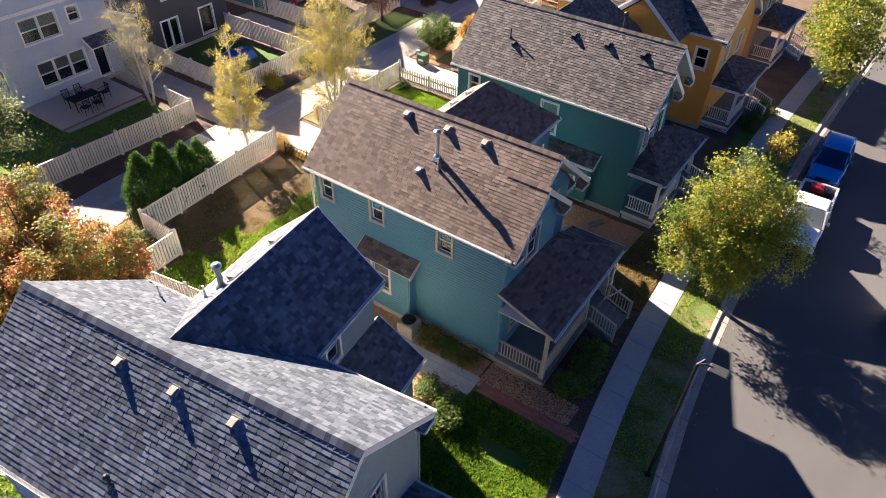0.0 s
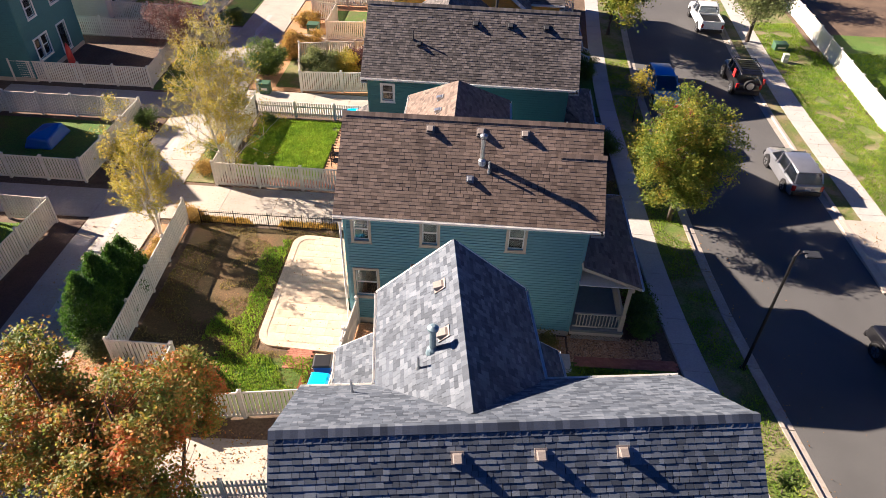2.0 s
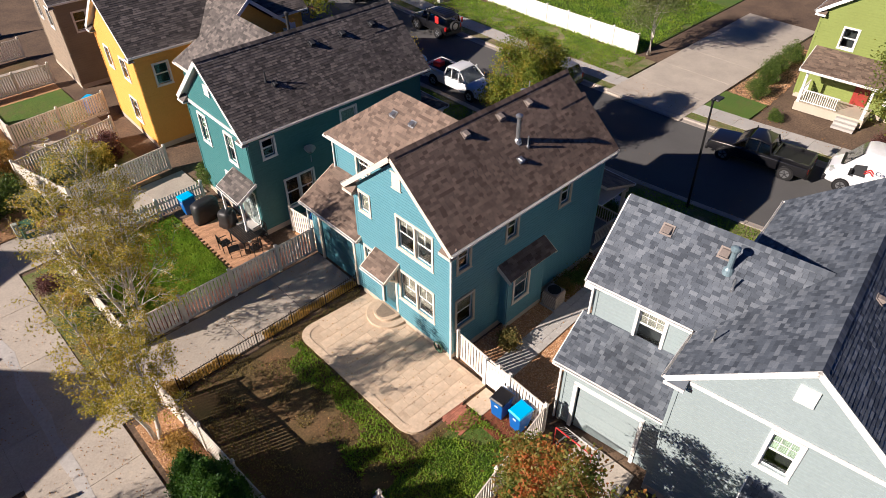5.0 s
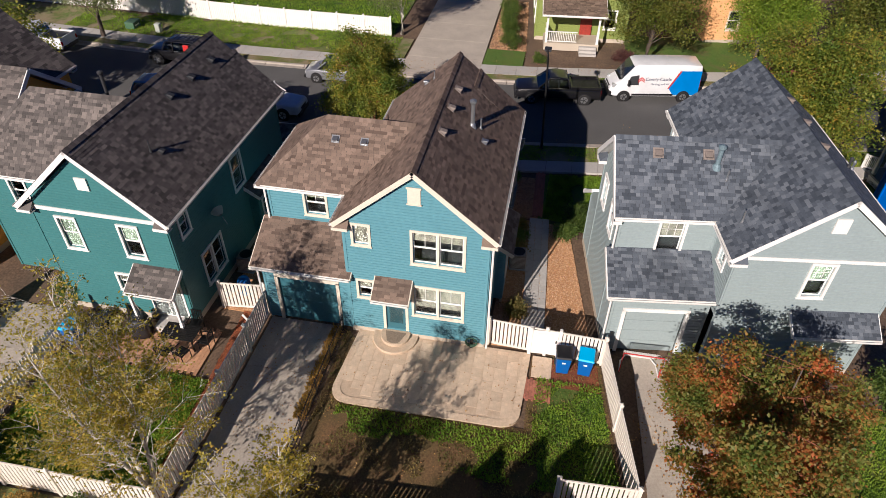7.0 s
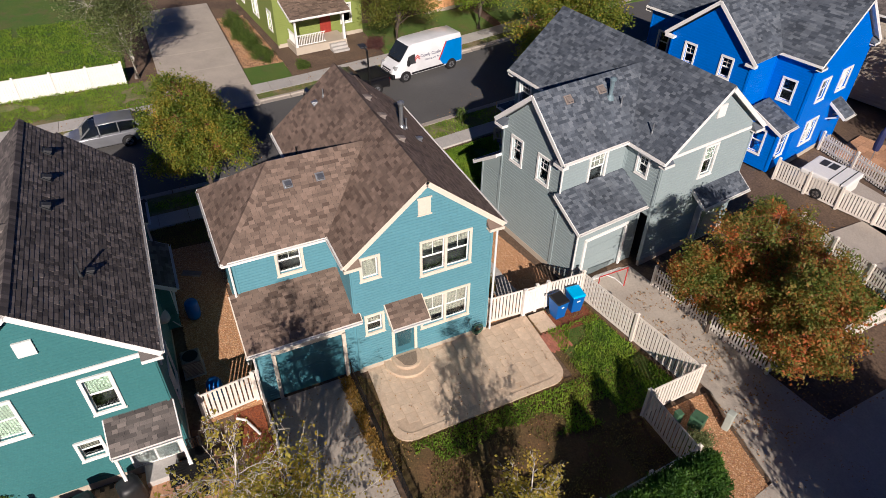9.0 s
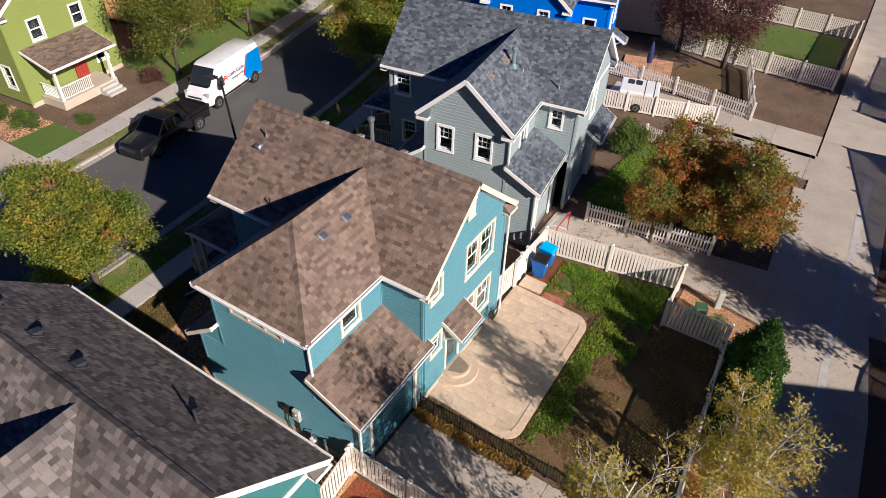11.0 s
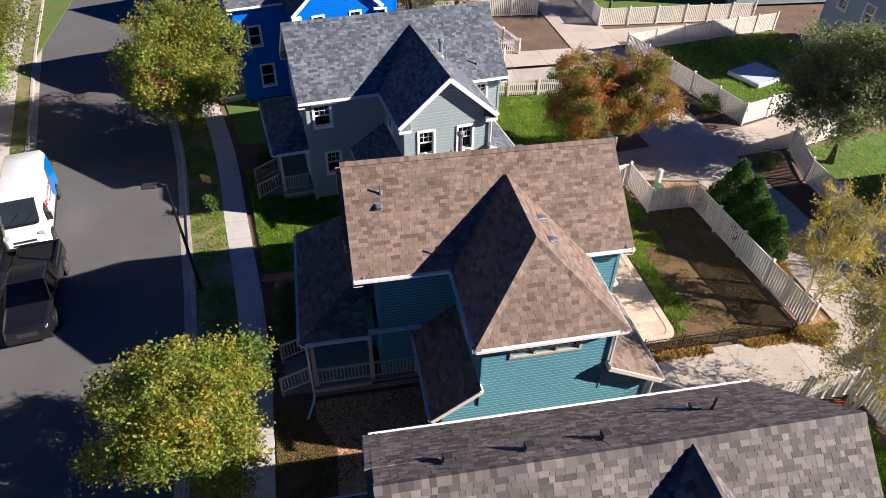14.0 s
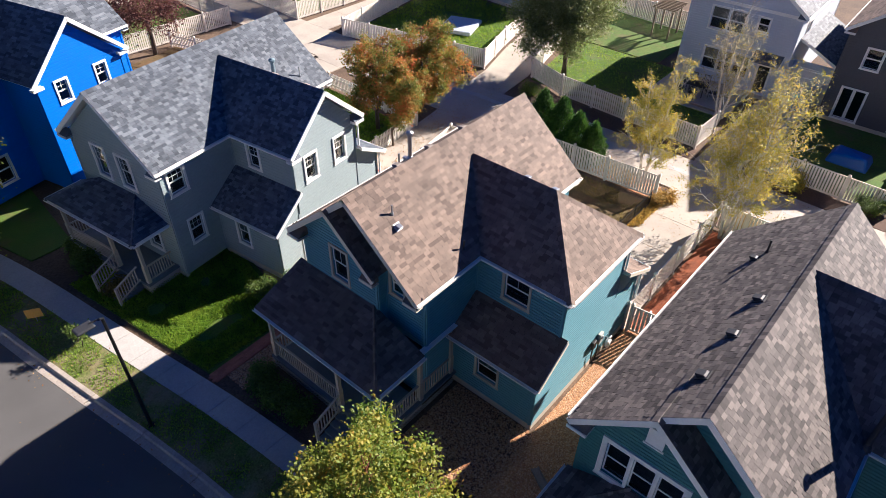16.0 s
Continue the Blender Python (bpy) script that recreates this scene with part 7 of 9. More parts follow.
bevel(Geo().box(-1.4, 0.86, 1.2, -0.95, 0.96, 1.75).part("side_board", M["red"], jeep), 0.03)
pick_up(pose(24.3, 35.2, 0, 0, 0, 88), "white pickup truck with a loaded bed", P_WHITE)
pick_up(pose(23.85, -4.6, 0, 0, 0, 98), "black pickup truck parked at the kerb", P_BLACK)
VB = [(-0.5, 0.95, 0.9, 0.42, 2.1), (-0.49, 1.0, 0.92, 0.36, 2.5), (-0.3, 1.0, 0.93, 0.34, 2.56), (0.2, 1.0, 0.93, 0.34, 2.55), (0.25, 1.0, 0.92, 0.34, 2.46), (0.385, 1.0, 0.9, 0.34, 1.42), (0.44, 0.98, 0.86, 0.36, 1.24), (0.48, 0.92, 0.8, 0.4, 1.08), (0.5, 0.85, 0.72, 0.45, 0.85)]
van = thing("delivery_van", pose(25.65, -10.9, 0, 0, 0, 101), "white high roof work van with a blue wrapped tail", "van", "parked vehicles")
VL, VW = 6.0, 1.03
bevel(loft([(x * VL, VW * a, VW * b, c, d) for x, a, b, c, d in VB]).part("body", P_WHITE, van, smooth=True), 0.03)
for sd in (-1, 1):
    Geo().add([(-2.98, sd * 1.034, 0.5), (-1.3, sd * 1.036, 0.5), (-0.95, sd * 1.03, 0.95), (-1.6, sd * 0.995, 2.2), (-2.95, sd * 0.985, 2.2)], [(0, 1, 2, 3, 4)]).part("blue_wrap", P_SKY, van)
    Geo().add([(-0.95, sd * 1.032, 0.95), (-0.85, sd * 1.032, 0.95), (-1.48, sd * 0.999, 2.2), (-1.6, sd * 0.999, 2.2)], [(0, 1, 2, 3)]).part("red_stripe", M["red"], van)
    Geo().add([(1.12, sd * 1.03, 1.2), (1.92, sd * 1.03, 1.2), (1.75, sd * 1.0, 1.8), (1.2, sd * 0.99, 1.9)], [(0, 1, 2, 3)]).part("side_window", M["vent_dark"], van)
    bevel(Geo().box(1.78, sd * 1.16 - 0.1, 1.2, 1.92, sd * 1.16 + 0.1, 1.6).part("mirror", M["black"], van), 0.03)
    for x in (-2.02, 2.02):
        Geo().tube([(x, sd * 0.85, 0.36), (x, sd * 1.04, 0.36)], [0.44, 0.44], 20).part("wheel_arch", M["black"], van)
        wheel(van, x, sd * 0.96, 0.36, sd)
    bevel(Geo().box(2.5, sd * 0.75 - 0.14, 0.95, 2.85, sd * 0.75 + 0.14, 1.2).part("headlamp", M["lamp_clear"], van), 0.03)
    Geo().bar((-1.3, sd * 1.045, 0.52), (1.5, sd * 1.045, 0.52), 0.03, 0.12).part("rub_strip", M["black"], van)
    Geo().box(-3.01, sd * 0.9 - 0.06, 1.0, -2.95, sd * 0.9 + 0.06, 1.6).part("tail_lamp", M["lamp_red"], van)
Geo().add([(1.575, -0.77, 2.42), (1.575, 0.77, 2.42), (2.285, 0.77, 1.5), (2.285, -0.77, 1.5), (1.6, -0.76, 2.445), (1.6, 0.76, 2.445), (2.31, 0.76, 1.525), (2.31, -0.76, 1.525)],
          [(4, 7, 6, 5), (0, 1, 5, 4), (1, 2, 6, 5), (2, 3, 7, 6), (3, 0, 4, 7)]).part("windscreen", M["windscreen"], van)
Geo().bar((2.36, -0.72, 1.49), (2.36, 0.72, 1.49), 0.16, 0.03).part("cowl", M["black"], van)
for y_ in (-0.55, 0.1):
    Geo().bar((2.34, y_, 1.53), (2.05, y_ + 0.5, 1.92), 0.02, 0.02).part("wiper", M["black"], van)
bevel(Geo().box(2.85, -0.95, 0.36, 3.06, 0.95, 0.7).part("front_bumper", M["black"], van), 0.06)
Geo().box(2.93, -0.55, 0.74, 3.02, 0.55, 0.82).part("grille", M["vent_dark"], van)
Geo().box(2.9, -0.5, 0.86, 2.99, 0.5, 0.97).part("grille", M["vent_dark"], van)
for sd in (-1, 1):
    for txt, z, size, x, key in (("Comfy Castle", 1.62, 0.32, 0.25, "navy"), ("Heating and Air", 1.32, 0.2, 0.1, "navy")):
        cu = bpy.data.curves.new("lettering", "FONT")
        cu.body, cu.size, cu.align_x = txt, size, "CENTER"
        cu.extrude = 0.002
        cu.materials.append(M[key])
        o = new("lettering", cu)
        o.parent = van
        o.matrix_basis = pose(x - 0.4, sd * 1.035, z - 0.1, 86, 0, 0 if sd < 0 else 180)
    lg = Geo()
    y0 = sd * 1.03
    for k, (a, b) in enumerate(((0.98, 1.5), (1.12, 1.4))):
        lg.bar((1.0 - 0.22, y0, 1.55 - k * 0.14), (1.0, y0, 1.75 - k * 0.14), 0.012, 0.06).bar((1.0, y0, 1.75 - k * 0.14), (1.22, y0, 1.55 - k * 0.14), 0.012, 0.06)
    lg.part("logo", M["red"], van)

# ---- street lamp ----
lp = thing("street_lamp", pose(16.88, -4.12, 0), "tall black steel street lamp with a flat head", "street lamp")
Geo().tube([(0, 0, 0), (0, 0, 0.12), (0, 0, 0.14), (0.1, 0.25, 6.0), (0.25, 0.4, 6.15)], [0.14, 0.14, 0.075, 0.05, 0.045], 12).part("pole", M["iron"], lp)
Geo().tube([(0.1, 0.25, 6.0), (0.3, 0.3, 6.1), (0.5, 0.3, 6.1)], [0.035, 0.03, 0.03], 8).part("arm", M["iron"], lp)
hd = bevel(Geo().box(0.4, 0.1, 6.0, 1.0, 0.5, 6.1).part("lamp_head", M["vent_dark"], lp), 0.05)
Geo().box(0.5, 0.16, 5.98, 0.95, 0.44, 6.002).part("lens", M["lamp_clear"], hd)


# ---- bins, boxes, grill covers, furniture ----
def bin_(m, label, lid):
    R = thing("wheelie_bin", m, label, "bin", "bins by the fence")
    b = Geo().add([(-0.24, -0.28, 0.04), (0.24, -0.28, 0.04), (0.24, 0.22, 0.04), (-0.24, 0.22, 0.04), (-0.3, -0.36, 1.0), (0.3, -0.36, 1.0), (0.3, 0.36, 1.0), (-0.3, 0.36, 1.0)],
                  [(3, 2, 1, 0), (0, 1, 5, 4), (1, 2, 6, 5), (2, 3, 7, 6), (3, 0, 4, 7), (4, 5, 6, 7)]).part("body", M["bin_blue"], R)
    bevel(b, 0.03)
    bevel(Geo().add([(-0.33, -0.4, 1.0), (0.33, -0.4, 1.0), (0.33, 0.38, 1.02), (-0.33, 0.38, 1.02), (-0.29, -0.34, 1.08), (0.29, -0.34, 1.08), (0.29, 0.3, 1.13), (-0.29, 0.3, 1.13)],
                    [(3, 2, 1, 0), (0, 1, 5, 4), (1, 2, 6, 5), (2, 3, 7, 6), (3, 0, 4, 7), (4, 5, 6, 7)]).part("lid", M[lid], R), 0.025)
    Geo().bar((-0.28, 0.42, 0.98), (0.28, 0.42, 0.98), 0.03, 0.03).part("handle", M["bin_blue"], R)
    for x in (-0.27, 0.27):
        Geo().tube([(x - 0.03, 0.27, 0.12), (x + 0.03, 0.27, 0.12)], [0.12, 0.12], 12).part("wheel", M["rubber"], R)
    Geo().box(-0.07, -0.345, 0.7, 0.07, -0.335, 0.78).part("label_mark", M["white"], R)


bin_(pose(-0.2, -6.15, 0.02, 0, 0, -86), "blue bin with a black lid by the fence", "black")
bin_(pose(-0.15, -7.05, 0.02, 0, 0, -94), "blue bin with a bright blue lid by the fence", "lid_blue")
bin_(pose(-2.6, 14.1, 0.02, 0, 0, -90), "blue bin with a bright blue lid by a low fence", "lid_blue")
bin_(pose(-1.9, 29.0, 0.02, 0, 0, -60), "blue bin with a bright blue lid in a yard", "lid_blue")


def covered(m, label, sx, sy, h):
    R = thing("grill_cover", m, label, "grill", "covered grills")
    g = Geo()
    rng = random.Random(int(sx * 100 + h * 10))
    n = 20
    for z, s in ((0.03, 1.0), (0.3, 0.97), (0.7, 0.94), (h - 0.15, 0.9), (h - 0.03, 0.7), (h, 0.35)):
        for j in range(n):
            a = 2 * math.pi * j / n
            k = s * (1 + rng.uniform(-0.05, 0.05))
            cx = abs(math.cos(a)) ** 0.5 * math.copysign(1, math.cos(a))
            cy = abs(math.sin(a)) ** 0.5 * math.copysign(1, math.sin(a))
            g.v.append((cx * sx / 2 * k, cy * sy / 2 * k, z))
    for i in range(5):
        for j in range(n):
            a, b = i * n + j, i * n + (j + 1) % n
            g.f.append((a, b, b + n, a + n))
    g.f.append(tuple(5 * n + j for j in range(n)))
    g.f.append(tuple(range(n - 1, -1, -1)))
    g.part("cover", M["cover"], R, smooth=True)


covered(pose(-2.2, 12.9, 0.05, 0, 0, 5), "large grill under a black vinyl cover", 1.5, 0.75, 1.2)
covered(pose(-1.7, 11.6, 0.05, 0, 0, 20), "round grill under a black vinyl cover", 0.8, 0.8, 1.0)


def slat_table(m, label, lx=1.5, ly=0.9):
    R = thing("garden_table", m, label, "table")
    for k in range(int(ly / 0.1)):
        y = -ly / 2 + 0.05 + k * 0.1
        Geo().box(-lx / 2, y - 0.04, 0.7, lx / 2, y + 0.04, 0.73).part("slat", M["iron"], R)
    for x in (-1, 1):
        for y in (-1, 1):
            Geo().box(x * (lx / 2 - 0.08) - 0.025, y * (ly / 2 - 0.08) - 0.025, 0, x * (lx / 2 - 0.08) + 0.025, y * (ly / 2 - 0.08) + 0.025, 0.7).part("leg", M["iron"], R)


def chair(m, label="black metal garden chair with a slatted seat"):
    R = thing("garden_chair", m, label, "chair", "chairs round the garden table")
    Geo().box(-0.24, -0.24, 0.42, 0.24, 0.24, 0.45).part("seat", M["iron"], R)
    for x in (-1, 1):
        Geo().bar((x * 0.22, -0.22, 0), (x * 0.22, -0.22, 0.44), 0.03, 0.03).part("leg", M["iron"], R)
        Geo().bar((x * 0.22, 0.24, 0), (x * 0.22, 0.28, 0.95), 0.03, 0.03).part("leg", M["iron"], R)
        Geo().bar((x * 0.25, -0.22, 0.64), (x * 0.25, 0.26, 0.66), 0.04, 0.025).part("armrest", M["iron"], R)
    for k in range(5):
        Geo().bar((-0.17 + k * 0.085, 0.25, 0.46), (-0.17 + k * 0.085, 0.28, 0.93), 0.025, 0.02).part("back_slat", M["iron"], R)
    Geo().bar((-0.24, 0.28, 0.95), (0.24, 0.28, 0.95), 0.03, 0.04).part("top_rail", M["iron"], R)
    return R


slat_table(pose(-1.9, 9.6, 0.06, 0, 0, 90), "black slatted metal table on the paver terrace")
for x, y, a in ((-2.8, 9.9, 90), (-1.9, 8.55, 180), (-1.1, 9.4, -90), (-2.7, 9.2, 75)):
    chair(pose(x, y, 0.06, 0, 0, a))
slat_table(pose(-22.6, -0.6, 0.3, 0, 0, 90), "dark metal table on a wooden deck", 1.8, 1.0)
for x, y, a in ((-23.6, -0.2, 90), (-23.5, -1.1, 90), (-21.7, -0.3, -90), (-21.7, -1.1, -90), (-22.6, 0.8, 0)):
    chair(pose(x, y, 0.3, 0, 0, a))
deck = thing("deck", Matrix(), "low pale wooden deck behind a pale house", "deck", kind="structure")
dk = Geo().box(-2.35, -0.065, 0, 2.35, 0.065, 0.04).mesh("plank", M["tan"])
for k in range(42):
    place("plank", dk, deck, at=Matrix.Translation((-23.5, -3.1 + k * 0.135, 0.26)))
Geo().box(-25.8, -3.1, 0.0, -21.2, 2.5, 0.25).part("deck_frame", M["wood"], deck)
Geo().box(-21.15, -3.0, 0.0, -20.8, 2.4, 0.13).part("step", M["tan"], deck)
tb = thing("tarpaulin", pose(-20.6, 10.3, 0.05), "blue tarpaulin over a stack behind a fence", "tarpaulin")
bevel(Geo().add([(-0.9, -1.2, 0), (0.9, -1.2, 0), (0.9, 1.2, 0), (-0.9, 1.2, 0), (-0.6, -0.9, 0.7), (0.7, -1.0, 0.6), (0.6, 0.9, 0.8), (-0.7, 1.0, 0.55)],
                [(3, 2, 1, 0), (0, 1, 5, 4), (1, 2, 6, 5), (2, 3, 7, 6), (3, 0, 4, 7), (4, 5, 6, 7)]).part("sheet", M["bin_blue"], tb), 0.15)


def utility(m, label, sx, sy, h, key, cat="utility box"):
    R = thing("utility_box", m, label, cat, "utility boxes")
    bevel(Geo().box(-sx / 2, -sy / 2, 0, sx / 2, sy / 2, h * 0.86).part("housing", M[key], R), 0.03)
    bevel(Geo().box(-sx / 2 - 0.02, -sy / 2 - 0.02, h * 0.86, sx / 2 + 0.02, sy / 2 + 0.02, h).part("cap", M[key], R), 0.04)
    Geo().box(-sx * 0.3, -sy / 2 - 0.006, h * 0.4, sx * 0.3, -sy / 2, h * 0.6).part("notice", M["fence"], R)


utility(pose(-7.9, -8.7, 0.01, 0, 0, 20), "pale grey green utility pedestal by the alley", 0.26, 0.26, 0.95, "box_grey")
utility(pose(-7.35, -7.75, 0.01, 0, 0, 20), "green utility box with a yellow notice", 0.5, 0.45, 0.6, "box_green")
utility(pose(-6.9, -7.2, 0.01), "small green utility pedestal", 0.25, 0.25, 0.6, "box_green")
utility(pose(-9.4, 18.0, 0.01), "green transformer box by the alley", 0.7, 0.6, 0.8, "box_green")
utility(pose(-9.9, 18.1, 0.01), "pale utility pedestal by the alley", 0.25, 0.25, 0.9, "box_grey")
utility(pose(-8.5, 28.9, 0.01), "green transformer box by the alley", 0.9, 0.8, 0.8, "box_green")
utility(pose(29.2, 30.2, 0.05), "green transformer box on the lawn", 1.0, 0.8, 0.6, "box_green")
utility(pose(28.8, 27.7, 0.05), "pale utility pedestal on the lawn", 0.4, 0.4, 0.7, "box_grey")
ac = thing("air_conditioner", pose(5.9, -3.75, 0.02, 0, 0, 4), "tan louvred air conditioner by the wall", "air conditioner")
bevel(Geo().box(-0.36, -0.36, 0.05, 0.36, 0.36, 0.86).part("housing", M["vent_tan"], ac), 0.04)
for k in range(9):
    Geo().box(-0.375, -0.375, 0.13 + k * 0.075, 0.375, 0.375, 0.155 + k * 0.075).part("louvre", M["tan"], ac)
Geo().tube([(0, 0, 0.86), (0, 0, 0.875)], [0.3, 0.3], 24).part("fan_grille", M["iron"], ac)
Geo().box(-0.42, -0.42, 0, 0.42, 0.42, 0.05).part("pad", M["walk"], ac)
ac2 = copy_thing(ac, pose(3.2, 8.9, 0.02))
ac2["label"] = "tan louvred air conditioner beside a green teal wall"
mt = thing("meter_box", pose(3.12, 6.66, 1.35), "grey electricity meter with black conduit on the wall", "meter")
bevel(Geo().box(-0.15, 0, -0.25, 0.15, 0.14, 0.3).part("housing", M["box_grey"], mt), 0.02)
Geo().tube([(0, 0.14, 0.12), (0, 0.2, 0.12)], [0.09, 0.085], 14).part("dial_glass", M["steel"], mt)
Geo().tube([(0, 0.05, -0.25), (0, 0.05, -1.2)], [0.03, 0.03], 8).part("conduit", M["black"], mt)
bevel(Geo().box(0.35, 0, -0.2, 0.62, 0.12, 0.2).part("service_box", M["black"], mt), 0.02)
Geo().tube([(0.48, 0.05, -0.2), (0.5, 0.06, -0.7), (0.42, 0.05, -1.2)], [0.02] * 3, 6).part("cable", M["black"], mt)
gm = thing("gas_meter", pose(2.37, 6.72, 0.25), "pale grey gas meter on a bent pipe by the wall", "meter")
bevel(Geo().box(-0.14, 0, 0.1, 0.14, 0.2, 0.45).part("housing", M["fence_white"], gm), 0.05)
Geo().tube([(-0.2, 0.1, -0.25), (-0.2, 0.1, 0.55), (-0.08, 0.1, 0.55), (-0.08, 0.1, 0.44)], [0.022] * 4, 8).part("pipe", M["steel"], gm)
Geo().tube([(0.08, 0.1, 0.44), (0.08, 0.1, 0.62), (0.08, -0.05, 0.62)], [0.022] * 3, 8).part("outlet_pipe", M["steel"], gm)
hose = thing("hose_reel", pose(0.16, -2.35, 0.09), "green garden hose coiled on the wall", "hose")
for k in range(5):
    Geo().tube([(-0.05 - 0.02 * (k % 2), 0.24 * math.cos(a), 0.42 + 0.05 * (k - 2) * 0.3 + (0.27 - 0.02 * k) * math.sin(a)) for a in [2 * math.pi * j / 18 for j in range(19)]], [0.022] * 19, 6).part("hose_coil", M["box_green"], hose)
Geo().box(-0.02, -0.06, 0.0, 0.05, 0.06, 0.5).part("stand", M["black"], hose)
net = thing("hockey_net", pose(0.08, -9.25, 0.05, 0, 0, -90), "red framed hockey goal with white netting", "goal")
Geo().tube([(-0.78, 0, 0.02), (-0.78, 0, 1.15), (0.78, 0, 1.15), (0.78, 0, 0.02)], [0.028] * 4, 8).part("frame", M["red"], net)
Geo().tube([(-0.78, 0, 0.03), (-0.72, 0.6, 0.03), (-0.5, 0.95, 0.03), (0.5, 0.95, 0.03), (0.72, 0.6, 0.03), (0.78, 0, 0.03)], [0.035] * 6, 8).part("base_bar", M["white_net"], net)
ng = Geo()
for k in range(17):
    x = -0.76 + k * 0.095
    ng.bar((x, 0.0, 1.13), (x * 0.9, 0.45, 0.85), 0.012, 0.012).bar((x * 0.9, 0.45, 0.85), (x * 0.8, 0.93, 0.04), 0.012, 0.012)
for k in range(1, 10):
    t = k / 10
    ng.bar((-0.72 + 0.1 * t, 0.45 + 0.48 * t, 0.85 - 0.8 * t), (0.72 - 0.1 * t, 0.45 + 0.48 * t, 0.85 - 0.8 * t), 0.012, 0.012)
ng.part("netting", M["white_net"], net)
sb = thing("splash_block", pose(9.2, 8.1, 0.04, 0, 0, 60), "grey splash block lying on the gravel", "splash block")
bevel(Geo().box(-0.45, -0.12, 0, 0.45, 0.12, 0.05).box(-0.45, -0.15, 0, 0.45, -0.12, 0.1).box(-0.45, 0.12, 0, 0.45, 0.15, 0.1).part("trough", M["vent_tan"], sb), 0.01)
pd = thing("downspout_pipe", pose(-0.4, 7.4, 0.06, 0, 0, 20), "white drain pipe lying on red mulch", "pipe")
Geo().tube([(-0.6, 0, 0.05), (0.3, 0.05, 0.05), (0.6, 0.25, 0.05)], [0.05] * 3, 8).part("tube", M["white"], pd)
st = thing("doorstep", pose(-0.3, 10.6, 0.0), "pale concrete doorstep at the sliding door", "step")
bevel(Geo().box(-1.2, -0.55, 0.0, 0.55, 0.55, 0.32).part("block", M["walk"], st), 0.02)
for (x, y, z, a, lab) in ((1.5, 8.3, 0.05, 10, "dark blue barrel in the side yard"), (6.3, 8.4, 0.05, 40, "blue tub by the wall")):
    br = thing("barrel", pose(x, y, z, 0, 0, a), lab, "barrel")
    Geo().tube([(0, 0, 0), (0, 0, 0.1), (0, 0, 0.45), (0, 0, 0.8), (0, 0, 0.88)], [0.25, 0.28, 0.3, 0.28, 0.24], 16).part("body", M["bin_blue"], br, smooth=True)
sg = thing("yard_sign", pose(17.23, -12.6, 0.08, 0, 0, 148), "small yellow sign on the verge", "sign")
Geo().box(-0.32, -0.01, 0.3, 0.32, 0.01, 0.78).part("board", M["yellow_siding"], sg)
Geo().bar((0, 0, 0), (0, 0, 0.4), 0.02, 0.02).part("stake", M["steel"], sg)
um = thing("patio_umbrella", pose(-23.0, 18.6, 0), "closed red patio umbrella", "umbrella")
Geo().tube([(0, 0, 0), (0, 0, 2.6)], [0.03, 0.03], 8).part("pole", M["steel"], um)
Geo().tube([(0, 0, 0.9), (0, 0, 1.3), (0, 0, 2.2), (0, 0, 2.6)], [0.2, 0.24, 0.16, 0.03], 10).part("canopy", M["red"], um)
um2 = thing("patio_umbrella", pose(2.9, -30.3, 0), "closed navy patio umbrella", "umbrella")
Geo().tube([(0, 0, 0), (0, 0, 2.5)], [0.03, 0.03], 8).part("pole", M["steel"], um2)
Geo().tube([(0, 0, 0.9), (0, 0, 1.3), (0, 0, 2.1), (0, 0, 2.5)], [0.18, 0.22, 0.16, 0.03], 10).part("canopy", M["navy"], um2)
cmp_ = thing("camper_trailer", pose(1.83, -25.15, 0.05, 0, 0, 14), "white folded camper trailer with dark roof panels", "trailer")
bevel(Geo().box(-1.2, -1.0, 0.42, 1.2, 1.0, 1.1).part("body", M["fence_white"], cmp_), 0.05)
bevel(Geo().box(-1.26, -1.06, 1.1, 1.26, 1.06, 1.4).part("lid", M["white"], cmp_), 0.07)
for x in (0.62, 0.1):
    Geo().box(x - 0.2, -0.75, 1.4, x + 0.2, -0.1, 1.425).part("roof_panel", M["vent_dark"], cmp_)
for x in (-0.35, -0.95):
    Geo().box(x - 0.025, -1.065, 1.08, x + 0.025, 1.065, 1.408).part("strap", M["black"], cmp_)
for sd in (-1, 1):
    wheel(cmp_, 0, sd * 1.0, 0.3, sd)
Geo().bar((-1.1, 0.3, 0.45), (-1.1, 0.3, 0.0), 0.06, 0.06).bar((-1.1, 0.3, 0.45), (-2.2, 0, 0.45), 0.08, 0.08).bar((-1.1, -0.3, 0.45), (-2.2, 0, 0.45), 0.08, 0.08).part("drawbar", M["iron"], cmp_)
# hot tub cover, drawn as a low padded block
tr = thing("trampoline_pad", pose(-21.4, -20.6, 0.04, 0, 0, 20), "pale blue padded mat on a lawn", "mat")
bevel(Geo().box(-1.6, -1.4, 0, 1.6, 1.4, 0.35).part("pad", M["lilac_siding"], tr), 0.08)
bin_(pose(-25.2, 5.5, 0.04, 0, 0, 20), "blue wheeled bin behind a fence", "lid_blue")
pg = thing("pergola", pose(-31.9, -7.2, 0.02, 0, 0, 3), "brown timber pergola beside a back lawn", "pergola")
for x in (-1.0, 1.0):
    for y_ in (-0.7, 0.7):
        Geo().box(x - 0.06, y_ - 0.06, 0, x + 0.06, y_ + 0.06, 2.2).part("post", M["wood"], pg)
for y_ in (-0.7, 0.7):
    Geo().box(-1.3, y_ - 0.03, 2.2, 1.3, y_ + 0.03, 2.36).part("beam", M["wood"], pg)
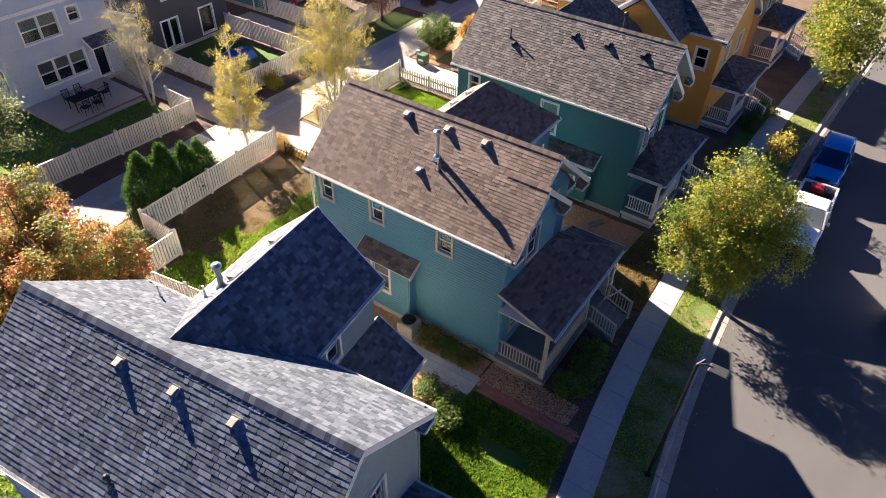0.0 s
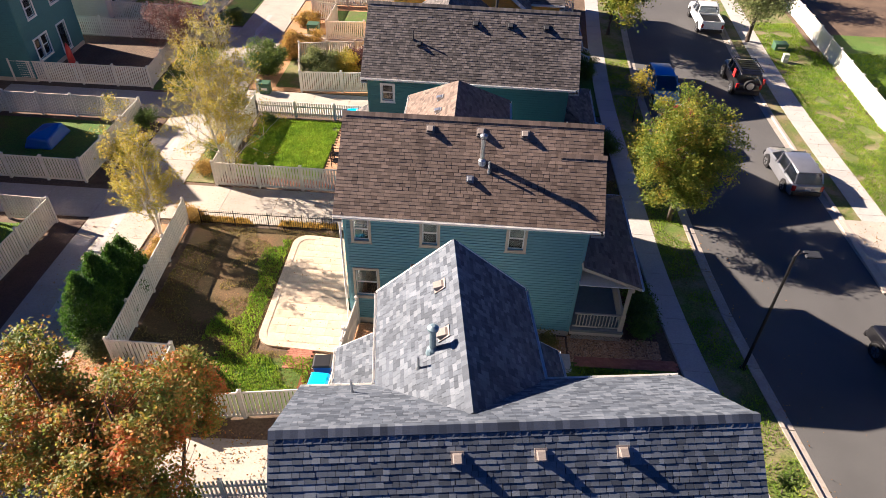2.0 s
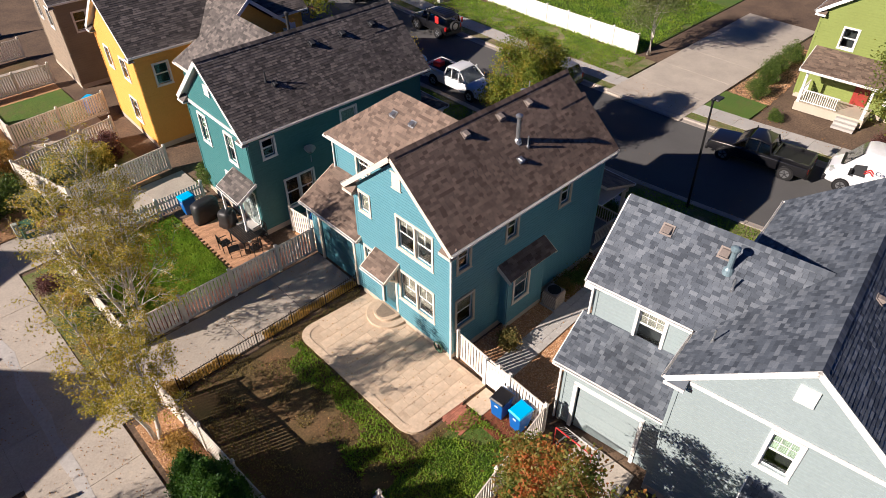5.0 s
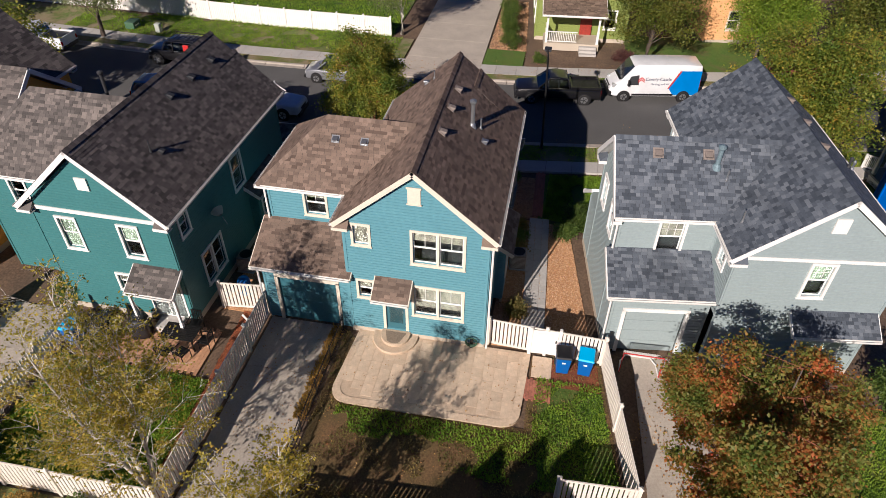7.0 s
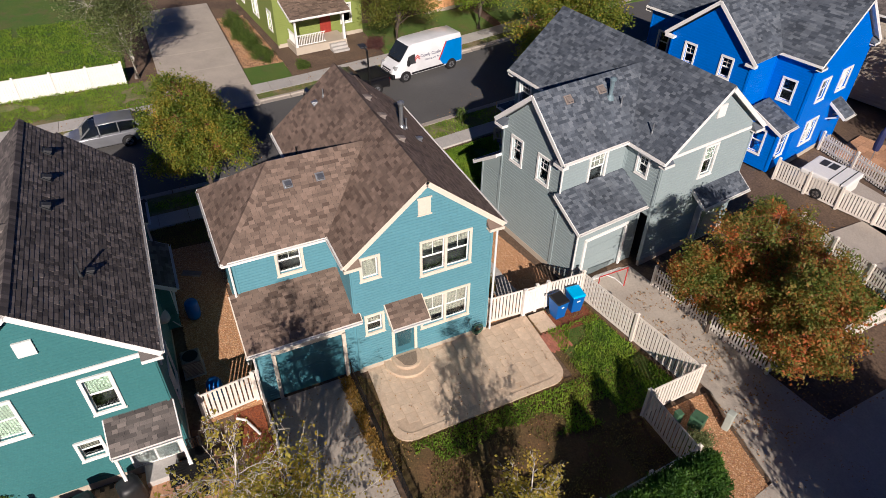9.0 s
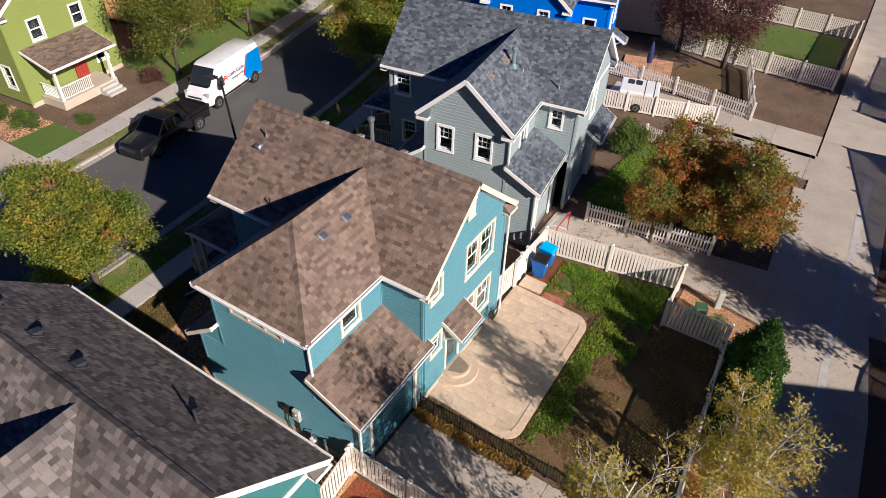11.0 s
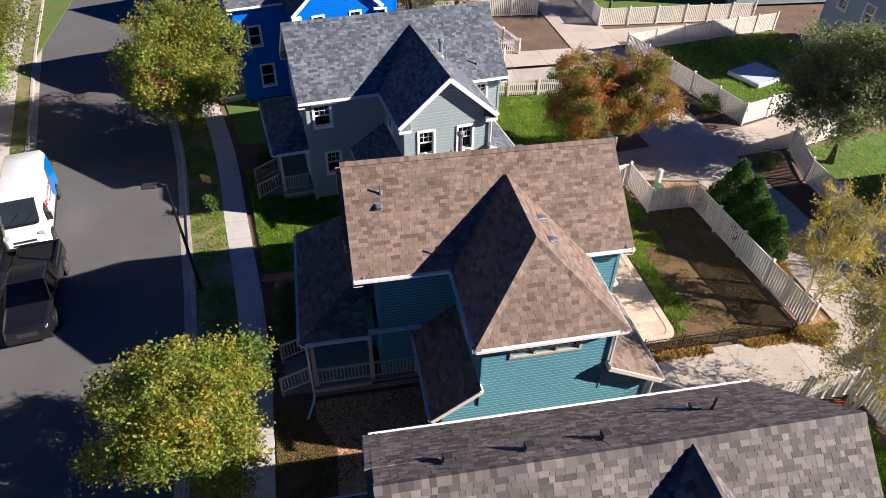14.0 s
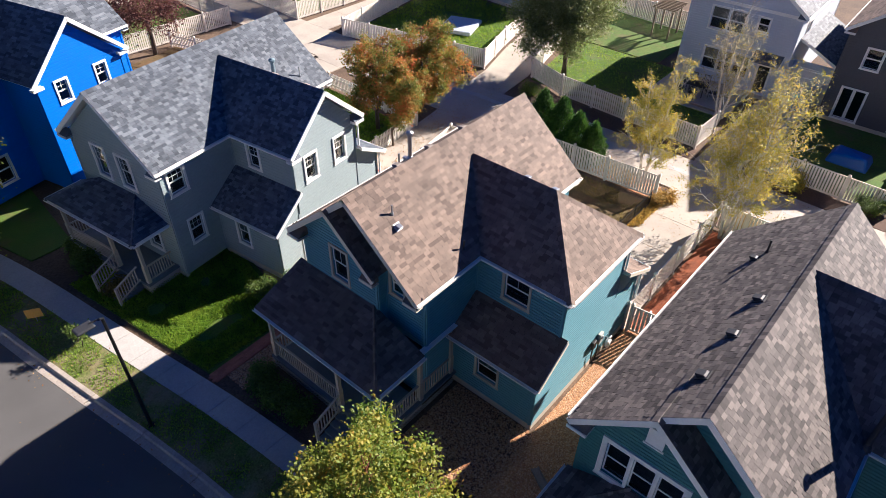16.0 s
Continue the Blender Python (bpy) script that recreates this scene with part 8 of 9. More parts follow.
for k in range(8):
    Geo().box(-1.2 + k * 0.34, -1.0, 2.36, -1.15 + k * 0.34, 1.0, 2.46).part("rafter", M["wood"], pg)


# ---- trees and shrubs ----
def leaf_mesh(name, pts, size, material, rng, droop=0.3, aspect=0.62):
    """Many small folded leaves at the given points, as one mesh."""
    n = len(pts)
    pts = np.asarray(pts)
    a = rng.uniform(0, 2 * np.pi, n)
    el = rng.normal(0.15, 0.6, n) - droop
    d = np.stack([np.cos(a) * np.cos(el), np.sin(a) * np.cos(el), np.sin(el)], 1)
    up = rng.normal(0, 0.5, (n, 3)) + [0, 0, 1]
    s = np.cross(d, up)
    s /= np.linalg.norm(s, axis=1, keepdims=True) + 1e-9
    nn = np.cross(s, d)
    L = (size * rng.uniform(0.65, 1.35, n))[:, None]
    w = L * aspect / 2
    v = np.stack([pts, pts + d * L * 0.5 + s * w - nn * w * 0.35, pts + d * L, pts + d * L * 0.5 - s * w - nn * w * 0.35], 1).reshape(-1, 3)
    k = np.arange(n)[:, None] * 4
    f = np.concatenate([k + [0, 1, 2], k + [0, 2, 3]], 1).reshape(-1, 3)
    me = bpy.data.meshes.new(name)
    me.vertices.add(len(v))
    me.vertices.foreach_set("co", v.ravel())
    me.loops.add(f.size)
    me.loops.foreach_set("vertex_index", f.ravel().astype(np.int32))
    me.polygons.add(len(f))
    me.polygons.foreach_set("loop_start", np.arange(0, f.size, 3, dtype=np.int32))
    me.polygons.foreach_set("loop_total", np.full(len(f), 3, dtype=np.int32))
    me.update(calc_edges=True)
    me.validate()
    me.materials.append(material)
    return me


def lobes(rng, n, c, r, low=-0.85, balls=0):
    """Clump centres of an uneven crown: several smaller masses packed into an ellipsoid, with gaps between them."""
    c, r = np.array(c), np.array(r)
    balls = balls or max(7, int(n / 14))
    cen = []
    tries = 0
    while len(cen) < balls and tries < 3000:
        tries += 1
        p = rng.normal(size=3)
        p /= np.linalg.norm(p)
        q = p * rng.uniform(0.35, 0.8)
        if q[2] < low * 0.8 or any(np.linalg.norm(q - k) < 1.15 / balls ** 0.4 for k, _ in cen):
            continue
        cen.append((q, rng.uniform(0.24, 0.4)))
    out = []
    while len(out) < n:
        q, s = cen[int(rng.integers(len(cen)))]
        p = rng.normal(size=3)
        p /= np.linalg.norm(p)
        out.append(c + (q + p * s * rng.uniform(0.55, 1.0) ** 0.5) * r)
    return out


def tree(label, base, c, r, leaves, bark="bark", clumps=150, per=80, spread=0.32, leaf=0.13, trunk=0.13, limbs=9, cat="tree", group="trees", seed=1, twig=0.009):
    """A tree: tapered trunk, limbs that fork to the clumps, and a crown of many small leaves."""
    rng = np.random.default_rng(seed)
    R = thing("tree", Matrix.Translation(base), label, cat, group)
    c = np.array(c) - np.array(base)
    tips = lobes(rng, clumps, c, r)
    g = Geo()
    pth = [Vector((0, 0, 0)), Vector((0, 0, c[2] * 0.3)), Vector(c) * 0.55, Vector(c), Vector(c) + Vector((0, 0, r[2] * 0.75))]
    pth = [p + Vector(rng.normal(0, 0.05, 3)) * (0 if i == 0 else 1) for i, p in enumerate(pth)]
    g.tube(pth, [trunk * 1.25, trunk, trunk * 0.75, trunk * 0.45, trunk * 0.12], 8)
    g.part("trunk", M[bark], R, smooth=True)
    b = Geo()
    joints = []
    for i in range(limbs):
        s = pth
        t = rng.uniform(0.25, 0.9)
        j = min(int(t * 4), 3)
        p = s[j].lerp(s[j + 1], t * 4 - j)
        q = Vector(tips[int(rng.integers(len(tips)))])
        q = p.lerp(q, 0.75)
        mid = p.lerp(q, 0.5) + Vector((0, 0, 0.12 * (q - p).length))
        b.tube([p, mid, q], [trunk * 0.3 * (1.1 - t), trunk * 0.17, trunk * 0.07], 6, cap=False)
        joints += [(mid, trunk * 0.2), (q, trunk * 0.12), (p.lerp(mid, 0.5), trunk * 0.2)]
    joints += [(pth[2], trunk * 0.2), (pth[3], trunk * 0.2), (pth[4], trunk * 0.1)]
    for tp in tips:
        tp = Vector(tp)
        p, w = min(joints, key=lambda k: (k[0] - tp).length + (0.6 if k[0].z > tp.z + 0.4 else 0))
        m = p.lerp(tp, 0.55) + Vector(rng.normal(0, 0.1, 3))
        b.tube([p, m, tp], [max(w * 0.55, twig * 1.4), twig * 1.2, twig * 0.5], 4, cap=False)
    ob = b.part("branchwork", M[bark if bark != "bark" or leaves not in ("pear", "maple") else "bark_red"], R)
    ob["kind"] = "stuff"
    pts = np.concatenate([t + rng.normal(0, spread, (per, 3)) * [1, 1, 0.75] for t in tips])
    ob = place("crown", leaf_mesh("crown", pts, leaf, LEAVES[leaves], rng), R)
    return R


tree("rounded street pear turning yellow on the verge", (15.75, 5.9, 0.05), (15.4, 6.3, 3.95), (2.95, 2.95, 2.85), "pear", clumps=330, per=140, spread=0.22, leaf=0.115, trunk=0.12, limbs=14, seed=3)
tree("large street pear turning orange on the verge", (18.6, -19.6, 0.05), (18.4, -18.6, 4.9), (4.1, 4.1, 3.6), "pear", clumps=320, per=130, spread=0.3, leaf=0.15, trunk=0.17, limbs=16, seed=4)
tree("street pear by the pavement turning yellow", (15.6, 31.5, 0.05), (15.5, 31.0, 4.8), (3.4, 4.2, 3.2), "pear", clumps=170, per=90, spread=0.36, leaf=0.19, trunk=0.16, limbs=14, seed=5)
tree("young street tree with thin golden leaves", (15.45, 16.6, 0.05), (15.45, 16.7, 2.7), (0.75, 0.75, 1.1), "birch", clumps=45, per=22, spread=0.2, leaf=0.13, trunk=0.035, limbs=6, seed=6)


def birch(label, base, h, reach, stems, seed, per=16, leaf=0.1, lean=(0, 0), low=0.16):
    """A birch or aspen: several pale stems that divide three times, with leaves strung along the last twigs."""
    rng = np.random.default_rng(seed)
    R = thing("tree", Matrix.Translation(base), label, "tree", "trees")
    wood = Geo()
    twigs = Geo()
    pts = []

    def shoot(p, d, length, r, level):
        n = (9, 5, 4, 3)[level]
        path = [Vector(p)]
        d = Vector(d).normalized()
        for k in range(n):
            d = (d + Vector(rng.normal(0, (0.05, 0.11, 0.15, 0.2)[level], 3)) + Vector((0, 0, (0.02, 0.1, 0.07, -0.02)[level]))).normalized()
            path.append(path[-1] + d * length / n)
        radii = [r * (1 - 0.85 * k / n) for k in range(n + 1)]
        (wood if level < 1 else twigs).tube(path, radii, (8, 5, 4, 3)[level], cap=level == 0)
        if level == 3:
            for k in range(int(per * max(0.25, 1.45 - 1.3 * path[0].z / h))):
                f = rng.uniform(0.15, 1.0) * n
                a = min(int(f), n - 1)
                pts.append(np.array(path[a].lerp(path[a + 1], f - a)) + rng.normal(0, 0.075, 3))
            return
        kids = (int(3.0 * h), 6, 5)[level]
        for k in range(kids):
            f = (low + (0.97 - low) * (k + rng.uniform(0, 0.8)) / kids if level == 0 else rng.uniform(0.25, 1.0)) * n
            a = min(int(f), n - 1)
            q = path[a].lerp(path[a + 1], f - a)
            az = rng.uniform(0, 2 * math.pi) if level else 2.4 * k + seed
            out = Vector((math.cos(az), math.sin(az), 0))
            axis = (path[a + 1] - path[a]).normalized()
            side = (out - axis * out.dot(axis)).normalized()
            w = (1.0, 0.95, 1.0)[level]
            e = (axis + side * w * rng.uniform(0.6, 1.25)).normalized()
            u = f / n
            size = (reach * (1.15 - 0.75 * u) * rng.uniform(0.7, 1.15), length * 0.5 * rng.uniform(0.6, 1.1), length * 0.55 * rng.uniform(0.6, 1.1))[level]
            shoot(q, e, size, (max(r * 0.34 * (1.1 - u), 0.014), r * 0.5, 0.005)[level], level + 1)

    for k in range(stems):
        a = 2 * math.pi * k / stems + 0.5 + seed
        tilt = 0.0 if stems == 1 else rng.uniform(0.1, 0.2)
        shoot((math.cos(a) * 0.1 * (stems > 1), math.sin(a) * 0.1 * (stems > 1), -0.05), (math.cos(a) * tilt + lean[0], math.sin(a) * tilt + lean[1], 1), h * (1 - 0.12 * k), 0.013 * h / math.sqrt(stems) + 0.03, 0)
    wood.part("trunk", M["bark_white"], R, smooth=True)
    twigs.part("branchwork", M["bark_white"], R)["kind"] = "stuff"
    place("crown", leaf_mesh("crown", np.array(pts), leaf, LEAVES["birch"], rng), R)


birch("tall white barked birch with yellow leaves", (-8.3, 7.45, 0.02), 9.2, 2.9, 3, 7, per=14, leaf=0.09)
birch("slender white barked birch beside the alley", (-10.2, 1.9, 0.02), 7.2, 1.9, 2, 8, per=15, leaf=0.088, lean=(0.05, 0.0))
birch("half bare aspen with pale trunks", (-19.9, 2.3, 0.02), 8.6, 2.0, 3, 9, per=2)
tree("red and green autumn maple behind the grey house", (-4.6, -13.6, 0.02), (-4.3, -12.5, 4.2), (2.4, 2.6, 2.9), "maple", clumps=200, per=150, spread=0.19, leaf=0.12, trunk=0.12, limbs=14, seed=10)
tree("wide orange autumn maple by the alley", (-7.0, -12.5, 0.02), (-6.8, -11.8, 4.2), (2.7, 2.7, 2.9), "maple", clumps=220, per=150, spread=0.2, leaf=0.12, trunk=0.14, limbs=16, seed=11)
tree("slim young maple with red leaves beside the driveway", (-3.8, -11.5, 0.02), (-3.6, -10.2, 3.4), (1.25, 1.2, 2.0), "maple", clumps=80, per=120, spread=0.17, leaf=0.11, trunk=0.07, limbs=9, seed=41)
tree("green tree beyond a white fence by the alley", (-15.6, -35.0, 0.02), (-15.4, -34.6, 3.8), (2.9, 2.9, 2.6), "shrub", clumps=170, per=80, spread=0.32, leaf=0.16, trunk=0.14, limbs=12, seed=42)
tree("grey green cottonwood in a fenced yard", (-19.2, -9.0, 0.02), (-18.9, -9.4, 4.9), (3.7, 3.7, 3.8), "cotton", clumps=330, per=170, spread=0.36, leaf=0.15, trunk=0.2, limbs=16, seed=12)
tree("purple leaved plum tree behind a fence", (-17.0, 22.6, 0.02), (-17.0, 22.6, 2.9), (2.3, 2.3, 2.0), "plum", clumps=130, per=88, spread=0.32, leaf=0.100, trunk=0.09, limbs=10, seed=13)
tree("dark purple plum tree beyond the blue house", (2.2, -35.6, 0.02), (2.4, -35.4, 4.2), (3.4, 3.2, 3.0), "plum", clumps=190, per=60, spread=0.45, leaf=0.17, trunk=0.15, limbs=12, seed=14)
tree("dark purple plum tree by a far terrace", (-1.5, -34.5, 0.02), (-1.5, -34.5, 4.6), (3.4, 3.4, 3.0), "plum", clumps=190, per=60, spread=0.4, leaf=0.17, trunk=0.15, limbs=12, seed=34)
tree("dense dark street tree across the street", (30.1, -10.8, 0.05), (29.5, -11.0, 5.0), (3.1, 3.4, 2.8), "pear_dark", clumps=230, per=120, spread=0.4, leaf=0.139, trunk=0.16, limbs=14, seed=15)
tree("green street tree across the street", (31.0, -18.5, 0.05), (31.0, -18.8, 4.8), (3.0, 3.0, 3.0), "lime", clumps=210, per=112, spread=0.4, leaf=0.139, trunk=0.15, limbs=14, seed=16)
tree("large olive green tree across the street", (32.5, -26.0, 0.05), (32.6, -26.5, 5.2), (4.2, 4.4, 3.7), "pear_dark", clumps=270, per=112, spread=0.5, leaf=0.170, trunk=0.2, limbs=14, seed=17)
tree("pale trunked tree beside a wide drive", (32.45, 8.3, 0.05), (32.8, 8.6, 5.0), (3.0, 3.0, 3.1), "cotton", bark="bark_white", clumps=170, per=96, spread=0.42, leaf=0.139, trunk=0.14, limbs=12, seed=18)
tree("street tree on the far verge", (27.0, 31.5, 0.05), (27.0, 31.5, 4.6), (3.0, 3.2, 2.8), "cotton", clumps=190, per=60, spread=0.42, leaf=0.19, trunk=0.16, limbs=12, seed=19)
tree("dark street tree north of the houses", (26.2, 44.0, 0.05), (26.2, 44.0, 4.9), (3.4, 3.6, 3.0), "pear_dark", clumps=180, per=55, spread=0.5, leaf=0.22, trunk=0.16, limbs=12, seed=20)
tree("slim young tree on the verge by the lamp", (16.66, -9.8, 0.05), (16.66, -9.8, 1.0), (0.3, 0.3, 0.55), "shrub", clumps=22, per=16, spread=0.13, leaf=0.12, trunk=0.02, limbs=4, seed=21)


def conifer(label, base, r, h, seed):
    """A dense columnar evergreen: upright sprays in ragged tufts."""
    rng = np.random.default_rng(seed)
    R = thing("evergreen", Matrix.Translation(base), label, "evergreen", "evergreens by the alley")
    Geo().tube([(0, 0, 0), (0, 0, h * 0.85)], [0.08, 0.02], 8).part("trunk", M["bark"], R)
    pts = []
    for k in range(int(480 * r * h / 2)):
        z = rng.uniform(0.06, 1.0)
        rad = r * min(1.0, 1.75 * (1 - z) ** 0.85) * (0.75 + 0.25 * min(1, z * 6)) * rng.uniform(0.78, 1.1)
        a = rng.uniform(0, 2 * math.pi)
        rad *= 1 + 0.12 * math.sin(5 * a + 9 * z)
        p = np.array([rad * math.cos(a), rad * math.sin(a), z * h])
        pts.append(p + rng.normal(0, 0.07, (26, 3)) * [1, 1, 1.6])
    place("crown", leaf_mesh("crown", np.concatenate(pts), 0.11, LEAVES["evergreen"], rng, droop=-0.7, aspect=0.4), R)


conifer("dense columnar evergreen beside the alley", (-10.0, -4.9, 0), 0.95, 3.5, 31)
conifer("dense columnar evergreen beside the alley", (-10.05, -3.6, 0), 0.92, 3.4, 32)
conifer("dense columnar evergreen beside the alley", (-9.95, -2.4, 0), 0.9, 2.9, 33)
conifer("dense columnar evergreen beside the alley", (-10.15, -1.4, 0), 0.72, 2.5, 34)


def shrub(label, base, r, h, leaves, seed, n=60, per=45, leaf=0.1, cat="shrub", group="shrubs"):
    rng = np.random.default_rng(seed)
    R = thing("shrub", Matrix.Translation(base), label, cat, group)
    tips = lobes(rng, n, (0, 0, h * 0.48), (r, r, h * 0.52), low=-0.95)
    b = Geo()
    for k in range(0, len(tips), 2):
        b.tube([(0, 0, 0), tuple(tips[k] * 0.5 + rng.normal(0, 0.04, 3)), tuple(tips[k])], [0.02, 0.012, 0.004], 4, cap=False)
    b.part("stem", M["bark"], R)["kind"] = "stuff"
    pts = np.concatenate([t + rng.normal(0, 0.14, (per, 3)) for t in tips])
    pts[:, 2] = np.maximum(pts[:, 2], 0.02)
    place("crown", leaf_mesh("crown", pts, leaf, LEAVES[leaves], rng), R)


SH = [
    ("dense green shrub before the porch", (13.0, -1.3), 0.75, 1.0, "shrub"), ("dense green shrub before the porch", (12.9, -2.5), 0.7, 0.95, "shrub"), ("small shrub before the porch", (13.0, -0.2), 0.55, 0.8, "shrub"),
    ("bright green shrub beside the grey house", (9.7, -6.4), 0.75, 1.1, "shrub"), ("small green shrub by the gravel", (8.6, -5.9), 0.5, 0.8, "shrub"), ("low shrub by the wall", (2.6, -4.0), 0.5, 0.6, "drygrass"),
    ("tufted plant by the wall", (6.9, -3.6), 0.55, 0.5, "drygrass"), ("tufted plant by the wall", (7.9, -3.5), 0.5, 0.45, "shrub"), ("tufted plant by the wall", (8.8, -3.5), 0.45, 0.4, "drygrass"),
    ("leafy green shrub by the alley fence", (-9.6, -5.9), 0.45, 1.5, "cotton"), ("leafy shrub by the utility boxes", (-8.2, -6.9), 0.5, 0.9, "cotton"),
    ("golden grass by the alley", (-9.6, 3.9), 0.5, 0.5, "gold"), ("golden grass by the alley", (-9.9, 1.0), 0.5, 0.5, "gold"), ("golden grass by the alley", (-10.1, -0.2), 0.55, 0.55, "gold"), ("golden grass by the iron fence", (-9.0, 3.6), 0.4, 0.45, "gold"),
    ("golden grass by the alley fence", (-10.1, 8.0), 0.6, 0.7, "gold"), ("green shrub by the alley fence", (-10.0, 9.6), 0.7, 0.9, "shrub"), ("golden grass by the alley fence", (-10.0, 11.4), 0.6, 0.6, "gold"), ("russet plant by the alley fence", (-10.1, 13.2), 0.6, 0.7, "plum"), ("big green bush beside the alley", (-10.0, 20.6), 1.5, 2.8, "shrub"), ("green bush in a yard", (-6.2, 21.2), 1.4, 2.2, "cotton"), ("yellow bush by the alley", (-9.0, 24.0), 1.2, 1.7, "gold"), ("russet bush in a yard", (-3.4, 22.6), 1.1, 1.5, "plum"), ("yellow bush by the alley", (-9.3, 30.5), 1.1, 1.2, "gold"), ("dark bush beside the alley", (-15.6, 30.4), 0.9, 1.2, "shrub"), ("dark bush beside the alley", (-16.0, 27.6), 0.8, 1.2, "plum"), ("dry bush in a yard", (-4.6, 21.6), 1.3, 1.6, "birch"), ("olive bush in a yard", (-5.8, 20.4), 0.9, 1.5, "cotton"),
    ("yellow bush by the alley", (-9.5, 26.0), 1.0, 1.0, "gold"), ("yellow bush by the alley", (-8.0, 27.2), 0.9, 0.9, "gold"),
    ("yellow bush beside the alley fence", (-15.3, 8.7), 0.7, 1.3, "birch"), ("green bush by the alley fence", (-15.4, 12.6), 0.9, 1.1, "shrub"), ("dark bush by the alley fence", (-15.2, -16.5), 0.9, 1.2, "shrub"),
    ("dark bush by the alley fence", (-15.2, -9.4), 0.7, 0.8, "shrub"), ("green bush by the pavement", (13.2, 12.6), 0.8, 1.0, "shrub"), ("green bush by the porch", (13.1, 14.0), 0.7, 0.9, "shrub"), ("green bush by the porch", (13.0, 23.4), 0.9, 1.1, "shrub"), ("green bush by the porch", (13.0, 25.3), 0.9, 1.1, "shrub"),
    ("rounded hedge bush beside the drive", (31.9, -0.6), 0.75, 1.4, "shrub"), ("rounded hedge bush beside the drive", (34.2, -0.3), 0.85, 1.6, "shrub"), ("rounded hedge bush beside the drive", (36.6, 0.0), 0.85, 1.6, "shrub"), ("rounded hedge bush beside the drive", (39.0, 0.2), 0.85, 1.6, "shrub"),
    ("spiky plant by the grey porch", (13.9, -11.6), 0.6, 0.8, "drygrass"), ("shrub by the grey porch", (13.9, -14.4), 0.8, 0.9, "shrub"), ("shrub by the grey porch", (13.7, -16.0), 0.7, 0.8, "shrub"),
    ("green shrub behind the grey house", (0.4, -19.0), 1.2, 2.4, "shrub"), ("shrub by the picket fence", (-6.3, -21.8), 0.8, 1.0, "shrub"), ("green shrub by the garage", (-8.0, 14.0), 0.4, 0.5, "shrub"), ("vine on the fence", (-9.2, -5.6), 0.4, 1.3, "cotton"),
    ("green climbing shrub beside the house", (-0.6, 15.6), 0.6, 1.5, "shrub"), ("flowering shrub across the street", (29.6, -3.0), 0.4, 0.5, "shrub"), ("shrub across the street", (31.0, -9.3), 0.8, 0.9, "plum"),
]
for i, (lab, (x, y), r, h, key) in enumerate(SH):
    shrub(lab, (x, y, 0.02), r, h, key, 100 + i, n=int(40 + 60 * r * h), per=40, leaf=0.09 if r < 1 else 0.12)


# ---- grass, gravel and bark as loose stuff ----
def inside(poly, x, y):
    k = np.zeros(len(x), bool)
    for (x0, y0), (x1, y1) in zip(poly, poly[1:] + poly[:1]):
        hit = ((y0 <= y) != (y1 <= y))
        with np.errstate(divide="ignore", invalid="ignore"):
            xx = x0 + (y - y0) / (y1 - y0 if y1 != y0 else 1e-9) * (x1 - x0)
        k ^= hit & (x < xx)
    return k


def scatter(rng, poly, n):
    p = np.array(poly)
    x, y = rng.uniform(p[:, 0].min(), p[:, 0].max(), n), rng.uniform(p[:, 1].min(), p[:, 1].max(), n)
    k = inside(poly, x, y)
    return x[k], y[k]


def grass(label, poly, n, key, seed, z=0.03, h=0.09, bare=-0.28):
    rng = np.random.default_rng(seed)
    x, y = scatter(rng, poly, n)
    keep = np.array([noise.noise(Vector((a * 0.7, b * 0.7, seed))) for a, b in zip(x, y)]) > bare
    x, y = x[keep], y[keep]
    pts = np.stack([x, y, np.full(len(x), z)], 1)
    me = leaf_mesh("grass", pts, h, LEAVES[key], rng, droop=-0.9, aspect=0.3)
    tagged(place("grass", me), label, "grass", kind="stuff")


def verge_poly(y0, y1, o0, o1):
    ys = [y0 + (y1 - y0) * i / 12 for i in range(13)]
    return [(xk(y) + o1, y) for y in ys] + [(xk(y) + o0, y) for y in reversed(ys)]


grass("short green blades on the verge", verge_poly(-24, 28, -2.27, -0.6), 80000, "grass", 1, 0.09, 0.11, bare=-0.12)
grass("short dry blades on the far verge", verge_poly(-24, 40, ROADW + 0.6, ROADW + 1.45), 9000, "drygrass", 2, 0.09)
grass("green blades before the white fence", verge_poly(8, 36, ROADW + 2.95, ROADW + 6.8), 40000, "grass", 3, 0.08, 0.12)
grass("dry and green blades round the patio", [(-8.7, -6.2), (-5.9, -6.3), (-5.9, -8.6), (0.3, -7.7), (0.3, -4.9), (-3.5, -4.9), (-3.5, 2.6), (0.2, 2.9), (0.2, 3.15), (-8.7, 3.15)], 30000, "drygrass", 4, 0.02, 0.09, bare=-0.05)
grass("green blades in the corner of the back lawn", [(-5.8, -8.5), (-0.9, -7.7), (-0.9, -5.2), (-3.65, -5.2), (-3.65, 2.3), (-4.7, 2.3), (-5.1, -1.5), (-5.8, -3.6)], 34000, "grass", 5, 0.03, 0.12)
grass("lush blades on a fenced lawn", [(-8.6, 7.7), (-3.55, 7.7), (-3.4, 14.4), (-8.6, 14.4)], 50000, "grass", 6, 0.03, 0.12, bare=-0.6)
grass("green blades on the front lawn", [(9.2, -13.9), (15.2, -13.9), (14.0, -4.8), (9.8, -4.7), (8.8, -9.2)], 62000, "grass", 7, 0.06, 0.12, bare=-0.5)
grass("dry blades under the street tree", [(12.4, 3.3), (13.5, 3.4), (13.4, 9.5), (11.5, 9.0), (11.3, 5.5)], 8000, "drygrass", 8, 0.05)
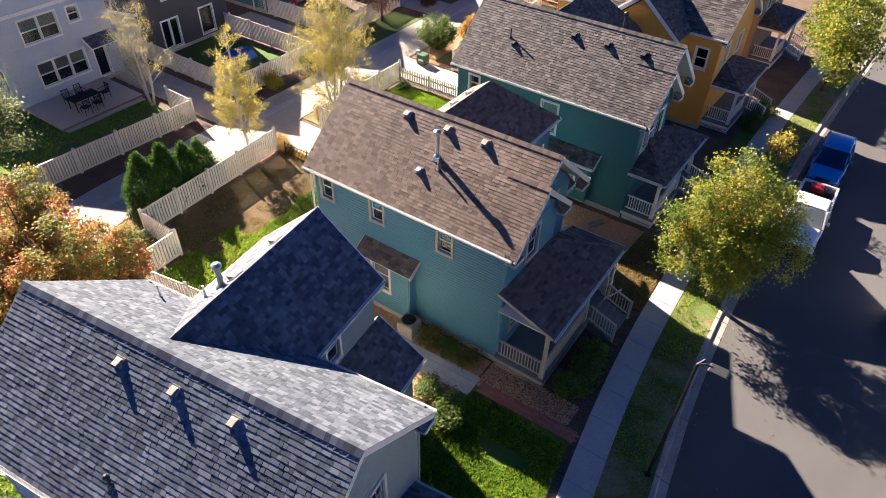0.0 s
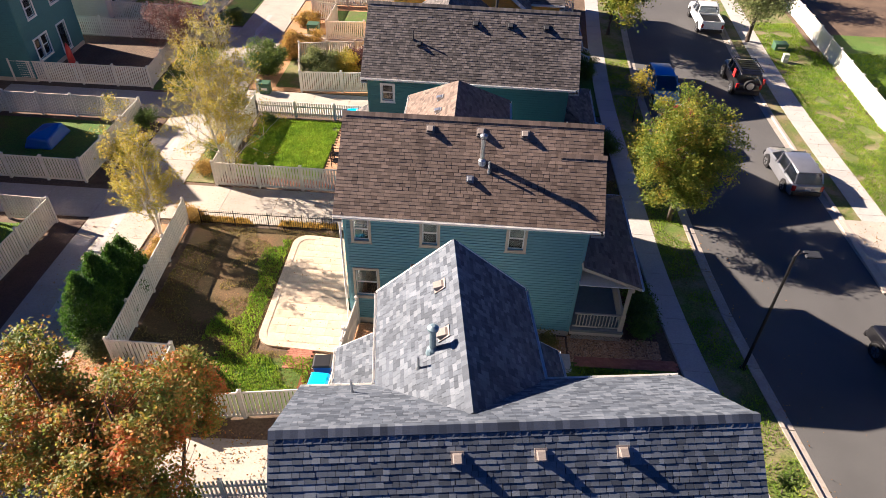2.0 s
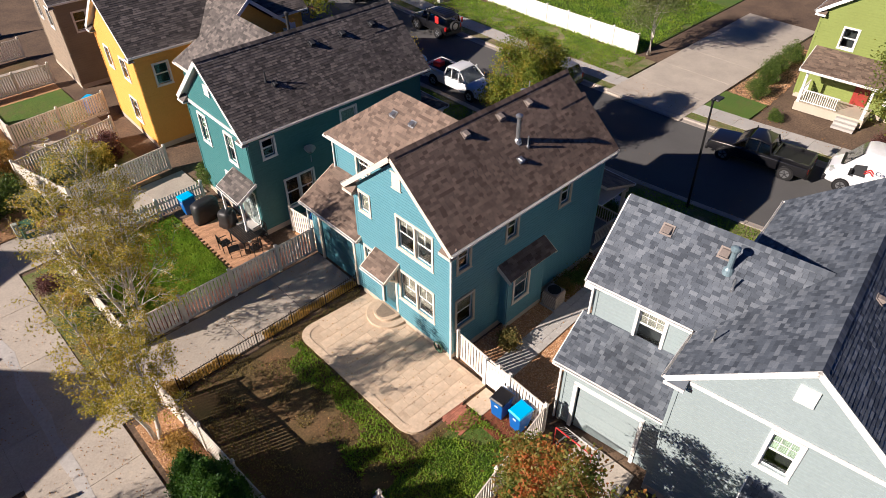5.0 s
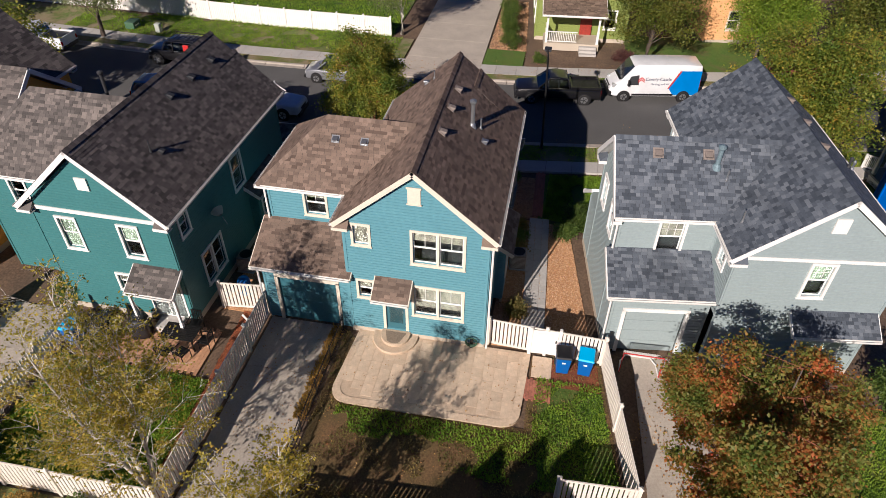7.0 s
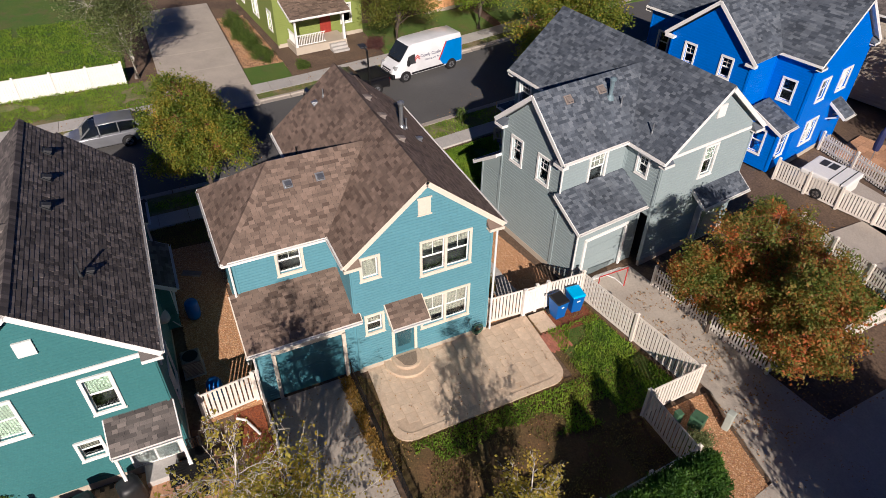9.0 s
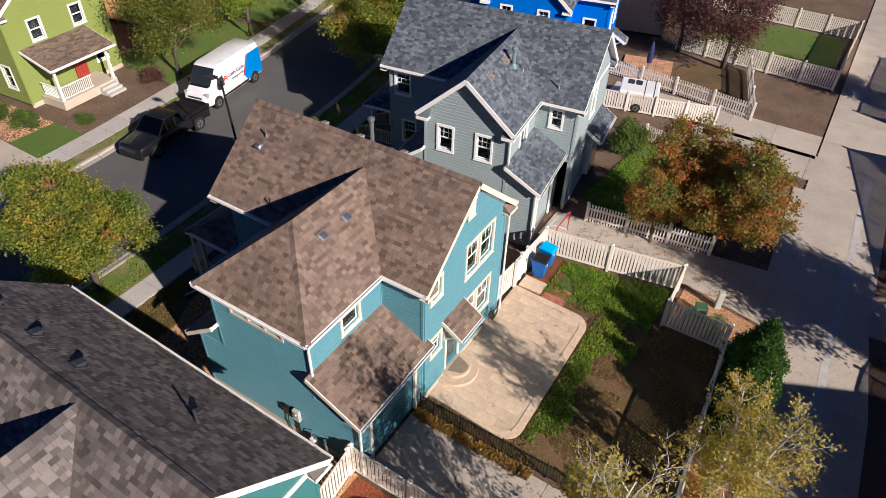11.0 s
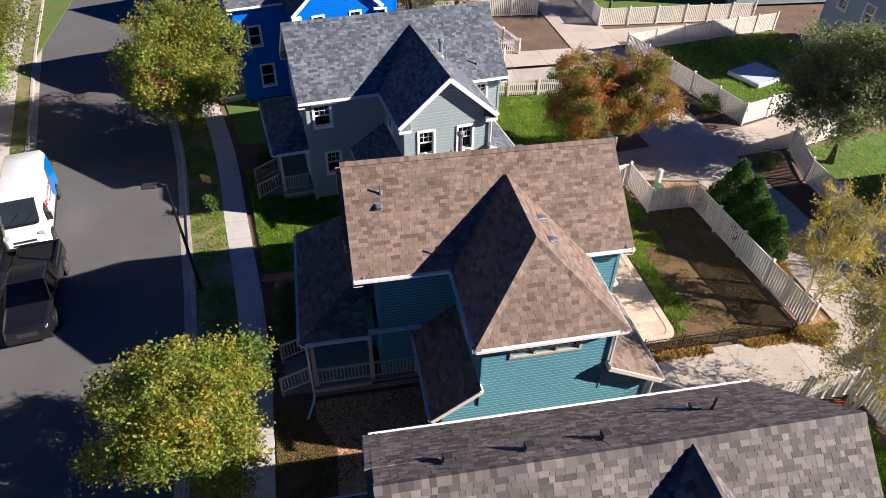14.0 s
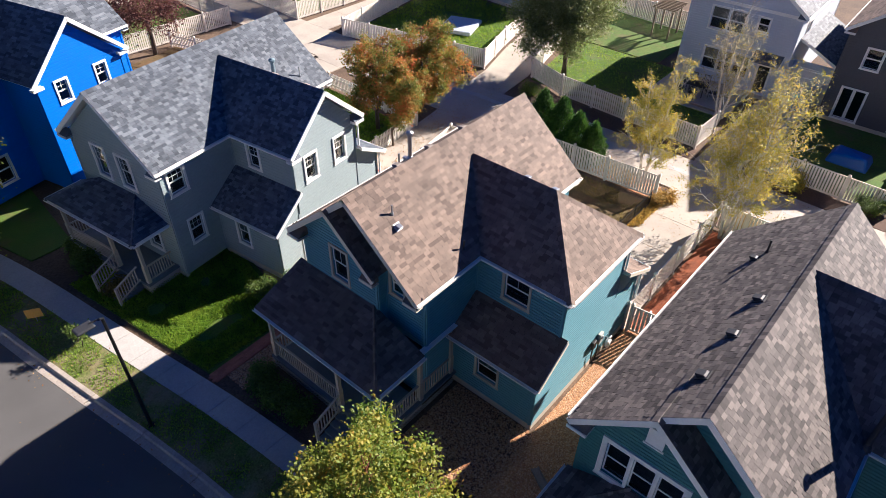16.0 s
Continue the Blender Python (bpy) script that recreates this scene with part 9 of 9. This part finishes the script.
grass("blades on a shaded lawn", [(-26, -12.0), (-17.3, -10.5), (-16.4, 2.3), (-26, 2.3)], 16000, "grass", 9, 0.03, 0.11)
grass("blades on a lawn beyond the alley", [(-28, -28.7), (-24, -28.1), (-13.9, -26.4), (-16.6, -14.5), (-20.9, -15.8), (-28, -17.4)], 30000, "grass", 10, 0.03, 0.14, bare=-0.45)
grass("blades on the lawn behind the grey house", [(-6.4, -20.3), (-0.2, -20.6), (0.6, -13.0), (-6.0, -12.3)], 30000, "grass", 11, 0.03, 0.12, bare=-0.45)
grass("golden weeds along the iron fence", [(-8.8, 3.3), (0.3, 3.3), (0.3, 3.75), (-8.8, 3.8)], 5000, "gold", 12, 0.02, 0.16)
grass("blades on the lawn behind the white fence", [(31.4, 9.0), (46, 9.0), (46, 30), (31.4, 30)], 50000, "grass", 13, 0.06, 0.16, bare=-0.5)


def stones(label, poly, n, key, seed, size=0.035, z=0.02, flat=0.6, name="gravel"):
    """Loose stones or chips: small uneven octahedra in one mesh."""
    rng = np.random.default_rng(seed)
    x, y = scatter(rng, poly, n)
    n = len(x)
    s = size * rng.uniform(0.6, 1.5, (n, 1))
    a = rng.uniform(0, 2 * np.pi, n)
    c, d = np.cos(a), np.sin(a)
    base = np.stack([x, y, np.full(n, z)], 1)
    ax, ay = np.stack([c, d, 0 * c], 1) * s, np.stack([-d, c, 0 * c], 1) * s * rng.uniform(0.5, 0.9, (n, 1))
    az = np.array([0, 0, 1.0]) * s * flat
    v = np.stack([base + ax, base + ay, base - ax, base - ay, base + az, base - az], 1).reshape(-1, 3)
    k = np.arange(n)[:, None] * 6
    f = np.concatenate([k + t for t in ([0, 1, 4], [1, 2, 4], [2, 3, 4], [3, 0, 4])], 1).reshape(-1, 3)
    me = bpy.data.meshes.new(name)
    me.vertices.add(len(v))
    me.vertices.foreach_set("co", v.ravel())
    me.loops.add(f.size)
    me.loops.foreach_set("vertex_index", f.ravel().astype(np.int32))
    me.polygons.add(len(f))
    me.polygons.foreach_set("loop_start", np.arange(0, f.size, 3, dtype=np.int32))
    me.polygons.foreach_set("loop_total", np.full(len(f), 3, dtype=np.int32))
    me.update(calc_edges=True)
    me.validate()
    me.materials.append(LEAVES[key])
    tagged(place(name, me), label, "gravel", kind="stuff")


stones("orange river gravel between two houses", [(0.5, 6.8), (12.0, 6.8), (12.0, 9.0), (0.5, 9.0)], 20000, "stone", 21)
stones("orange river gravel beside the house", [(0.6, -7.3), (2.6, -7.1), (9.6, -6.0), (9.6, -3.0), (0.6, -3.0)], 26000, "stone", 22)
stones("orange bark and gravel along the alley", [(-10.6, -8.3), (-6.3, -9.2), (-6.3, -6.6), (-9.0, -6.3), (-9.2, 3.0), (-10.6, 3.0)], 18000, "stone", 23)
stones("red bark chips along a fence", [(-8.6, 6.9), (0.4, 6.85), (0.4, 7.9), (-3.4, 7.75), (-8.6, 7.6)], 6000, "chip", 24, 0.035, 0.045, 0.35, "bark_chips")
stones("gravel before the porch", [(9.7, -6.2), (13.6, -4.6), (13.6, -2.9), (9.7, -2.9)], 11000, "stone", 25)
stones("dark gravel beside the porch", [(7.8, 3.2), (12.0, 3.2), (12.0, 6.8), (7.8, 6.8)], 11000, "stone", 26)
stones("tan gravel beside hedges", [(29.9, -2.0), (42, -1.2), (42, 1.0), (31, 1.0)], 6000, "stone", 27, 0.05)


def litter(label, poly, n, key, seed, z, size=0.075):
    """Fallen leaves lying flat in drifts."""
    rng = np.random.default_rng(seed)
    x, y = scatter(rng, poly, n)
    keep = np.array([noise.noise(Vector((a * 0.9, b * 0.9, seed))) for a, b in zip(x, y)]) > rng.uniform(-0.5, 0.35, len(x))
    x, y = x[keep], y[keep]
    pts = np.stack([x, y, z + rng.uniform(0, 0.02, len(x))], 1)
    me = leaf_mesh("fallen_leaves", pts, size, LEAVES[key], rng, droop=0.15, aspect=0.7)
    tagged(place("fallen_leaves", me), label, "fallen leaves", kind="stuff")


litter("fallen leaves drifted along the gutter", verge_poly(-22, 24, -0.36, 0.35), 2600, "fallen", 51, 0.03)
litter("fallen leaves on the worn verge", verge_poly(-22, 24, -2.3, -0.6), 2600, "fallen", 52, 0.13)
litter("fallen leaves scattered over the street", verge_poly(-20, 20, 0.3, 3.0), 500, "fallen", 53, 0.02, 0.06)
litter("fallen leaves round the patio", [(-8.6, -6.0), (-0.2, -6.0), (-0.2, 3.0), (-8.6, 3.0)], 1000, "fallen", 54, 0.1, 0.06)
litter("fallen leaves along the driveway", [(-10.8, 3.2), (0.2, 3.2), (0.2, 6.6), (-10.8, 6.6)], 1100, "fallen", 55, 0.06, 0.06)
litter("fallen leaves on the alley under the birches", [(-14.4, -12), (-9.4, -12), (-9.4, 12), (-14.4, 12)], 2600, "fallen", 56, 0.06, 0.06)
litter("fallen leaves round the maples", [(-9.5, -16), (-0.5, -15), (-0.5, -9.0), (-9.5, -8.5)], 3500, "fallen", 57, 0.07, 0.08)
litter("fallen leaves beyond the far kerb", verge_poly(-15, 30, ROADW + 0.6, ROADW + 3.6), 2600, "fallen", 58, 0.14)
litter("fallen leaves on the gravel beside the house", [(0.8, -7), (9.5, -6), (13.4, -4.4), (13.4, -3), (0.8, -3)], 1400, "fallen", 59, 0.06, 0.06)
